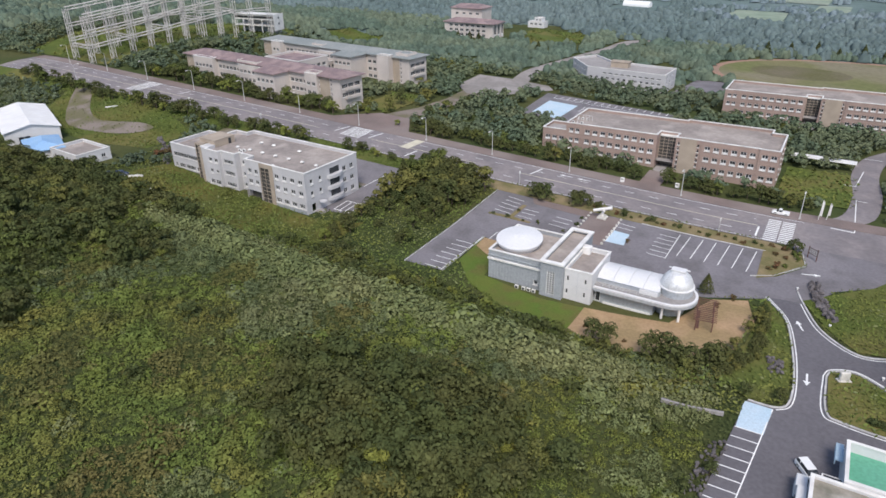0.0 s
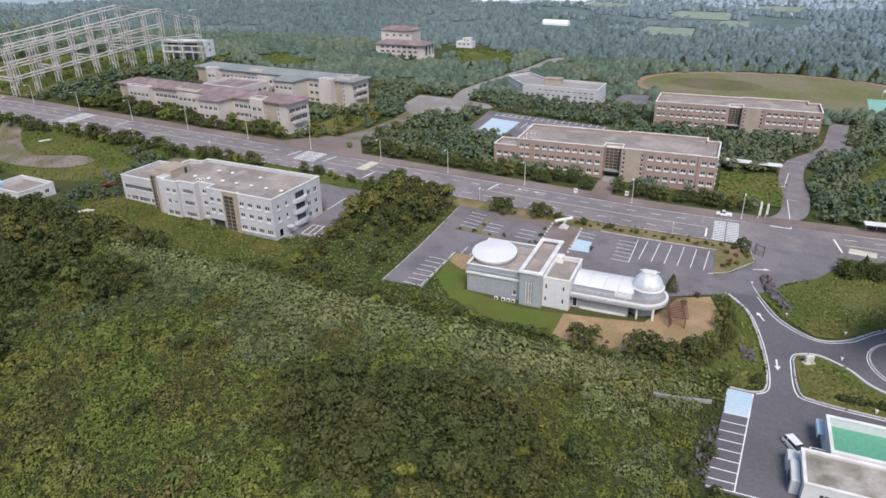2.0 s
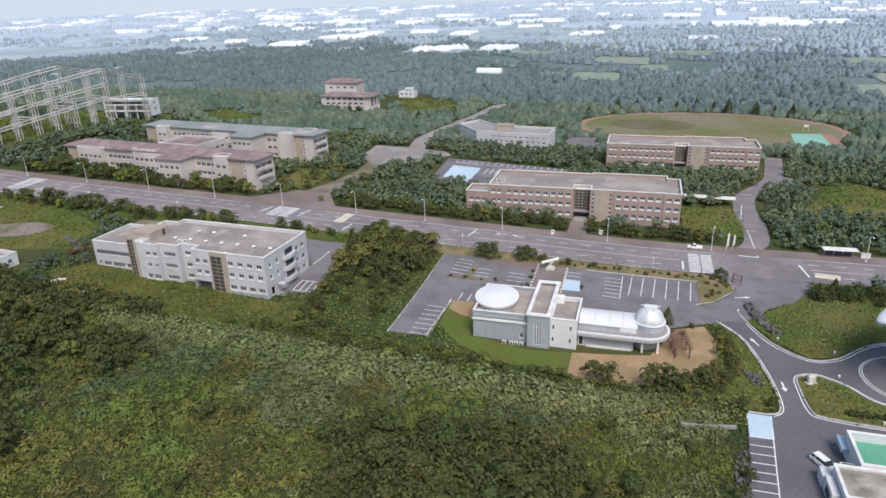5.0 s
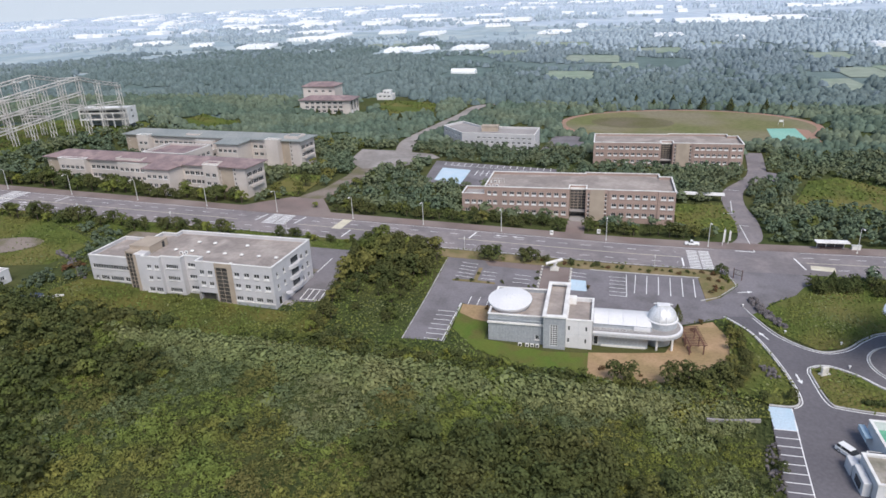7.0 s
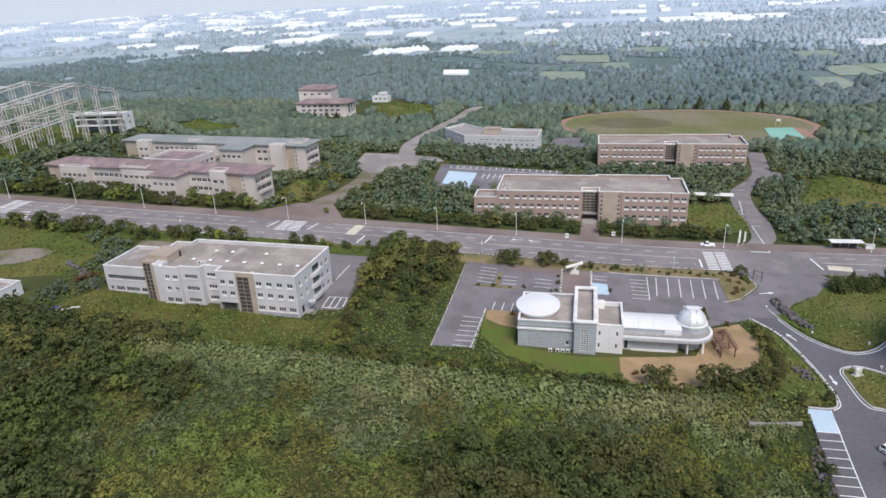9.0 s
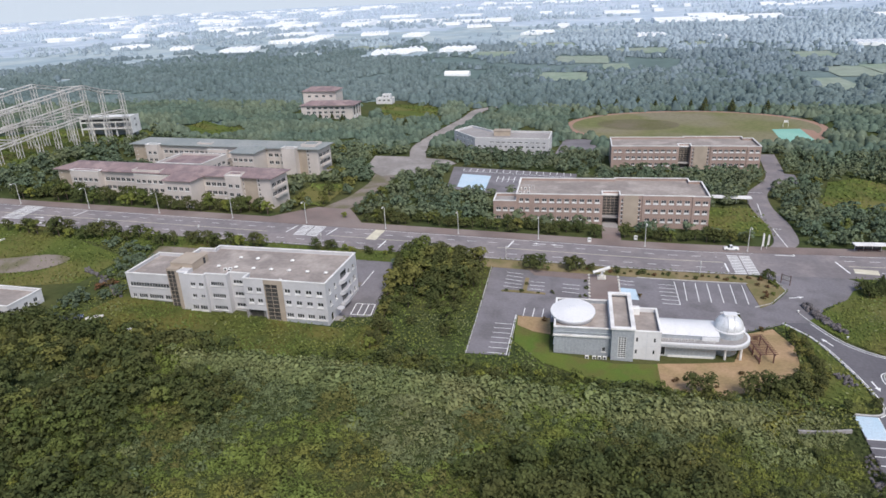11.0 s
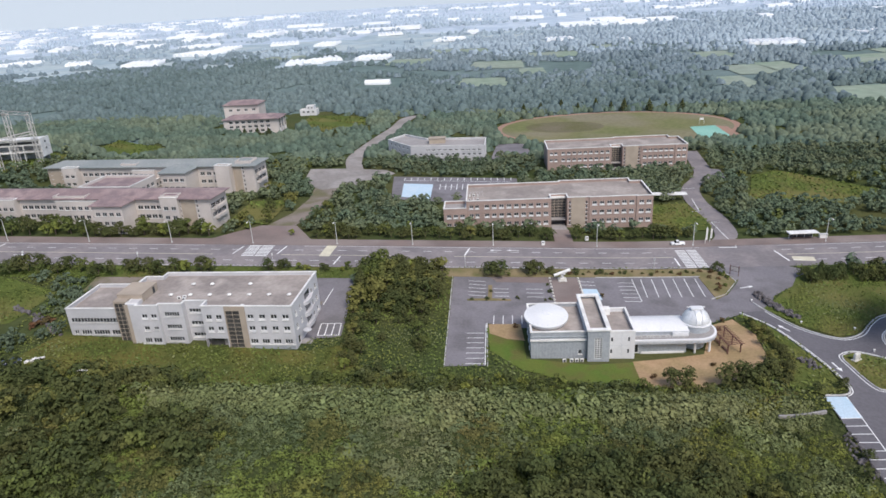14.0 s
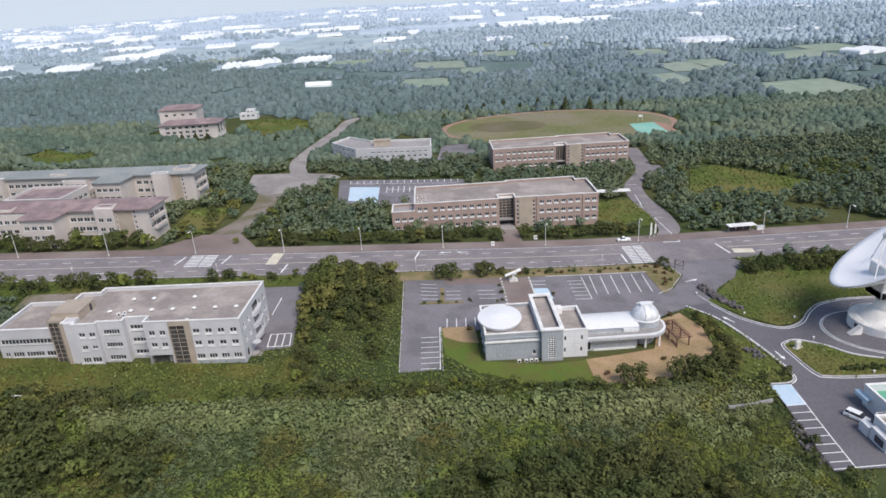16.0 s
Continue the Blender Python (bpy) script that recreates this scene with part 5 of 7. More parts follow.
def car(place, paint, label, pickup=False, group="parked cars"):
    """A parked car: lofted body, glazed cabin, four wheels with rims, lamps."""
    c = thing("car", label, "car", place, group)
    L, W = 4.6, 1.8
    sec = [(-2.3, 0.35, 0.75, 0.8), (-2.25, 0.28, 0.95, 0.88), (-1.2, 0.25, 1.0, 0.9), (0.9, 0.25, 0.98, 0.9), (2.1, 0.28, 0.85, 0.86), (2.3, 0.35, 0.7, 0.78)]
    bm = bmesh.new()
    prev = None
    for x, z0, z1, hw in sec:
        r = [bm.verts.new(p) for p in ((x, -hw, z0), (x, -hw, z1 - 0.12), (x, -hw + 0.12, z1), (x, hw - 0.12, z1), (x, hw, z1 - 0.12), (x, hw, z0))]
        if prev:
            for k in range(6):
                bm.faces.new((prev[k], prev[(k + 1) % 6], r[(k + 1) % 6], r[k]))
        else:
            bm.faces.new(r[::-1])
        prev = r
    bm.faces.new(prev)
    bmesh.ops.recalc_face_normals(bm, faces=bm.faces[:])
    part("body", bm, paint, c)
    x0, x1 = (-0.4, 1.2) if pickup else (-2.1, 1.3)
    bm = bmesh.new()
    lo = [bm.verts.new(p) for p in ((x0, -0.82, 0.98), (x1, -0.82, 0.96), (x1, 0.82, 0.96), (x0, 0.82, 0.98))]
    hi = [bm.verts.new(p) for p in ((x0 + 0.2, -0.68, 1.5), (x1 - 0.7, -0.68, 1.5), (x1 - 0.7, 0.68, 1.5), (x0 + 0.2, 0.68, 1.5))]
    for k in range(4):
        bm.faces.new((lo[k], lo[(k + 1) % 4], hi[(k + 1) % 4], hi[k]))
    part("glasshouse", bm, GLASS, c, "dark car glazing")
    part("roof", boxes((x0 + 0.15, x1 - 0.65, -0.7, 0.7, 1.49, 1.6), bevel=0.04), paint, c)
    part("pillar", boxes((x0 + 0.9, x0 + 1.0, -0.79, 0.79, 1.0, 1.5)), paint, c)
    for wx in (-1.4, 1.4):
        for wy in (-0.82, 0.82):
            bm = bmesh.new()
            tube(bm, (wx, wy - 0.1, 0.33), (wx, wy + 0.1, 0.33), 0.33, n=16)
            w = part("tyre", bm, TYRE, c, "black tyre")
            bm = bmesh.new()
            tube(bm, (wx, wy - 0.12, 0.33), (wx, wy + 0.12, 0.33), 0.19, n=12)
            part("rim", bm, POLE, w, "metal rim")
    for wy in (-0.6, 0.6):
        part("headlight", boxes((2.2, 2.32, wy - 0.18, wy + 0.18, 0.6, 0.74)), COPING, c)
        part("tail_light", boxes((-2.33, -2.22, wy - 0.15, wy + 0.15, 0.62, 0.82)), mat("red_lens", (0.4, 0.03, 0.03), 0.3) if "red_lens" not in bpy.data.materials else bpy.data.materials["red_lens"], c)
    return c


def on(x, y, lift=0.08, turn_=0.0):
    return pose(x, y, ground_z(x, y) + lift, 0, 0, turn_)


car(on(48.6, -52.6, 0.08, -56), CARWHITE, "white estate car parked by the yard building")
car(on(33.6, 57.6, 0.2, 178), CARWHITE, "white pickup car parked on the pavement", True)
car(on(-158.6, -22.4, 0.05, 40), CARDARK, "dark blue car parked in the grass")
car(on(-156.0, -20.2, 0.05, 30), CARDARK, "dark car parked in the grass")

# kerbs of the drive
strips("kerb_drive_west", [curve_pts([(36.2, 5.2), (41, -3.3), (43.3, -15.5), (44.6, -28.6), (44.4, -36.3), (42.5, -38.6), (38.3, -38.6)], 6)], 0.32, 0.1, KERB, "pale kerb along the drive", 0.14)
strips("kerb_drive_east", [curve_pts([(42.2, 11.5), (43.8, 6.2), (48, -4.9), (54.4, -11.6), (60.4, -9.6), (66, -3.4), (71.4, 1.2), (80, 3.6), (92, 3.2)], 6)], 0.32, 0.1, KERB, "pale kerb along the drive", 0.14)
strips("kerb_island", [curve_pts([(49.6, -23.5), (50.6, -21), (54.2, -19.4), (59, -22.8), (63.9, -29.2), (75.3, -33.0), (96, -33.6)], 6), curve_pts([(96, -40.2), (64, -38.4), (53, -37.4), (50, -35.2), (49.6, -23.5)], 6)], 0.32, 0.1, KERB, "pale kerb round the grass island", 0.16)
strips("kerb_apron", [[(76.5 + 12.8 * math.cos(a), -17.5 + 12.8 * math.sin(a)) for a in [i * math.tau / 60 for i in range(61)]]], 0.36, 0.12, KERB, "pale kerb round the apron", 0.2)
strips("kerb_lines", [curve_pts([(36.6, 5.6), (41.5, -3.2), (43.9, -15.5), (45.1, -28.6), (44.9, -36.6), (42.8, -39.2)], 6), curve_pts([(43.3, 5.8), (47.4, -5.4), (54.2, -12.3), (60.8, -10.3), (66.6, -3.8), (71.8, 0.6), (80, 2.9), (92, 2.6)], 6),
       curve_pts([(49.1, -23.5), (50.2, -20.5), (54.4, -18.8), (59.4, -22.4), (64.3, -28.7), (75.5, -32.4), (96, -33.0)], 6), curve_pts([(96, -40.8), (64, -39), (52.7, -38), (49.4, -35.6), (49.1, -23.5)], 6),
       [(76.5 + 13.2 * math.cos(a), -17.5 + 13.2 * math.sin(a)) for a in [i * math.tau / 60 for i in range(61)]]], 0.22, 0.085, MARK, "white edge lines along the kerbs")


# ---- road furniture, markings ----
def lines(name, segs, width, label, material=None, lift=0.075):
    return strips(name, segs, width, lift, material or MARK, label)


def dashes(x0, x1, y, length=3.0, gap=4.5):
    out, x = [], x0
    while x < x1:
        out.append([(x, y), (min(x + length, x1), y)])
        x += length + gap
    return out


lines("lane_dashes", dashes(-325, 28, 50.8) + dashes(-325, 28, 41.8) + dashes(66, 325, 50.8) + dashes(66, 325, 41.8), 0.22, "white dashed lane lines")
lines("centre_line", [[(-325, 46.5), (-128, 46.5)], [(-104, 46.5), (-60, 46.5)], [(-44, 46.5), (29, 46.5)], [(66, 46.5), (325, 46.5)]], 0.3, "pale solid centre line", YELLOWMARK)
lines("edge_lines", [[(-325, 54.8), (-134, 54.8)], [(-98, 54.8), (40, 54.8)], [(66, 54.8), (325, 54.8)], [(-325, 37.7), (-84, 37.7)], [(-60, 37.7), (34, 37.7)]], 0.16, "white edge lines")
lines("stop_lines", [[(29.4, 39), (29.4, 45.8)], [(64.5, 41), (63.2, 50.0)], [(-121, 47), (-119.4, 54)], [(-105.4, 47), (-104, 54.4)], [(46.6, 54.4), (52.4, 54.0)], [(-63.5, 39), (-62, 45.5)], [(-40.5, 47.4), (-39, 54)], [(-84, 39), (-83, 45.5)], [(-209, 47.5), (-208, 54)]], 0.5, "white stop lines")
lines("side_road_lines", [[(52.4, 54.0), (52.1, 80)], [(52.1, 80), (55, 79.8)], [(48.4, 93.3), (51.6, 93.3)], [(51.6, 93.3), (53.5, 110)], [(53.5, 126), (59, 125.5)]], 0.25, "white lines of the side road")


def zebra(name, x0, x1, y0, y1, label, mt=None, pitch=1.3):
    z = []
    y = y0
    while y < y1:
        z += [[(x0, y), ((x0 + x1) / 2 - 0.2, y)], [((x0 + x1) / 2 + 0.2, y), (x1, y)]]
        y += pitch
    return lines(name, z, 0.62, label, mt, 0.08)


zebra("crosswalk_east", 31.2, 38.2, 38, 53.5, "white zebra crossing with two columns of bars")
zebra("crosswalk_west", -117.5, -108.5, 45.5, 55.0, "white zebra crossing with two columns of bars")
zebra("crosswalk_far", -236, -228, 42, 55, "white zebra crossing")
drape("crosswalk_cream", [(-90.5, 45.5), (-86.8, 45.5), (-86.0, 55.4), (-89.6, 55.4)], 0.078, YELLOWMARK, "cream painted crossing pad", 5)
drape("bus_bay", [(66, 41.2), (72.5, 40.2), (73.2, 43.8), (66.6, 44.8)], 0.074, YELLOWMARK, "pale painted bus bay", 5)
drape("lot_pad", [(-4.2, 22.2), (0.1, 21.9), (0.6, 14.8), (-4.3, 14.7)], 0.068, PADBLUE, "pale blue painted disabled bay", 3)
drape("stall_pad", [(37.8, -39.1), (42.3, -39.3), (41.8, -46.8), (37.6, -46.9)], 0.084, PADBLUE, "pale blue painted disabled bay", 3)
drape("north_pad", [(-71.5, 139), (-57.5, 137.6), (-57, 112), (-70, 116)], 0.07, PADBLUE, "pale blue painted court", 6)
st = []
for k in range(8):
    st.append([(37.5 - 0.22 * k, -46.9 - 2.55 * k), (41.62 - 0.228 * k, -46.9 - 2.55 * k)])
st.append([(42.3, -39.3), (39.8, -66.7)])
st.append([(35.8, -66.7), (48.5, -66.4)])
lines("stalls_yard", st, 0.2, "white parking stall lines in the yard", None, 0.088)
st = [[(-38.6, -4.8 - 2.6 * k), (-34.0, -4.8 - 2.6 * k)] for k in range(7)] + [[(-33.8, -21), (-33.4, 0.6)]]
st += [[(-31.4 + 2.6 * k, 0.4), (-31.2 + 2.6 * k, 5.2)] for k in range(4)]
st += [[(-38.6, 18.0 + 2.4 * k), (-33.4, 17.3 + 2.4 * k)] for k in range(5)] + [[(-30.9, 17.3 + 2.45 * k), (-26.5, 17.1 + 2.45 * k)] for k in range(3)] + [[(-21.2, 16.8 + 2.6 * k), (-16.2, 16.5 + 2.6 * k)] for k in range(3)]
st += [[(6.9, 13.7 + 2.55 * k), (11.7, 13.5 + 2.55 * k)] for k in range(6)] + [[(11.7, 13.4), (11.9, 29)]]
st += [[(14.6 + 3.3 * k, 29.0), (13.9 + 3.3 * k, 16.2)] for k in range(6)]
st += [[(-4.4, 24.8 + 2.5 * k), (0.1, 24.5 + 2.5 * k)] for k in range(2)] + [[(-4.3, 14.7), (-4.5, 28)]]
lines("stalls_car_park", st, 0.2, "white parking stall lines", None, 0.07)
st = [[(-72 + 3.2 * k, 150), (-72 + 3.2 * k, 145)] for k in range(17)] + [[(-54 + 2.6 * k, 138), (-54 + 2.6 * k, 128)] for k in range(12)] + [[(-54, 133), (-25, 132)], [(-72, 145), (-21, 142)]]
lines("stalls_north", st, 0.3, "white parking stall lines behind the brick building", None, 0.07)
lines("stalls_west", [[(-79.2, -5.7), (-73.4, -5.5)], [(-79.6, 1.0), (-74.0, 1.1)], [(-79.2, -5.7), (-79.6, 1.0)], [(-77.3, -5.6), (-77.7, 1.0)], [(-75.4, -5.6), (-75.8, 1.0)], [(-73.4, -5.5), (-74.0, 1.1)], [(-81.5, 12), (-80.6, 22)]], 0.25, "white parking stall lines beside the white building", None, 0.07)


def arrow(x, y, ang, name="road_arrow", mt=None):
    pts = [(0, -2.2), (0.18, -2.2), (0.18, 0.6), (0.62, 0.6), (0.0, 2.2), (-0.62, 0.6), (-0.18, 0.6), (-0.18, -2.2)]
    c, s = math.cos(radians(ang)), math.sin(radians(ang))
    p = [(x + a * c - b * s, y + a * s + b * c) for a, b in pts]
    drape(name, p, 0.092, MARK, "white painted road arrow", 3)
    CLEAR.pop()


for a in ((43.9, -4.8, 20), (46.6, -26.6, 182), (44.3, 22.0, -75), (-30, 52.5, 90), (-24, 52.5, 90), (-221, 44, -90), (-196, 44, -90), (-218, 39.6, -90)):
    arrow(*a)
# planted island inside the car park
drape("car_park_island", [(-32.6, 24.5), (-31.4, 24.5), (-31.6, 15.8), (-26, 15.2), (-26, 14.2), (-39, 14.4), (-39, 15.4), (-32.8, 15.8)], 0.16, DRYGRASS, "dry grass island in the car park", 4, thick=0.2)
drape("car_park_band", [(-32, 30.4), (-13.2, 30.4), (-13.2, 26.2), (-30, 26.8)], 0.1, BRICKPAVE, "brown paved band beside the car park", 4, thick=0.15)
strips("kerb_car_park", [[(-43.9, 30.6), (-43.9, -21.6)], [(-33.2, -21.4), (-33.1, 0.6)], [(31.6, 14.4), (36.5, 17.2), (42.6, 26.2), (41.5, 32.8)], [(1, 30.4), (33, 30.4)]], 0.22, 0.08, KERB, "kerb round the car park", 0.14)


def street_lamp(x, y, turn_=180):
    """A street lamp: tapered pole, bent arm and a lamp head."""
    o = thing("street_lamp", "slim pale street lamp on the pavement", "street lamp", on(x, y, 0.17, turn_), "street lamps along the road")
    bm = bmesh.new()
    tube(bm, (0, 0, 0), (0, 0, 8.2), 0.13, 0.08, 8)
    part("pole", bm, POLE, o)
    bm = bmesh.new()
    for a, b in zip(((0, 0, 8.15), (0, 0.5, 8.6), (0, 1.2, 8.75)), ((0, 0.5, 8.6), (0, 1.2, 8.75), (0, 2.2, 8.75))):
        tube(bm, a, b, 0.06, n=6)
    part("arm", bm, POLE, o)
    part("lamp_head", boxes((-0.2, 0.2, 1.9, 2.9, 8.62, 8.85), bevel=0.05), COPING, o, "pale lamp head")
    part("base", boxes((-0.25, 0.25, -0.25, 0.25, -0.1, 0.3), bevel=0.04), POLE, o)


for x in (-300, -270, -240.5, -209, -178, -147, -117, -86.3, -59.2, -30.6, 5.6, 38.6, 83, 113):
    street_lamp(x, 56.9)
street_lamp(-262, 35.5, 0)
for x, y in ((-104, 38.2), (-40, 38.0), (20.4, 36.2), (-150, 38.2), (-190, 38.2)):
    o = thing("traffic_pole", "short pale sign pole with a small panel", "sign", on(x, y, 0.05), "sign poles")
    bm = bmesh.new()
    tube(bm, (0, 0, 0), (0, 0, 4.2), 0.07, n=6)
    part("pole", bm, POLE, o)
    part("panel", boxes((-0.1, 0.1, -0.35, 0.35, 3.4, 4.2)), COPING, o)
# white pillar and banner poles by the side road
for x, y, h_ in ((43.2, 58.6, 6.0), (45.2, 60.0, 5.0)):
    o = thing("banner_pole", "white banner pole beside the side road", "banner", on(x, y, 0.17), "banner poles")
    bm = bmesh.new()
    tube(bm, (0, 0, 0), (0.3, 0, h_), 0.09, n=6)
    part("pole", bm, COPING, o)
    part("banner", boxes((0.1, 0.7, -0.03, 0.03, 1.2, h_ - 0.4)), COPING, o, "white cloth banner")
# bus shelter
bs = thing("bus_shelter", "bus shelter with a white canopy on the pavement", "bus shelter", on(76.2, 59.4, 0.17, 2))
for x in (-4, -1.3, 1.3, 4):
    part("post", boxes((x - 0.07, x + 0.07, 1.0, 1.14, 0, 2.5)), POLE, bs)
part("canopy", boxes((-5, 5, -1.5, 1.6, 2.5, 2.75), bevel=0.06), COPING, bs, "white canopy")
part("bench", boxes((-3.2, 3.2, 0.5, 0.95, 0.4, 0.5), (-3, -2.8, 0.55, 0.9, 0, 0.4), (2.8, 3, 0.55, 0.9, 0, 0.4)), RUST, bs)
part("back_panel", boxes((-4, 4, 1.15, 1.2, 0.4, 2.2)), GLASS, bs)
kb = thing("kiosk_bin", "small white box beside the bus shelter", "box", on(83.6, 60.2, 0.17))
part("box", boxes((-1.3, 1.3, -0.5, 0.5, 0, 1.4), bevel=0.05), COPING, kb)
part("lid", boxes((-1.4, 1.4, -0.6, 0.6, 1.4, 1.5)), POLE, kb)
for x, y in ((3, 63), (-13, 57.8)):
    o = thing("clothes_bin", "small white collection box on the pavement", "box", on(x, y, 0.17))
    part("box", boxes((-0.6, 0.6, -0.4, 0.4, 0, 1.4), bevel=0.05), COPING, o)
    part("flap", boxes((-0.4, 0.4, -0.43, -0.4, 0.9, 1.2)), GLASS, o)
# white rail fence and long shed behind the brick hall
sh = thing("bike_shed", "long pale shed roof behind the brick building", "shed", on(41, 110, 0.05, -3))
part("roof", boxes((-10, 10, -2, 2, 2.6, 2.8)), COPING, sh, "pale sheet roof")
for x in (-9, -4.5, 0, 4.5, 9):
    part("post", boxes((x - 0.08, x + 0.08, -0.08, 0.08, 0, 2.6)), POLE, sh)
gl = thing("goal_frame", "small white goal frame by the ball court", "goal", on(106, 272, 0.1))
part("frame", boxes((-1.5, -1.38, 0, 0.12, 0, 3), (1.38, 1.5, 0, 0.12, 0, 3), (-1.5, 1.5, 0, 0.12, 2.9, 3.02)), COPING, gl)
part("board", boxes((-1.2, 1.2, 0.02, 0.1, 3.02, 4.2)), COPING, gl)

# ---- steel lattice in the west ----
lat = thing("steel_lattice", "tall pale steel lattice framework standing in grass", "lattice structure", pose(0, 0, 0))


def truss(a, b, w=1.5, bar=0.16, panels=None):
    """A box lattice member between two points: four chords and zigzag bracing."""
    a, b = Vector(a), Vector(b)
    d = b - a
    L = d.length
    q = d.to_track_quat("Z", "Y").to_matrix().to_4x4()
    bm = bmesh.new()
    h_ = w / 2
    for sx in (-h_, h_):
        for sy in (-h_, h_):
            tube(bm, (sx, sy, 0), (sx, sy, L), bar, n=4)
    k = panels or max(3, int(L / 2.6))
    for i in range(k):
        z0, z1 = L * i / k, L * (i + 1) / k
        s = 1 if i % 2 else -1
        for sy in (-h_, h_):
            tube(bm, (-h_ * s, sy, z0), (h_ * s, sy, z1), bar * 0.6, n=3)
        tube(bm, (h_, -h_ * s, z0), (h_, h_ * s, z1), bar * 0.6, n=3)
    bmesh.ops.transform(bm, matrix=Matrix.Translation(a) @ q, verts=bm.verts[:])
    return bm


front_row = [(-266, 166.5, 40.1), (-268.8, 154, 43.0), (-271, 143.6, 46.5), (-273.2, 134, 45.5), (-275.6, 124, 44.2), (-278, 114, 43.0), (-280.2, 104, 41.6), (-282.6, 94, 40.4),
             (-285, 84, 39.1), (-287.4, 73.5, 37.9), (-289.8, 63, 36.6)]
back_row = [(-287.7, 147.6, 45.2), (-290.9, 133.5, 48.8), (-292.8, 125, 47.7), (-295, 115.6, 46.3), (-297.3, 105.5, 44.4), (-299.5, 96, 42.9), (-301.6, 87, 41.6), (-304.2, 75.7, 40.2), (-306.6, 65, 39)]
for row, low in ((front_row, 2), (back_row, 1)):
    tops = [(x, y, ground_z(x, y), z) for x, y, z in row]
    for x, y, g_, z in tops:
        part("post", truss((x, y, g_ - 0.3), (x, y, z), 1.9, 0.2), STEEL, lat)
    for k, (p, q) in enumerate(zip(tops, tops[1:])):
        part("beam", truss((p[0], p[1], p[3]), (q[0], q[1], q[3]), 1.5, 0.18), STEEL, lat)
        for drop in (7.9, 15.0):
            if k >= low or drop > 10:
                za, zb_ = (min(p[3], 46.5) - drop, min(q[3], 46.5) - drop) if k >= low else (30.5, 30.8)
                part("beam", truss((p[0], p[1], za), (q[0], q[1], zb_), 1.4, 0.17), STEEL, lat)
for k in (2, 4, 6, 8, 10):
    p, q = front_row[k], back_row[k - 2]
    part("cross_beam", truss((p[0], p[1], p[2] - 15), (q[0], q[1], p[2] - 15), 1.4, 0.17), STEEL, lat)
part("cross_beam", truss((-271, 143.6, 46.3), (-287.7, 147.6, 45.2), 1.4, 0.17), STEEL, lat)
cab = thing("site_cabin", "white raised cabin on posts beside the lattice", "cabin", pose(-266.3, 173.5, ground_z(-266.3, 173.5), 0, 0, 7.3))
CG = 17.4 - ground_z(-266.3, 173.5)
part("body", boxes((-31, -0.4, -2.5, 5, CG + 5.6, CG + 8.6), (-31.5, -0.3, -3, 5.5, CG + 8.6, CG + 8.9)), COPING, cab, "white cabin body")
part("end_panel", boxes((-0.4, 0, -3.6, 6, CG - 0.4, CG + 9.2)), COPING, cab, "white end wall")
for z in (CG + 3.0, CG + 6.4):
    part("window", boxes((0, 0.08, 0.6, 1.8, z, z + 1.1)), GLASS, cab, "small dark window")
part("deck", boxes((-31, -0.4, -3, 5.4, CG + 2.0, CG + 2.4)), COPING, cab, "white deck")
for x in (-30.5, -24, -17, -10, -3):
    part("post", boxes((x - 0.25, x + 0.25, -2.8, -2.3, -0.5, CG + 5.6)), COPING, cab)
part("window_band", boxes((-30, -1.5, -2.58, -2.5, CG + 6.4, CG + 7.8)), GLASS, cab, "dark window band")
part("shade_wall", boxes((-30, -1, 3.8, 4.6, -0.5, CG + 5.6)), BLUEGREY, cab)

# ---- farmhouse in the west ----
fhs = thing("barn", "white sheet-metal barn with a shallow gabled roof", "barn", pose(-231, -7.2, 4.4, 0, 0, -23.5))
block(fhs, [(-20, -9), (20, -9), (20, 9), (-20, 9)], -2, 5.2, WHITEWALL, {1: [(4, 8, 0.3, 3.2, 2, 1)]}, roof=CONCRETE, parapet=0.1, coping=None)
bm = bmesh.new()
for s in (-1, 1):
    v = [bm.verts.new(c) for c in ((-20.6, s * 9.7, 5.1), (20.6, s * 9.7, 5.1), (20.6, 0, 7.3), (-20.6, 0, 7.3), (-20.6, s * 9.7, 5.4), (20.6, s * 9.7, 5.4), (20.6, 0, 7.6), (-20.6, 0, 7.6))]
    for f in ((0, 1, 2, 3), (4, 5, 6, 7), (0, 1, 5, 4), (1, 2, 6, 5), (3, 0, 4, 7)):
        bm.faces.new([v[k] for k in f])
bmesh.ops.recalc_face_normals(bm, faces=bm.faces[:])
part("roof", bm, WHITEMETAL, fhs, "white sheet-metal roof")
bm = bmesh.new()
for s in (-20.0, 20.0):
    bm.faces.new([bm.verts.new(c) for c in ((s, -9, 5.15), (s, 9, 5.15), (s, 0, 7.35))])
part("gable", bm, WHITEWALL, fhs)
bm = bmesh.new()
for s in (-1, 1):
    for k in range(27):
        x = -20 + k * 1.54
        tube(bm, (x, s * 9.6, 5.44), (x, s * 0.1, 7.62), 0.05, n=3)
part("roof_seam", bm, COPING, fhs)
bshed = thing("blue_shed", "white shed with a bright blue sheet roof", "shed", pose(-200.5, -19.0, 4.0, 0, 0, -25))
part("wall", boxes((-8.5, 8.5, -5.5, 5.5, -2, 3.2)), WHITEWALL, bshed, "white walls")
pitched_slab(bshed, (-9.3, 9.3, -6.2, 6.2), 5.5, 3.4, 5.4, BLUEROOF, "bright blue hipped sheet roof")
fl = thing("flat_shed", "low white building with a grey flat roof", "building", pose(-182.5, -16.5, 3.9, 0, 0, -4))
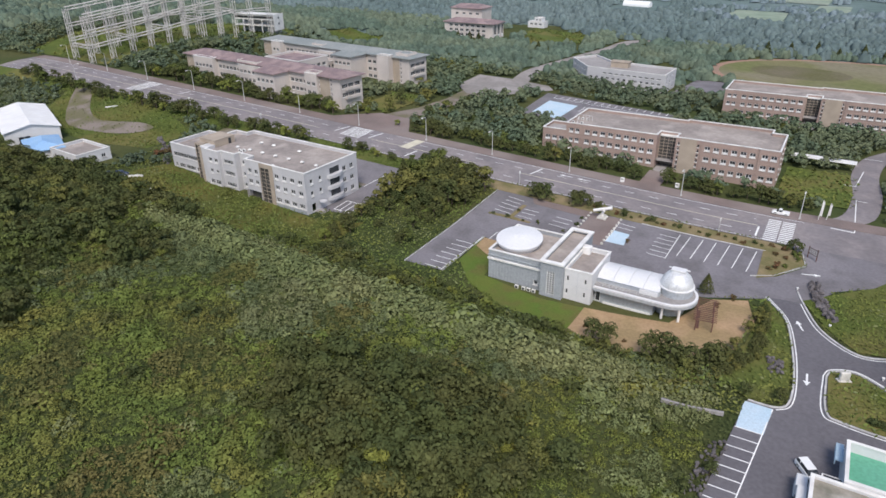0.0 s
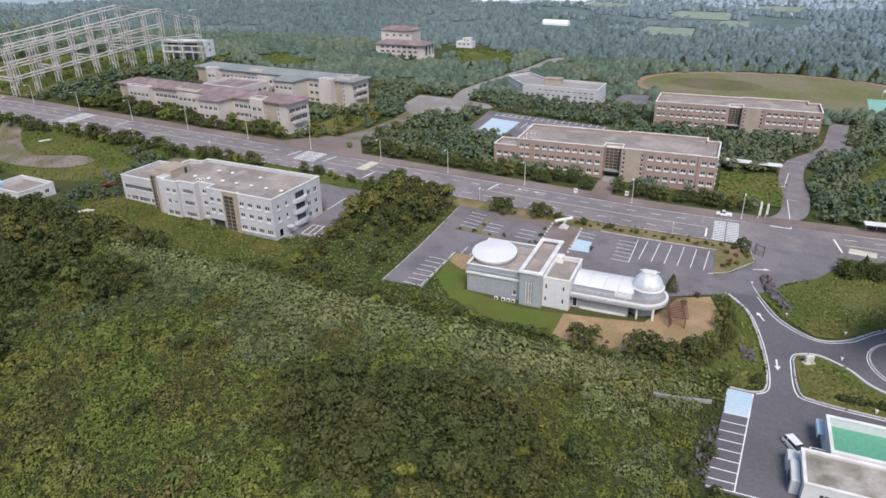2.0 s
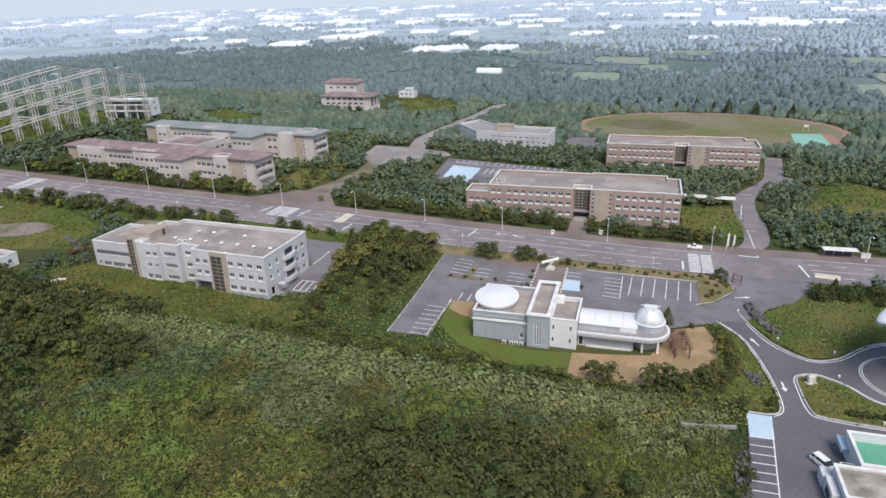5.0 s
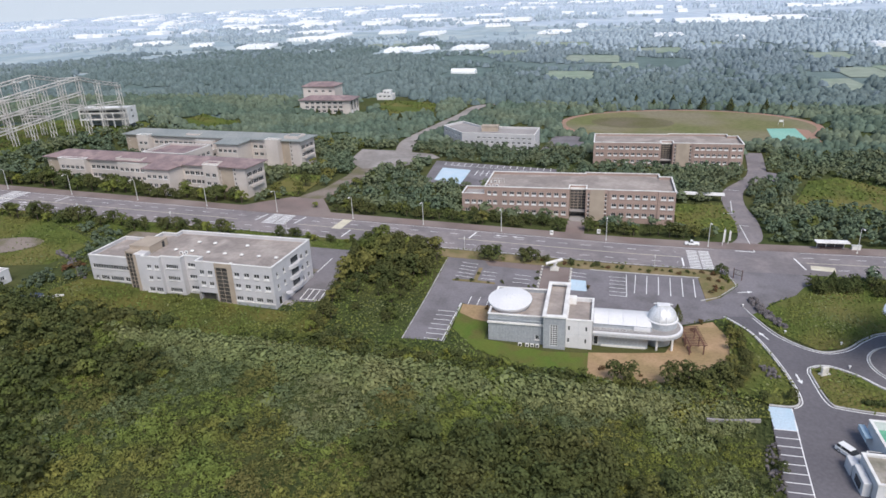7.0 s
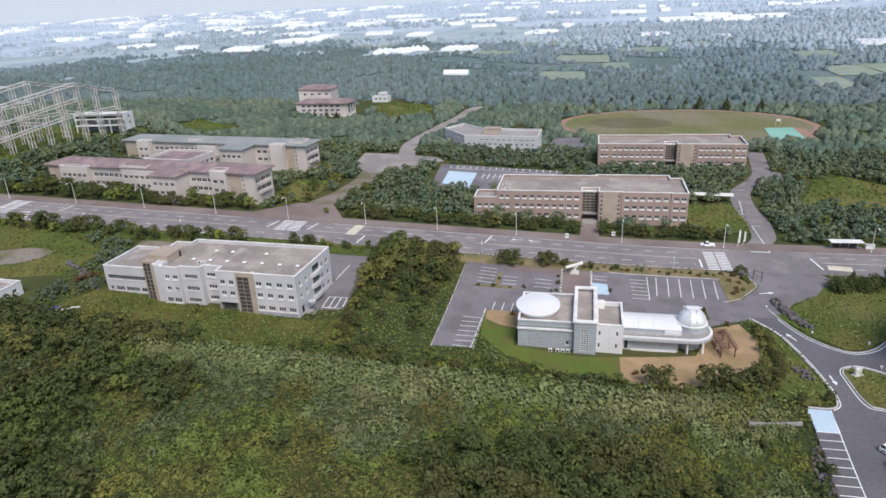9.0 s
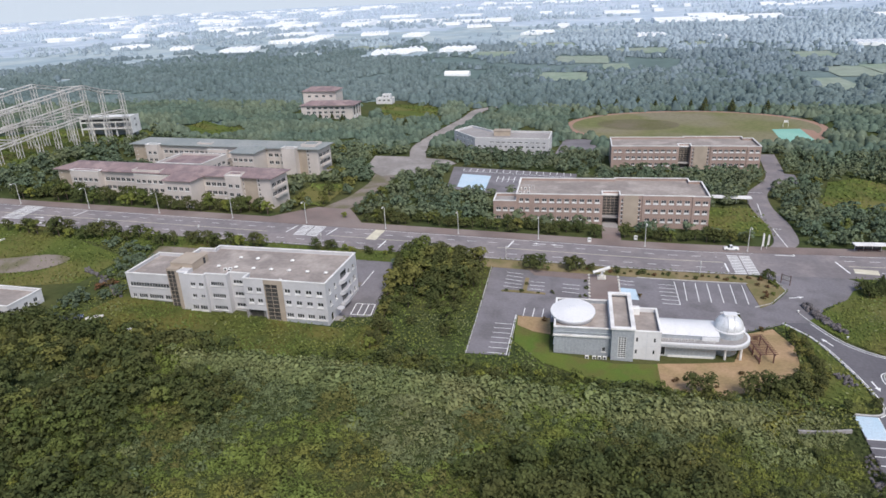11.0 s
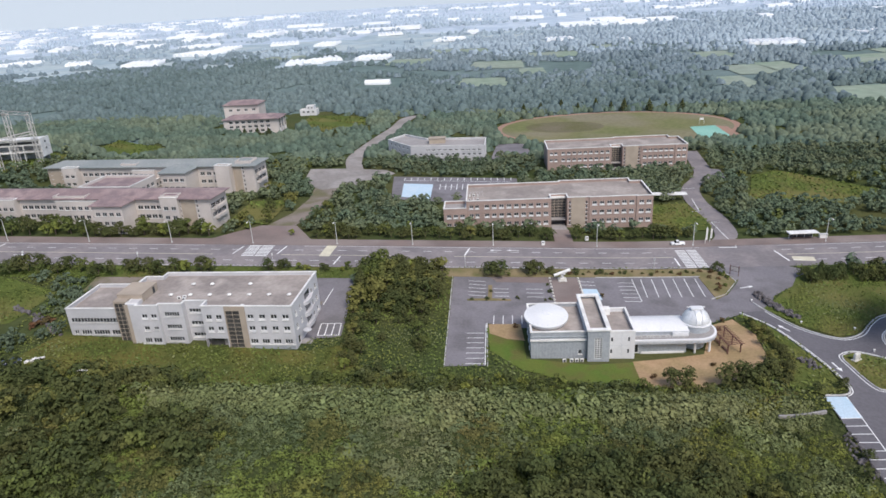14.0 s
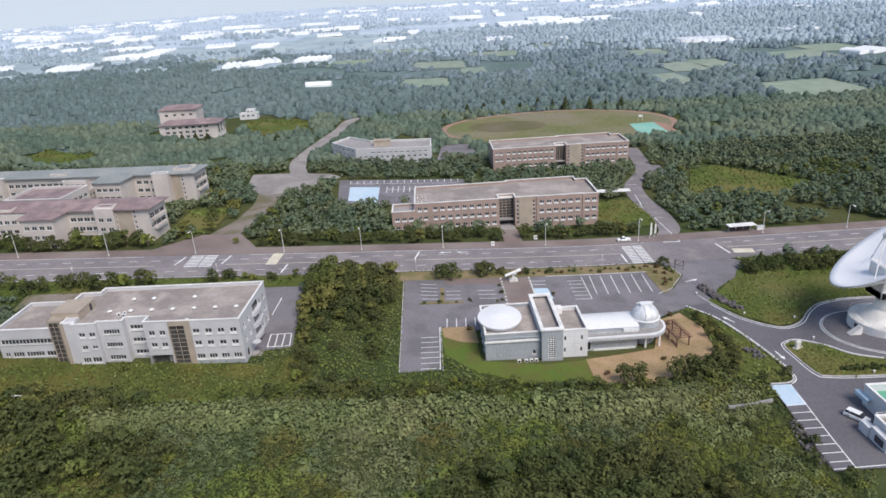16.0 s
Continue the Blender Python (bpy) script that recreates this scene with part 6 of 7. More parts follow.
block(fl, [(-8.5, -6), (8.5, -6), (8.5, 6), (-8.5, 6)], -2, 4.0, WHITEWALL, {0: storey_windows(1, 16, 4, (1.2,), 1.3, 1.6, 2, 1), 1: storey_windows(1, 11, 3, (1.2,), 1.3, 1.5, 2, 1)}, wall_label="white walls", roof_label="grey flat roof")
# low basalt walls beside the drive
def rubble(name, pts, label, rows=2, size=0.7):
    w = thing(name, label, "stone wall", pose(0, 0, 0))
    protos = []
    for k in range(5):
        bm = bmesh.new()
        bmesh.ops.create_icosphere(bm, subdivisions=1, radius=0.5)
        for v in bm.verts:
            v.co *= 1 + 0.45 * noise.noise(v.co * 2.3 + Vector((k * 3.1, 0, 0)))
            v.co.z *= 0.8
        me = bpy.data.meshes.new("stone")
        bm.to_mesh(me), bm.free()
        me.materials.append(ROCK)
        protos.append(me)
    for (ax, ay), (bx, by) in zip(pts, pts[1:]):
        n_ = max(1, int(math.hypot(bx - ax, by - ay) / (size * 0.8)))
        for i in range(n_):
            for r in range(rows):
                t = (i + random.random() * 0.6) / n_
                x, y = ax + (bx - ax) * t + random.uniform(-1.2, 1.2), ay + (by - ay) * t + random.uniform(-0.7, 0.7)
                s = size * random.uniform(0.8, 1.7)
                part("stone", random.choice(protos), None, w, "", pose(x, y, ground_z(x, y) + 0.2 + r * size * 0.22, random.uniform(0, 90), random.uniform(0, 90), random.uniform(0, 360)) @ Matrix.Diagonal((s, s, s, 1)))


rubble("rubble_wall", [(45.2, 17.0), (46.5, 10), (49.6, 0.8)], "dark basalt rubble bank beside the drive", 4, 0.9)
rubble("rubble_heap", [(-176, 11), (-166.7, 5.6), (-153, -4.6)], "dark basalt stones in the scrub beside the white building", 2, 0.9)
rubble("rubble_bank", [(40.5, -22), (41.8, -27.5)], "dark basalt stones in the grass strip", 3, 0.8)
rubble("rubble_edge", [(36.2, -52), (35.2, -58), (34.6, -66)], "dark basalt rubble beside the yard stalls", 2, 0.5)
ms = thing("marker_stone", "pale upright stone on the grass island", "stone", on(52.3, -23.6, 0.2, 30))
bm = boxes((-0.9, 0.9, -0.35, 0.35, 0, 1.9), bevel=0.15)
part("stone", bm, PALESTONE, ms)
part("base", boxes((-1.2, 1.2, -0.6, 0.6, -0.1, 0.25), bevel=0.05), PALESTONE, ms)
for x, y in ((66, -35.6), (62, -37.2), (60.5, -6.9), (49.3, -2.4), (42.0, 12.2), (58.5, -19.5)):
    o = thing("ground_light", "small white bollard light in the grass", "light", on(x, y, 0.2), "small bollard lights")
    bm = bmesh.new()
    tube(bm, (0, 0, 0), (0, 0, 0.5), 0.16, n=10)
    part("post", bm, COPING, o)
    part("cap", boxes((-0.25, 0.25, -0.25, 0.25, 0.5, 0.62), bevel=0.03), COPING, o)
# pale slabs and pipes left in the grass
for x, y, a, l_ in ((-133.8, -24.4, -8, 6.5), (-151.4, -19.2, 30, 3.2), (-150.2, -18.0, 20, 3.0), (-222, 24, 60, 5)):
    o = thing("concrete_beam", "pale concrete beam lying in the grass", "beam", on(x, y, 0.1, a), "beams in the grass")
    part("beam", boxes((-l_ / 2, l_ / 2, -0.25, 0.25, 0, 0.5), bevel=0.04), COPING, o)
    part("stub", boxes((-l_ / 2 + 0.4, -l_ / 2 + 0.9, 0.26, 0.9, 0, 0.4), bevel=0.04), COPING, o)


# ---- vegetation ----
rng = np.random.default_rng(7)


def leaf_mesh(name, centre, normal, size, material, stretch=1.0):
    """Many small leaf blades in one mesh: a pointed quad for each centre, facing its normal."""
    n = len(centre)
    nor = normal / np.maximum(np.linalg.norm(normal, axis=1, keepdims=True), 1e-6)
    ref = rng.normal(size=(n, 3))
    u = np.cross(nor, ref)
    u /= np.maximum(np.linalg.norm(u, axis=1, keepdims=True), 1e-6)
    v = np.cross(nor, u)
    s = np.asarray(size).reshape(-1, 1) * np.ones((n, 1))
    droop = nor * s * 0.18
    quad = np.stack([centre - u * s * stretch - droop, centre - v * s * 0.62, centre + u * s * stretch - droop, centre + v * s * 0.62], 1)
    me = bpy.data.meshes.new(name)
    me.vertices.add(4 * n)
    me.vertices.foreach_set("co", quad.reshape(-1).astype(np.float32))
    me.loops.add(4 * n)
    me.loops.foreach_set("vertex_index", np.arange(4 * n, dtype=np.int32))
    me.polygons.add(n)
    me.polygons.foreach_set("loop_start", np.arange(0, 4 * n, 4, dtype=np.int32))
    me.update(calc_edges=True)
    me.materials.append(material)
    return me


def crown(radius, height, base, clumps, leaves, size, spread_=0.42, flat=0.6):
    """Centres, normals and sizes of the leaves of an uneven crown of several clumps."""
    c, nn, ss = [], [], []
    for k in range(clumps):
        a, h = rng.uniform(0, math.tau), rng.uniform(0, 1) ** 0.8
        r = radius * math.sqrt(max(0.04, 1 - (h * 1.02 - 0.25) ** 2 * 1.25)) * rng.uniform(0.25, 0.92)
        p = np.array([r * math.cos(a), r * math.sin(a), base + height * h * 0.86])
        rad = radius * spread_ * rng.uniform(0.65, 1.2)
        d = rng.normal(size=(leaves, 3))
        d /= np.linalg.norm(d, axis=1, keepdims=True)
        d[:, 2] = np.abs(d[:, 2]) * 1.0 - 0.25
        c.append(p + d * rad * np.array([1, 1, flat]) * rng.uniform(0.8, 1.06, (leaves, 1)))
        nn.append(d + np.array([0, 0, 0.5]) + rng.normal(size=(leaves, 3)) * 0.24)
        ss.append(size * rng.uniform(0.6, 1.3, leaves))
    return np.concatenate(c), np.concatenate(nn), np.concatenate(ss)


def conifer(radius, height, base, tiers, leaves, size):
    c, nn, ss = [], [], []
    for k in range(tiers):
        h = k / (tiers - 1)
        r = radius * (1 - h) ** 0.85 + 0.15
        a = rng.uniform(0, math.tau, leaves)
        q = r * rng.uniform(0.35, 1.0, leaves) ** 0.6
        p = np.stack([q * np.cos(a), q * np.sin(a), base + height * h - 0.25 * q + rng.normal(size=leaves) * 0.2], 1)
        c.append(p)
        nn.append(np.stack([np.cos(a) * 0.5, np.sin(a) * 0.5, np.ones(leaves)], 1) + rng.normal(size=(leaves, 3)) * 0.35)
        ss.append(size * rng.uniform(0.6, 1.2, leaves))
    return np.concatenate(c), np.concatenate(nn), np.concatenate(ss)


def inside(poly, x, y):
    p = np.asarray(poly)
    hit = np.zeros(len(x), bool)
    for (ax, ay), (bx, by) in zip(p, np.roll(p, -1, 0)):
        if ay != by:
            hit ^= ((ay > y) != (by > y)) & (x < (bx - ax) * (y - ay) / (by - ay) + ax)
    return hit


FOOT = [[(a - 6, b - 50), (a + w, b - 50), (a + w, b + 45), (a - 6, b + 45)] for a, b, w in ((-154, 525, 40), (-212, 775, 58), (-300, 735, 80), (-572, 830, 70), (-580, 985, 100), (312, 770, 86), (414, 540, 50), (70, 1000, 56))]
FOOT += [[(-162, -30), (-147, -28), (-147, -16), (-160, -16)], [(-138, -29), (-129, -30), (-129, -22), (-138, -22)], [(-166, -6), (-158, -6), (-157, 4), (-166, 4)],
         [(-151, -8), (-81, -14), (-80, 12), (-150, 16)], [(-51, 75), (31, 75), (31, 104), (-51, 104)], [(-4, 162), (69, 162), (69, 190), (-4, 190)],
        [(-92, 214), (-74, 191), (-31, 187), (-30, 212), (-79, 230)], [(-248, 78), (-182, 68), (-162, 60), (-134, 66), (-131, 88), (-246, 102)], [(-246, 126), (-180, 112), (-162, 110), (-134, 114), (-131, 142), (-246, 156)],
        [(-208, 92), (-178, 90), (-176, 132), (-206, 134)], [(-224, 284), (-166, 284), (-166, 323), (-224, 323)], [(-184, 325), (-152, 325), (-152, 362), (-184, 362)],
        [(-258, -28), (-168, -28), (-168, 14), (-246, 16)], [(-24, -22), (26, -22), (26, 2), (-24, 2)]]


def free_of(x, y, margin=0.0):
    ok = np.ones(len(x), bool)
    for poly in CLEAR + FOOT:
        ok &= ~inside(poly, x, y)
        if margin:
            for dx, dy in ((margin, 0), (-margin, 0), (0, margin), (0, -margin)):
                ok &= ~inside(poly, x + dx, y + dy)
    return ok


def in_wedge(x, y, west=-69):
    """The stretch of land that lies before the hill from which one looks."""
    a = np.degrees(np.arctan2(x - 40, y + 143))
    b = np.degrees(np.arctan2(x + 32, y + 160))
    return (a > west) & (b < 39)


gz = np.vectorize(ground_z)


def scatter(templates, x, y, scale, sink=0.0):
    """Leaves of many plants: each place takes one template, turned and scaled."""
    c, nn, ss = [], [], []
    z = gz(x, y)
    pick = rng.integers(0, len(templates), len(x))
    ang = rng.uniform(0, math.tau, len(x))
    for k, (tc, tn, ts) in enumerate(templates):
        idx = np.nonzero(pick == k)[0]
        if not len(idx):
            continue
        ca, sa, sc = np.cos(ang[idx]), np.sin(ang[idx]), scale[idx]

        def turn(v):
            return np.stack([v[None, :, 0] * ca[:, None] - v[None, :, 1] * sa[:, None], v[None, :, 0] * sa[:, None] + v[None, :, 1] * ca[:, None],
                             np.broadcast_to(v[None, :, 2], (len(idx), len(v)))], 2)
        p = turn(tc) * sc[:, None, None]
        p[:, :, 0] += x[idx][:, None]
        p[:, :, 1] += y[idx][:, None]
        p[:, :, 2] += (z[idx] - sink)[:, None]
        c.append(p.reshape(-1, 3)), nn.append(turn(tn).reshape(-1, 3)), ss.append((ts[None] * sc[:, None]).reshape(-1))
    return np.concatenate(c), np.concatenate(nn), np.concatenate(ss)


def stuff(name, data, material, label, category, stretch=1.0):
    return tagged(new(name, leaf_mesh(name, *data, material, stretch)), label, category, "", "stuff")


def noise2(x, y, s, seed=0.0):
    return np.array([noise.noise((a * s, b * s, seed)) for a, b in zip(x, y)])


def jitter_grid(x0, x1, y0, y1, step):
    gx_, gy_ = np.meshgrid(np.arange(x0, x1, step), np.arange(y0, y1, step))
    x, y = gx_.ravel(), gy_.ravel()
    return x + rng.uniform(-0.55, 0.55, len(x)) * step, y + rng.uniform(-0.55, 0.55, len(y)) * step


# the field on the near slope: a low carpet under rounded hummocks of vines, herbs and reeds
x, y = jitter_grid(-215, 62, -118, -20, 0.58)
ok = in_wedge(x, y, -82) & ((y < -22 - 6 * np.sin((x + 60) / 30)) | (y < -40))
x, y = x[ok], y[ok]
ok = free_of(x, y)
x, y = x[ok], y[ok]
lean = rng.normal(size=(len(x), 3)) * 0.35 + np.array([0, 0, 1])
# dark leaf colour here paints the shade in the gaps between hummocks
stuff("field_carpet", (np.stack([x, y, gz(x, y) + rng.uniform(0.05, 0.45, len(x))], 1), lean, rng.uniform(0.2, 0.38, len(x))), LEAF_B, "creeping herbs on the slope, darkened as shade between hummocks", "herbs")


def hummock(leaves, size, flat, shag=0.3):
    """Leaves of one low dome of growth, denser on top, ragged at its skirt."""
    d = rng.normal(size=(leaves, 3))
    d[:, 2] = np.abs(d[:, 2]) * 0.9
    d /= np.linalg.norm(d, axis=1, keepdims=True)
    lobe = 1 + 0.22 * np.sin(3 * np.arctan2(d[:, 1], d[:, 0]) + rng.uniform(0, 6)) * (1 - d[:, 2])
    c = d * np.array([1, 1, flat]) * (rng.uniform(0.78, 1.06, leaves) * lobe)[:, None]
    return c, d * np.array([1, 1, 1.3]) + np.array([0, 0, 0.25]) + rng.normal(size=(leaves, 3)) * shag, size * rng.uniform(0.6, 1.3, leaves)


vine_t = [hummock(50, 0.21, 0.66) for _ in range(8)]
reed_t = [hummock(56, 0.19, 0.85, 0.4) for _ in range(8)]
x, y = jitter_grid(-212, 62, -117, -22, 1.16)
ok = in_wedge(x, y, -82) & ((y < -24 - 6 * np.sin((x + 60) / 30)) | (y < -40))
x, y = x[ok], y[ok]
ok = free_of(x, y, 0.5) & ~((x > 33.5) & (y > -69)) & (np.hypot((x + 10) / 25, (y + 77) / 15.5) > 0.8) & (((x + 84) / 16 + (y + 70) / 60 > -1.0) | (rng.uniform(0, 1, len(x)) < 0.55))
x, y = x[ok], y[ok]
wide, fine = noise2(x, y, 0.032, 5.0), noise2(x, y, 0.1, 2.0)
swell = np.abs(noise2(x + 0.6 * y, y, 0.16, 9.0))
ridge_ = np.exp(-((y + 45.5 + 0.03 * np.maximum(0, -60 - x)) / 5.5) ** 2) * np.clip((x + 125) / 25, 0, 1)
foot = np.exp(-((x - 26) / 12) ** 2 - ((y + 66) / 9) ** 2)
sunny = np.clip((x - 4) / 14, 0, 1) * np.clip((-46 - y) / 4, 0, 1)
chance = rng.normal(size=len(x)) * 0.13
reed = ridge_ * 0.75 + foot * 0.45 + 0.6 * fine + 0.3 * wide + chance > 0.36
olive = ~reed & (noise2(x, y, 0.07, 33.0) + 1.2 * chance > 0.27)
sage = ~reed & ~olive & (wide + 0.3 * fine + 0.012 * (y + 66) + chance > 0.05)
sage &= sunny + chance < 0.4
meadow = ~reed & (sunny + chance > 0.35)
olive &= ~meadow
vine = ~reed & ~olive & ~sage & ~meadow
bright = np.where(meadow, 0.75, 1.0)
size_ = bright * (0.5 + 0.85 * rng.uniform(0, 1, len(x)) ** 2.2) * (0.72 + 1.5 * swell) * (1 + 0.9 * ridge_ * np.clip((26 - x) / 12, 0, 1))
for name, m, tmpl, mt, lab, cat in (("field_vines", vine, vine_t, LEAF_V, "bright green creeping vines on the slope", "vines"), ("field_herbs", sage, vine_t, LEAF_S, "dull green herbs on the slope", "herbs"),
                                    ("field_meadow", meadow, reed_t, LEAF_C, "bright yellow-green grass on the slope", "grass"), ("field_olive_herbs", olive, vine_t, LEAF_O, "olive-brown herbs on the slope", "herbs"), ("field_reeds", reed, reed_t, LEAF_D, "pale green reeds and tall grass on the slope", "reeds")):
    stuff(name, scatter(tmpl, x[m], y[m], size_[m] * (1.12 if mt is LEAF_D else 1.0), -0.12), mt, lab, cat)

# bushes on the slope
bush_k = [crown(1.0, 1.3, 0.15, 13, 58, 0.082, 0.42, 0.85) for _ in range(6)]
bush_e = [crown(1.0, 1.35, 0.1, 9, 17, 0.155, 0.42, 0.8) for _ in range(7)]
bush_w = [crown(1.0, 1.35, 0.1, 9, 38, 0.105, 0.44, 0.8) for _ in range(7)]


def bushes(name, x, y, scale, material, label):
    ok = in_wedge(x, y, -80) & free_of(x, y)
    if ok.sum():
        stuff(name, scatter(bush_k if "knoll" in name else bush_w if "west" in name else bush_e, x[ok], y[ok], scale[ok], 0.15), material, label, "bushes")


x, y = jitter_grid(-215, 40, -112, -20, 2.1)
d_knoll = np.hypot((x + 10) / 25, (y + 77) / 15.5) + 0.3 * noise2(x, y, 0.12, 1.0)
d_west = (x + 84) / 16 + (y + 70) / 60 + 1.1 * noise2(x, y, 0.06, 8.0) + 1.3 * np.maximum(0, noise2(x, y, 0.05, 18.0) + 0.1) * 2
band = np.abs(y + 30 + 4 * np.sin((x + 60) / 26) + 0.02 * (x + 40)) / 6.5 + 0.6 * noise2(x, y, 0.1, 3.0)
east = np.hypot((x - 22) / 17, (y + 36) / 4.5)
pick = rng.uniform(0, 1, len(x))
knoll = d_knoll < 1.0
west = (d_west < -0.1) & ~knoll & (y < -24) & (pick + 0.9 * noise2(x, y, 0.09, 71.0) < np.where(y < -62, 0.5, 0.38))
edge = (band < 0.75) & ~knoll & ~west & ~((x > 12) & (y < -40))
lone = ~knoll & ~west & ~edge & (pick < 0.03)
sc = 0.9 + 2.1 * rng.uniform(0, 1, len(x)) ** 1.5
knoll_keep = rng.uniform(0, 1, len(x)) < 0.5
dark = rng.uniform(0, 1, len(x))
taper = np.clip(1.25 - 0.75 * d_knoll, 0.35, 1.2)
m = knoll & knoll_keep & (dark < 0.78)
bushes("knoll_bushes_dark", x[m], y[m], np.minimum(1.0 + sc * (0.6 + 1.1 * taper), 4.6)[m], LEAF_B, "dark green bushes crowding a low knoll")
m = knoll & knoll_keep & (dark >= 0.78) & (dark < 0.93)
bushes("knoll_bushes", x[m], y[m], (sc * (0.6 + 0.8 * taper))[m], LEAF_A, "mid-green bushes crowding a low knoll")
m = knoll & (dark >= 0.95)
bushes("knoll_bushes_yellow", x[m], y[m], (sc * (0.5 + 0.6 * taper))[m], LEAF_C, "yellow-green bushes on a low knoll")
m = west & (dark < 0.62)
bushes("west_bushes_dark", x[m], y[m], (0.6 + sc * 1.35)[m], LEAF_B, "dark green thicket on the western slope")
m = west & (dark >= 0.92)
bushes("west_bushes_yellow", x[m], y[m], (sc * 0.9)[m], LEAF_C, "yellow-green bushes on the western slope")
m = west & (dark >= 0.62) & (dark < 0.92)
bushes("west_bushes", x[m], y[m], (0.5 + sc * 1.15)[m], LEAF_A, "mid-green thicket on the western slope")
m = edge & (dark < 0.5)
bushes("edge_bushes_dark", x[m], y[m], (sc * 0.9)[m], LEAF_B, "dark green scrub along the foot of the slope")
m = edge & (dark >= 0.5) & (dark < 0.9)
bushes("edge_bushes", x[m], y[m], (sc * 0.8)[m], LEAF_A, "mid-green scrub along the foot of the slope")
m = edge & (dark >= 0.9)
bushes("edge_bushes_yellow", x[m], y[m], (sc * 0.7)[m], LEAF_C, "yellow-green scrub along the foot of the slope")
m = lone
bushes("lone_bushes", x[m], y[m], (sc * 0.75)[m], LEAF_B, "single dark bushes standing in the field")

bushes("field_bushes", np.array([-59.5, -69.6, -52.0]), np.array([-73.5, -83.6, -92.0]), np.array([2.6, 2.0, 1.7]), LEAF_B, "single rounded bushes in the field")

# single trees: trunk with limbs and an uneven crown
def tree_model(label, kind_="broad", material=LEAF_B, height=5.0, radius=2.2):
    t = thing("tree", label, "tree", pose(0, 0, -500), "")
    bm = bmesh.new()
    tube(bm, (0, 0, -0.4), (0.1, 0, height * 0.45), 0.16, 0.1, 7)
    for k in range(4):
        a = k * 1.6 + 0.4
        tube(bm, (0.08, 0, height * (0.28 + 0.04 * k)), (radius * 0.5 * math.cos(a), radius * 0.5 * math.sin(a), height * (0.52 + 0.06 * k)), 0.07, 0.03, 5)
    if kind_ == "cone":
        tube(bm, (0.1, 0, height * 0.4), (0.1, 0, height * 0.95), 0.1, 0.03, 6)
    part("trunk", bm, BARK, t, "brown bark trunk with limbs")
    data = conifer(radius * 1.25, height * 0.78, height * 0.2, 10, 75, 0.32) if kind_ == "cone" else crown(radius, height * 0.72, height * 0.26, 20, 25, 0.3, 0.42, 0.8)
    part("crown", leaf_mesh("crown", *data, material), None, t)
    return t


models = [tree_model("dark green broad-leaved tree with a dense crown", "broad", LEAF_B, 5.4, 2.4), tree_model("dark green pine with a loose pointed crown", "cone", LEAF_B, 6.0, 2.0),
          tree_model("mid-green broad-leaved tree with an uneven crown", "broad", LEAF_A, 5.0, 2.3), tree_model("yellow-green young tree beside the road", "broad", LEAF_C, 3.8, 1.7),
          tree_model("dark green rounded roadside tree", "broad", LEAF_B, 4.2, 2.6)]


def plant(k, x, y, s=1.0, group=""):
    t = copy_thing(models[k], pose(x, y, ground_z(x, y), 0, 0, rng.uniform(0, 360)) @ Matrix.Diagonal((s, s, s * rng.uniform(0.9, 1.15), 1)))
    if group:
        t["group"] = group
    return t


grove = [(-70.5, -24), (-46.5, -20), (-46.2, 27), (-52, 35), (-72.5, 35)]
x, y = jitter_grid(-73, -45, -24, 37, 3.3)
chance = rng.uniform(0, 1, len(x))
ok = inside(grove, x, y) & ((y > 4 + 4 * np.sin(x)) | (chance < 0.2) | ((x < -66.5) & (chance < 0.85))) & (np.hypot(x + 60, y + 13) > 4)
for a, b in zip(x[ok], y[ok]):
    plant(int(rng.choice([0, 2, 3, 4, 1], p=[.3, .3, .12, .18, .1])), a, b, rng.uniform(1.0, 1.65) if b > 10 else rng.uniform(0.5, 0.95), "trees of the grove between the lots")
for a in np.arange(-300, -68, 3.6):
    if not (-122 < a < -106):
        plant(int(rng.choice([0, 0, 2, 4, 4, 0, 3, 2])), a + rng.uniform(-1.5, 1.5), rng.uniform(29.5, 34.5) if a < -105 else rng.uniform(33.6, 35.6), rng.uniform(0.8, 1.35) if a < -105 else rng.uniform(0.5, 0.85), "trees along the south verge")
for a, b, s in ((-31.2, 32.4, 1.25), (-28.6, 31.8, 1.3), (-19.6, 32.6, 1.15), (-17.3, 32.8, 1.2), (-12.5, 33.6, 0.6), (3, 33.6, 0.45), (-5, 33, 0.5), (39.5, 33.5, 0.8)):
    plant(4, a, b, s, "rounded trees on the dry verge")
for a in np.arange(-122, 40, 2.6):
    if not (-10 < a < -1) and not (-136 < a < -97):
        plant(int(rng.choice([0, 0, 4, 4, 4, 2, 2])), a + rng.uniform(-1.4, 1.4), rng.uniform(63.5, 68.5), rng.uniform(0.7, 1.05), "trees along the north pavement")
for a in np.arange(-250, -136, 2.5):
    wall_y = 83.4 - 0.114 * (a + 243) - (9 if -184 < a < -164 else 0)
    plant(int(rng.choice([0, 4, 0, 4, 3, 2, 2])), a + rng.uniform(-1.5, 1.5), rng.uniform(63.0, max(63.4, min(70.0, wall_y - 4))), rng.uniform(1.0, 1.4) * (0.8 if wall_y < 69 else 1.0), "trees before the dormitory")
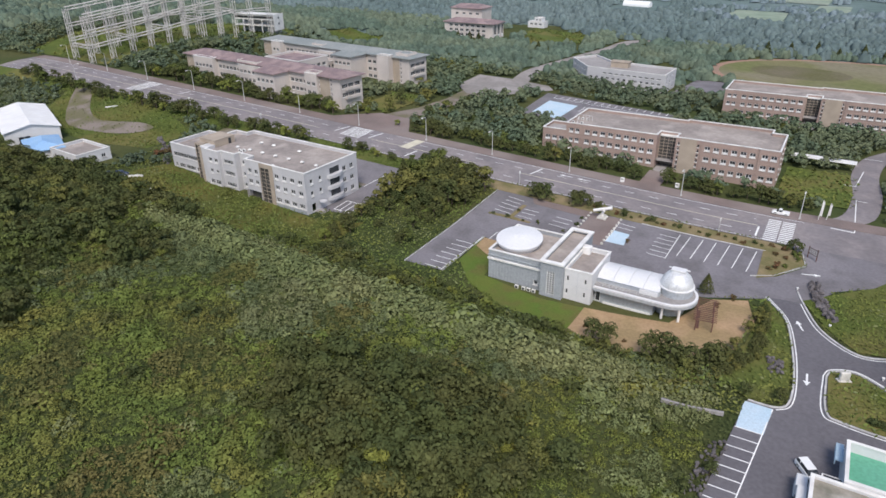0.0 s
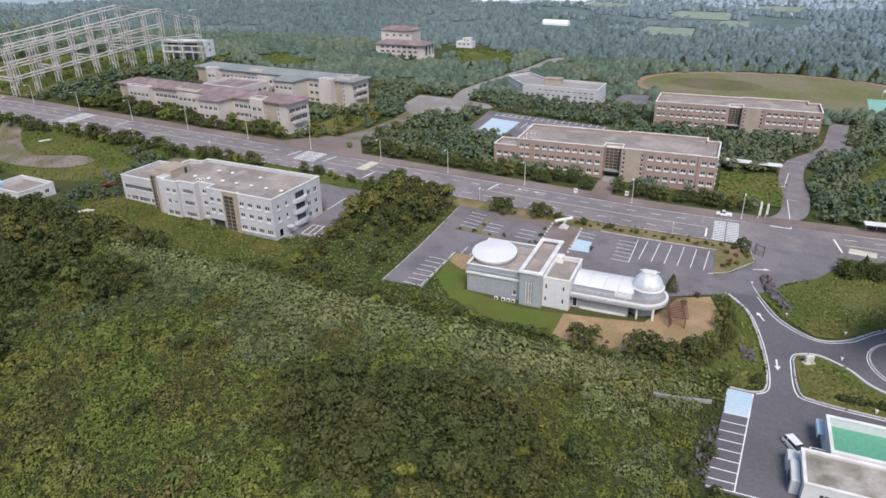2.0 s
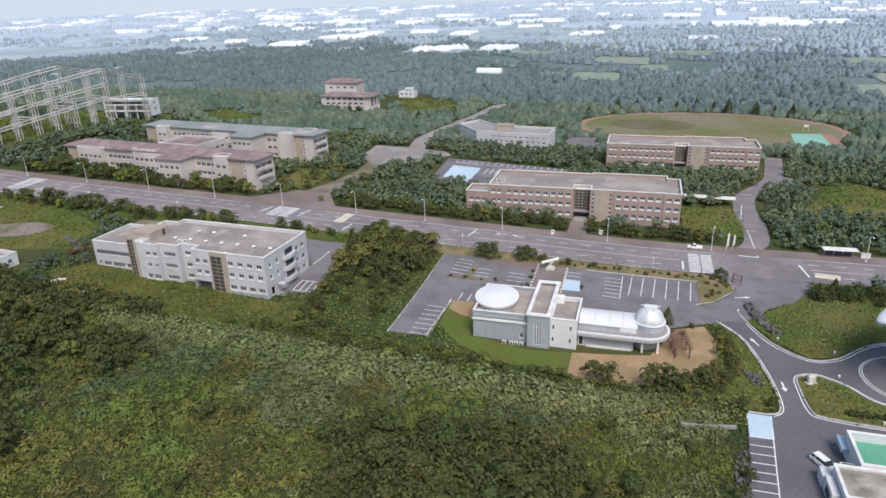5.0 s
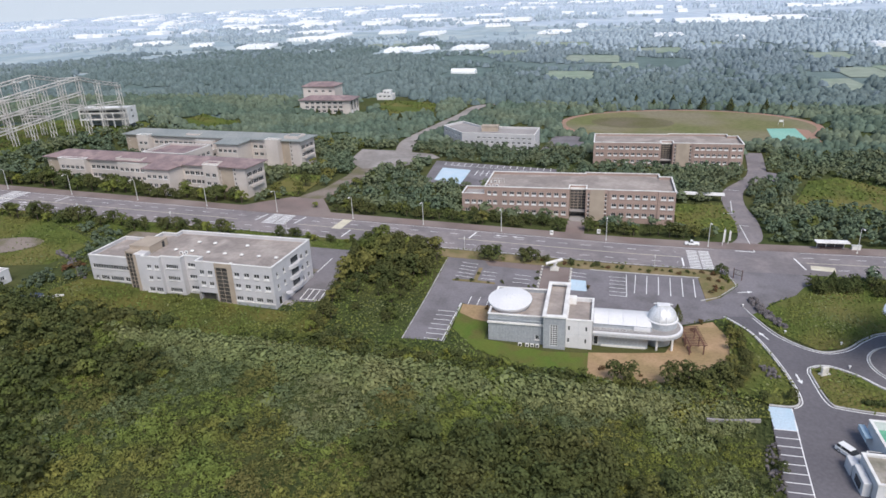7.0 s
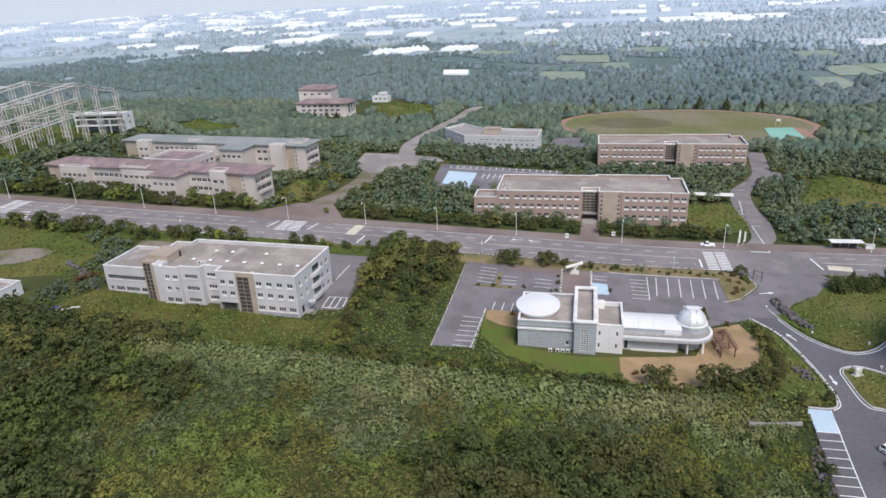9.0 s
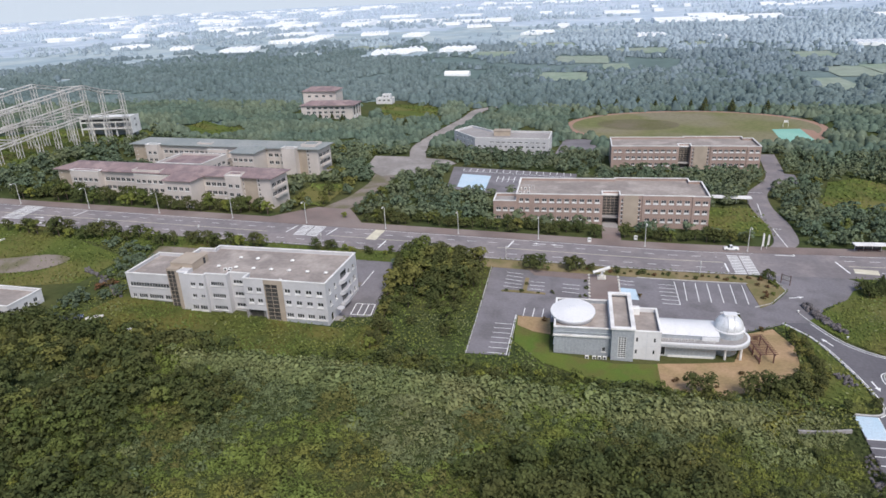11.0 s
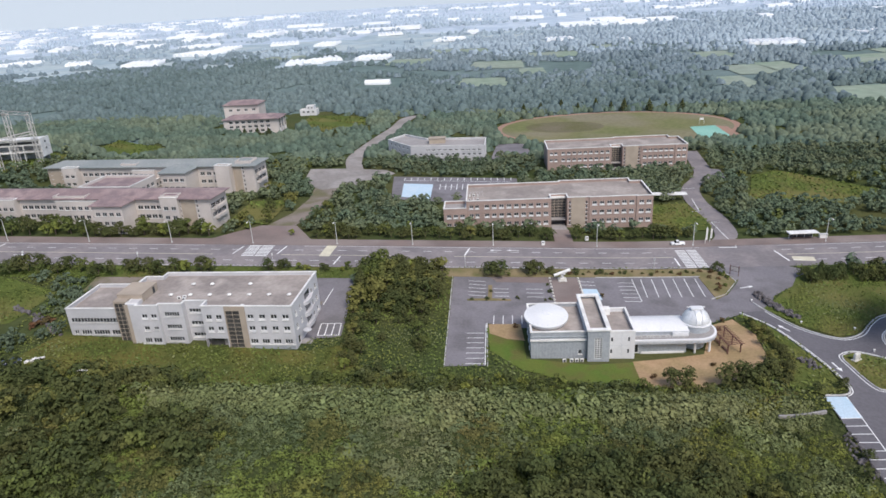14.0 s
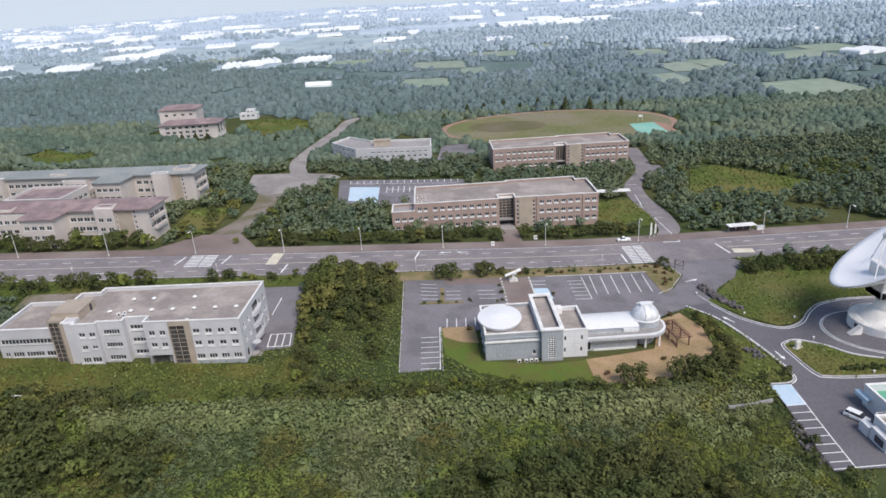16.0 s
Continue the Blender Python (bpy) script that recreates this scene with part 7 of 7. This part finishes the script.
for a, b, s, k in ((24, 1, 0.75, 1), (8.2, -31.5, 1.0, 0), (11.5, -32.5, 0.9, 0), (20, -32.5, 1.0, 0), (23.5, -33, 1.1, 0), (27, -31.8, 1.0, 4), (30.2, -29.5, 0.9, 0), (31.5, -26.5, 0.8, 4), (33.8, -22, 0.6, 2), (35, -14, 0.6, 2), (35.6, -8, 0.55, 2),
                   (37.5, -37, 0.5, 0), (43, -36.5, 0.55, 0), (36, -60, 0.55, 0), (-26, 31.5, 0.35, 3), (96, 25, 1.0, 0), (90, 27.5, 1.1, 4), (84, 28, 1.05, 0), (78, 28.5, 1.0, 4), (73, 27.5, 0.9, 0), (69, 27, 0.8, 4), (81, 25.5, 0.9, 2), (87, 24.5, 0.9, 0), (93, 22, 0.9, 1), (64, 24.5, 0.4, 4)):
    plant(k, a, b, s, "trees round the observatory and drive")
for k in range(34):
    plant(int(rng.choice([0, 1, 4, 0])), rng.uniform(63, 98), rng.uniform(23.5, 30), rng.uniform(0.5, 0.85), "dense dark trees above the grass bank")
for k in range(34):
    u = k / 33
    a, b = 36.2 + 1.2 * math.sin(3 * u) - 3.6 * max(0, u - 0.7) / 0.3 + rng.uniform(-1.0, 1.0), 0 - 33 * u + rng.uniform(-0.8, 0.8)
    plant(int(rng.choice([0, 2, 4])), a, b, rng.uniform(0.26, 0.5), "shrubby trees between the soil yard and the drive")
for a, b, s, k in ((-119, 80, 1.1, 2), (-100.5, 72, 0.9, 4), (-98, 78, 1.2, 0), (-105, 66, 0.7, 3), (-124, 72, 0.8, 3), (-127, 78, 1.2, 2), (-97, 90, 1.2, 2), (-121, 92, 1.2, 0), (-116, 104, 1.0, 2), (-95, 104, 1.1, 0), (-92, 66, 0.8, 3)):
    plant(k, a, b, s, "trees along the western side road")
for a, b, s in ((-22, 306, 1.5), (-4, 334, 1.8), (9, 340, 1.6), (24, 339, 1.9), (36, 337, 1.5), (49, 337, 2.0), (60, 336, 1.4), (69, 333, 1.9), (86, 329, 1.9), (97, 326, 1.5), (107, 321, 1.8), (120, 312, 1.5), (-130, 262, 1.5), (-176, 268, 1.6), (-184, 270, 1.4), (-192, 268, 1.5)):
    plant(1, a, b, s * 0.72, "tall conifers round the sports ground")
for t in models:
    for c in list(t.children):
        bpy.data.objects.remove(c)
    bpy.data.objects.remove(t)

def canopy(name, x, y, scale, lobes, material, label, category, seg=6):
    """Distant woods: each tree is a few overlapping, unevenly rounded lobes of foliage."""
    n = len(x) * lobes
    z = np.repeat(gz(x, y), lobes)
    sc = np.repeat(scale, lobes)
    cx = np.repeat(x, lobes) + rng.uniform(-2.3, 2.3, n) * sc
    cy = np.repeat(y, lobes) + rng.uniform(-2.3, 2.3, n) * sc
    rad = sc * rng.uniform(1.8, 3.3, n)
    high = z + sc * rng.uniform(2.6, 5.0, n)
    a = np.arange(seg) * math.tau / seg + rng.uniform(0, 6.3, (n, 1))
    co = np.empty((n, 1 + 2 * seg, 3))
    co[:, 0] = np.stack([cx, cy, high], 1)
    for k, (f, drop) in enumerate(((0.62, 0.25), (1.0, 1.0))):
        r = rad[:, None] * f * rng.uniform(0.75, 1.25, (n, seg))
        s_ = slice(1 + k * seg, 1 + (k + 1) * seg)
        co[:, s_, 0], co[:, s_, 1] = cx[:, None] + r * np.cos(a), cy[:, None] + r * np.sin(a)
        co[:, s_, 2] = z[:, None] + (high - z)[:, None] * (1 - drop * 0.92) + rng.normal(size=(n, seg)) * 0.22 * sc[:, None]
    faces = []
    for i in range(seg):
        j = (i + 1) % seg
        faces += [(0, 1 + i, 1 + j), (1 + i, 1 + seg + i, 1 + seg + j), (1 + i, 1 + seg + j, 1 + j)]
    idx = (np.array(faces)[None] + np.arange(n)[:, None, None] * (1 + 2 * seg)).reshape(-1)
    me = bpy.data.meshes.new(name)
    me.vertices.add(n * (1 + 2 * seg))
    me.vertices.foreach_set("co", co.reshape(-1).astype(np.float32))
    me.loops.add(len(idx))
    me.loops.foreach_set("vertex_index", idx.astype(np.int32))
    me.polygons.add(len(idx) // 3)
    me.polygons.foreach_set("loop_start", np.arange(0, len(idx), 3, dtype=np.int32))
    me.polygons.foreach_set("use_smooth", np.ones(len(idx) // 3, bool))
    me.update(calc_edges=True)
    me.materials.append(material)
    return tagged(new(name, me), label, category, "", "stuff")


# woods: many trees, joined
wood_t = [crown(2.4, 3.6, 0.8, 9, 13, 0.54, 0.44, 0.85) for _ in range(8)]
x, y = jitter_grid(-400, 320, 28, 345, 4.3)
ok = in_wedge(x, y) & free_of(x, y, 1.5) & ((y > 60) | (x > 66)) & ((y < 62) | (y > 68.5) | (x > 60) | (x < -250))
x, y = x[ok], y[ok]
thin = noise2(x, y, 0.03, 6.0) > -0.5
x, y = x[thin], y[thin]
s = rng.uniform(0.75, 1.3, len(x))
tone = noise2(x, y, 0.02, 12.0) + rng.normal(size=len(x)) * 0.25
# north of here the leaf colour carries painted haze
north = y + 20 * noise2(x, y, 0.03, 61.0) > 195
for name, m, mt, lab in (("woods_north", north, LEAF_X, "green woods to the north, tinted with haze"), ("woods_dark", ~north & (tone < -0.1), LEAF_K, "dark green woods between the buildings, blued a little for haze"), ("woods_mid", ~north & (tone >= -0.1) & (tone < 0.68), LEAF_W, "mid-green woods between the buildings, blued a little for haze"),
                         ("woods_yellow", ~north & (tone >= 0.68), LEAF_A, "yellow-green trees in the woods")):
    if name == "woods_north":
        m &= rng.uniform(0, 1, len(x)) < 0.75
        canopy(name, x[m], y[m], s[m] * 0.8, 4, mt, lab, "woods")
    else:
        stuff(name, scatter(wood_t, x[m], y[m], s[m], 0.3), mt, lab, "woods")
# western side between the road and the slope
x, y = jitter_grid(-330, -62, -30, 30, 3.6)
ok = in_wedge(x, y) & free_of(x, y, 0.8) & ((x < -150) | (y > 20))
stuff("woods_west", scatter(wood_t, x[ok], y[ok], rng.uniform(0.45, 0.95, ok.sum()), 0.3), LEAF_K, "dark green scrub west of the white building, blued a little for haze", "woods")
# farther woods: low rounded crowns, haze put into their leaf colours
x, y = jitter_grid(-1500, 1300, 335, 1750, 7.4)
d = np.hypot(x + 10, y + 160)
edge_ = 1120 + 190 * noise2(x, y, 0.004, 3.0) + 130 * noise2(x, y, 0.013, 13.0) + np.clip(x + 150, 0, 700) * 0.9
fade = rng.uniform(0, 1, len(x))
ok = in_wedge(x, y) & free_of(x, y, 2.0) & (d < edge_) & (noise2(x, y, 0.009, 27.0) + 0.4 * noise2(x, y, 0.03, 28.0) < np.where(d > 650, 0.34, 0.5)) & (fade < np.clip(1.45 - d / 1500, 0.4, 1))
x, y, d = x[ok], y[ok], d[ok]
# distance zones choose how much haze the leaf colour holds
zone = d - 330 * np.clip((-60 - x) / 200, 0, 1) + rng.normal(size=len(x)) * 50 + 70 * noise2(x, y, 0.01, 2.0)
for name, m, lobes, mt, lab in (("woods_far", zone < 680, 4, LEAF_F, "distant woods of rounded crowns, tinted with haze"), ("woods_hazy", (zone >= 680) & (zone < 960), 2, LEAF_N, "woods farther off, haze painted as blue-green leaf colour")):
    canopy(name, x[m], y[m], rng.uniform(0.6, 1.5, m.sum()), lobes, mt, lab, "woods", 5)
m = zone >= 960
canopy("woods_farther", x[m], y[m], rng.uniform(0.8, 2.1, m.sum()), 1, LEAF_G, "distant woods at the edge of the plain, paled with haze", "woods", 5)
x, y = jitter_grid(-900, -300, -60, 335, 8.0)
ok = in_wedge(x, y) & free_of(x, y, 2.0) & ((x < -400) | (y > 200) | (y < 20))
canopy("woods_far_west", x[ok], y[ok], rng.uniform(0.8, 1.4, ok.sum()), 2, LEAF_X, "distant woods to the west, tinted with haze", "woods")
# rough grass and weeds on banks, clearings and round the grove
x, y = jitter_grid(-270, 112, -44, 40, 0.62)
soft = np.zeros(len(x), bool)
for poly in SOFT:
    soft |= inside(poly, x + rng.normal(size=len(x)) * 0.5, y + rng.normal(size=len(x)) * 0.5)
hard = np.zeros(len(x), bool)
for poly in FOOT + [p for p in CLEAR if p not in SOFT]:
    hard |= inside(poly, x, y)
m = in_wedge(x, y) & (soft | (~hard & free_of(x, y))) & ~inside(JUNC, x, y) & (~inside(DIRT_LOOP, x, y) | (rng.uniform(0, 1, len(x)) < 0.12)) & (rng.uniform(0, 1, len(x)) < np.where(soft, 0.5 + 0.5 * (noise2(x, y, 0.1, 41.0) > -0.1), 0.9))
x, y, soft = x[m], y[m], soft[m]
zz = gz(x, y) + 0.2
nn = np.stack([rng.normal(size=len(x)) * 0.6, rng.normal(size=len(x)) * 0.6, np.ones(len(x))], 1)
tone = noise2(x, y, 0.07, 44.0) + rng.normal(size=len(x)) * 0.3
hh = rng.uniform(0.05, 0.35, len(x)) * np.where(soft, 1, 1.8)
for name, m, mt, lab in (("weeds_green", tone < 0.5, LEAF_M, "green weeds and grass tufts"), ("weeds_pale", tone >= 0.5, LEAF_D, "pale dry grass tufts")):
    stuff(name, (np.stack([x, y, zz + hh], 1)[m], nn[m], rng.uniform(0.18, 0.42, m.sum())), mt, lab, "weeds", 1.2)
# weeds on the clearings farther off
x, y = jitter_grid(-370, 150, 60, 345, 1.5)
soft = np.zeros(len(x), bool)
for poly in SOFT:
    soft |= inside(poly, x + rng.normal(size=len(x)), y + rng.normal(size=len(x)))
soft &= ~inside(oval, x, y) & (noise2(x, y, 0.05, 51.0) > -0.25)
x, y = x[soft], y[soft]
nn = np.stack([rng.normal(size=len(x)) * 0.5, rng.normal(size=len(x)) * 0.5, np.ones(len(x))], 1)
stuff("clearing_weeds", (np.stack([x, y, gz(x, y) + rng.uniform(0.15, 0.7, len(x))], 1), nn, rng.uniform(0.4, 0.9, len(x))), LEAF_M, "rough weeds on the clearings", "weeds")
# hedgerows and groves of the plain, paled and blued as haze
x, y = jitter_grid(-3200, 2300, 850, 4000, 24)
d = np.hypot(x + 10, y + 160)
nz = noise2(x, y, 0.003, 21.0) + 0.7 * noise2(x, y * 2.0, 0.009, 22.0)
ok = in_wedge(x, y) & (d > 980) & (nz > 0.0) & (rng.uniform(0, 1, len(x)) < np.clip(1.7 - d / 3000, 0.2, 1))
x, y, d = x[ok], y[ok], d[ok]
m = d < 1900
canopy("plain_groves", x[m], y[m], rng.uniform(0.9, 1.9, m.sum()), 2, LEAF_G, "groves on the far plain, painted blue-green with haze", "groves", 5)
canopy("plain_groves_far", x[~m], y[~m], rng.uniform(1.0, 2.1, (~m).sum()), 1, LEAF_H, "groves on the farthest plain, paled with haze", "groves", 4)
def tunnel_mesh(w, length, h_):
    """One long plastic tunnel with an arched section and closed ends."""
    arc = [(-w / 2, 0)] + [(-w / 2 * math.cos(k * math.pi / 6), h_ * (0.35 + 0.65 * math.sin(k * math.pi / 6))) for k in range(7)] + [(w / 2, 0)]
    verts = [(v, y, z) for y in (0, length) for v, z in arc]
    k = len(arc)
    return mesh_of("tunnel", verts, [(i, i + 1, k + i + 1, k + i) for i in range(k - 1)] + [tuple(range(k))[::-1], tuple(range(k, 2 * k))], PLASTIC)


PLASTIC = mat("white_greenhouse_plastic", (0.83, 0.84, 0.84), 0.5, (0.78, 0.79, 0.8), 0.05, 0.5, grain=0.07)
tunnel_sizes = [tunnel_mesh(7.5, l_, 5.0) for l_ in (26, 40, 62)]
for gx_, gy_, count, kind_, turn_ in ((-128, 522, 1, 0, 84), (-206, 770, 6, 1, -4), (-290, 726, 3, 1, 8), (-272, 752, 4, 0, -12), (-246, 772, 3, 1, 20), (-258, 738, 2, 0, 0), (-566, 822, 7, 2, 12), (-560, 985, 9, 2, -18), (-520, 1070, 5, 2, 6),
                                      (318, 766, 9, 1, -8), (418, 536, 5, 0, 14), (76, 1000, 6, 1, 0), (-700, 900, 5, 1, 25), (-860, 960, 6, 2, -10), (-430, 1120, 7, 2, 14), (-640, 1190, 8, 2, -6), (-330, 1050, 5, 2, 0), (-120, 1080, 6, 2, -14),
                                      (-780, 1280, 8, 2, 8), (-250, 1290, 7, 2, 10), (170, 930, 4, 0, -6), (500, 830, 6, 1, 10)):
    gh = thing("greenhouse", "row of white plastic greenhouse tunnels among fields", "greenhouse", pose(gx_, gy_, ground_z(gx_, gy_), 0, 0, turn_), "greenhouses of the plain")
    for k in range(count):
        part("tunnel", tunnel_sizes[kind_], None, gh, "", pose(k * 7.6, 3.0 * math.sin(k * 2.1), 0))
x, y = rng.uniform(-2700, 1900, 330), rng.uniform(1250, 3400, 330)
ok = in_wedge(x, y) & (noise2(x, y, 0.0022, 30.0) - x * 0.00012 > -0.1)
verts, faces = [], []
for a, b in zip(x[ok], y[ok]):
    w, dp, hh = rng.uniform(18, 80), rng.uniform(20, 90), rng.uniform(4, 6)
    k, z = len(verts), ground_z(a, b)
    verts += [(a, b, z), (a + w, b, z), (a + w, b + dp, z), (a, b + dp, z), (a, b, z + hh), (a + w, b, z + hh), (a + w, b + dp, z + hh), (a, b + dp, z + hh), (a, b + dp / 2, z + hh * 1.5), (a + w, b + dp / 2, z + hh * 1.5)]
    faces += [tuple(k + i for i in f) for f in ((0, 1, 5, 4), (2, 3, 7, 6), (4, 5, 9, 8), (6, 7, 8, 9), (1, 2, 6, 9, 5), (3, 0, 4, 8, 7))]
tagged(new("far_greenhouses", mesh_of("far_greenhouses", verts, faces, PLASTIC)), "white plastic greenhouses on the far plain", "greenhouses", "", "stuff")
# added backdrop ring closing the plain: painted haze with a faint bluish glow
haze = bpy.data.materials.new("glowing_haze")
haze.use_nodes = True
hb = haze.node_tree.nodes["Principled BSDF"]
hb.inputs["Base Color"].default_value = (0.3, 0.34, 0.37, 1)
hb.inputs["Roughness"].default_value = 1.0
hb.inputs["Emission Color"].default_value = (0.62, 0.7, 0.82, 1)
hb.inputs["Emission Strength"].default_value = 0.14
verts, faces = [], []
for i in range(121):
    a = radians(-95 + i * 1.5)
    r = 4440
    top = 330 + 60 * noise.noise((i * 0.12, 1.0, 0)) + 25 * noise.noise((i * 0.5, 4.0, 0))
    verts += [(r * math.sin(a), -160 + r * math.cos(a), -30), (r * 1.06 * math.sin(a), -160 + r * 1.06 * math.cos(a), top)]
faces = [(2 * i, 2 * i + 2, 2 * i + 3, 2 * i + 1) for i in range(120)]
tagged(new("backdrop", mesh_of("backdrop", verts, faces, haze)), "backdrop closing the plain, painted as pale haze with a faint glow", "", "", "structure")

# low shrubs in the soil yard, on the verge and the islands
for x, y in ((5.5, -27), (9.6, -25.5), (14, -29), (20.5, -22.5), (27.5, -5), (30, 0.5), (12, -2.8), (8.5, -2.6), (4.8, -2.4), (-25.5, -1.4), (0.9, 17.0)):
    shrub(x, y, rng.uniform(0.55, 0.85), LEAF_E, "small round reddish-green shrub on bare soil")
for k in range(22):
    shrub(-14 + 2.3 * k + rng.uniform(-0.4, 0.4), 32.2 + rng.uniform(-0.5, 2.6), rng.uniform(0.45, 0.95), LEAF_B if k % 3 else LEAF_E, "small dark shrub in the dry verge", group="shrubs in the dry verge")
for x, y in ((35, 20), (36.5, 24), (38, 28), (39.5, 31), (40.5, 28.5), (38.2, 23), (37.2, 33), (35.5, 29), (40.8, 31.5), (36.2, 21.5)):
    shrub(x, y, rng.uniform(0.6, 1.1), LEAF_A if x > 38 else LEAF_E, "low shrub on the dry traffic island", group="shrubs on the island")
for x, y in ((-37.5, 14.9), (-33, 14.9), (-28, 14.7), (-32, 20), (-24, 15.5), (-14.5, 15), (-14.3, 20), (-14.5, 24.5), (-16, 14.4)):
    shrub(x, y, rng.uniform(0.5, 0.8), LEAF_B, "small dark shrub in the car park", group="shrubs in the car park")
for k in range(22):
    shrub(56.5 + 1.7 * k + rng.uniform(-0.3, 0.3), -35.4 + rng.uniform(-0.3, 0.3) - 0.03 * k, rng.uniform(0.9, 1.2), LEAF_B, "dark clipped shrub on the grass island", group="shrubs on the grass island")
for x, y in ((-161.5, 1.0), (-160.0, 2.6), (-163, -0.4)):
    shrub(x, y, 1.5, LEAF_E, "rusty red bush beside the white building", group="rusty bushes")
shrub(-113.5, -13.5, 1.6, LEAF_A, "green bush before the white building")
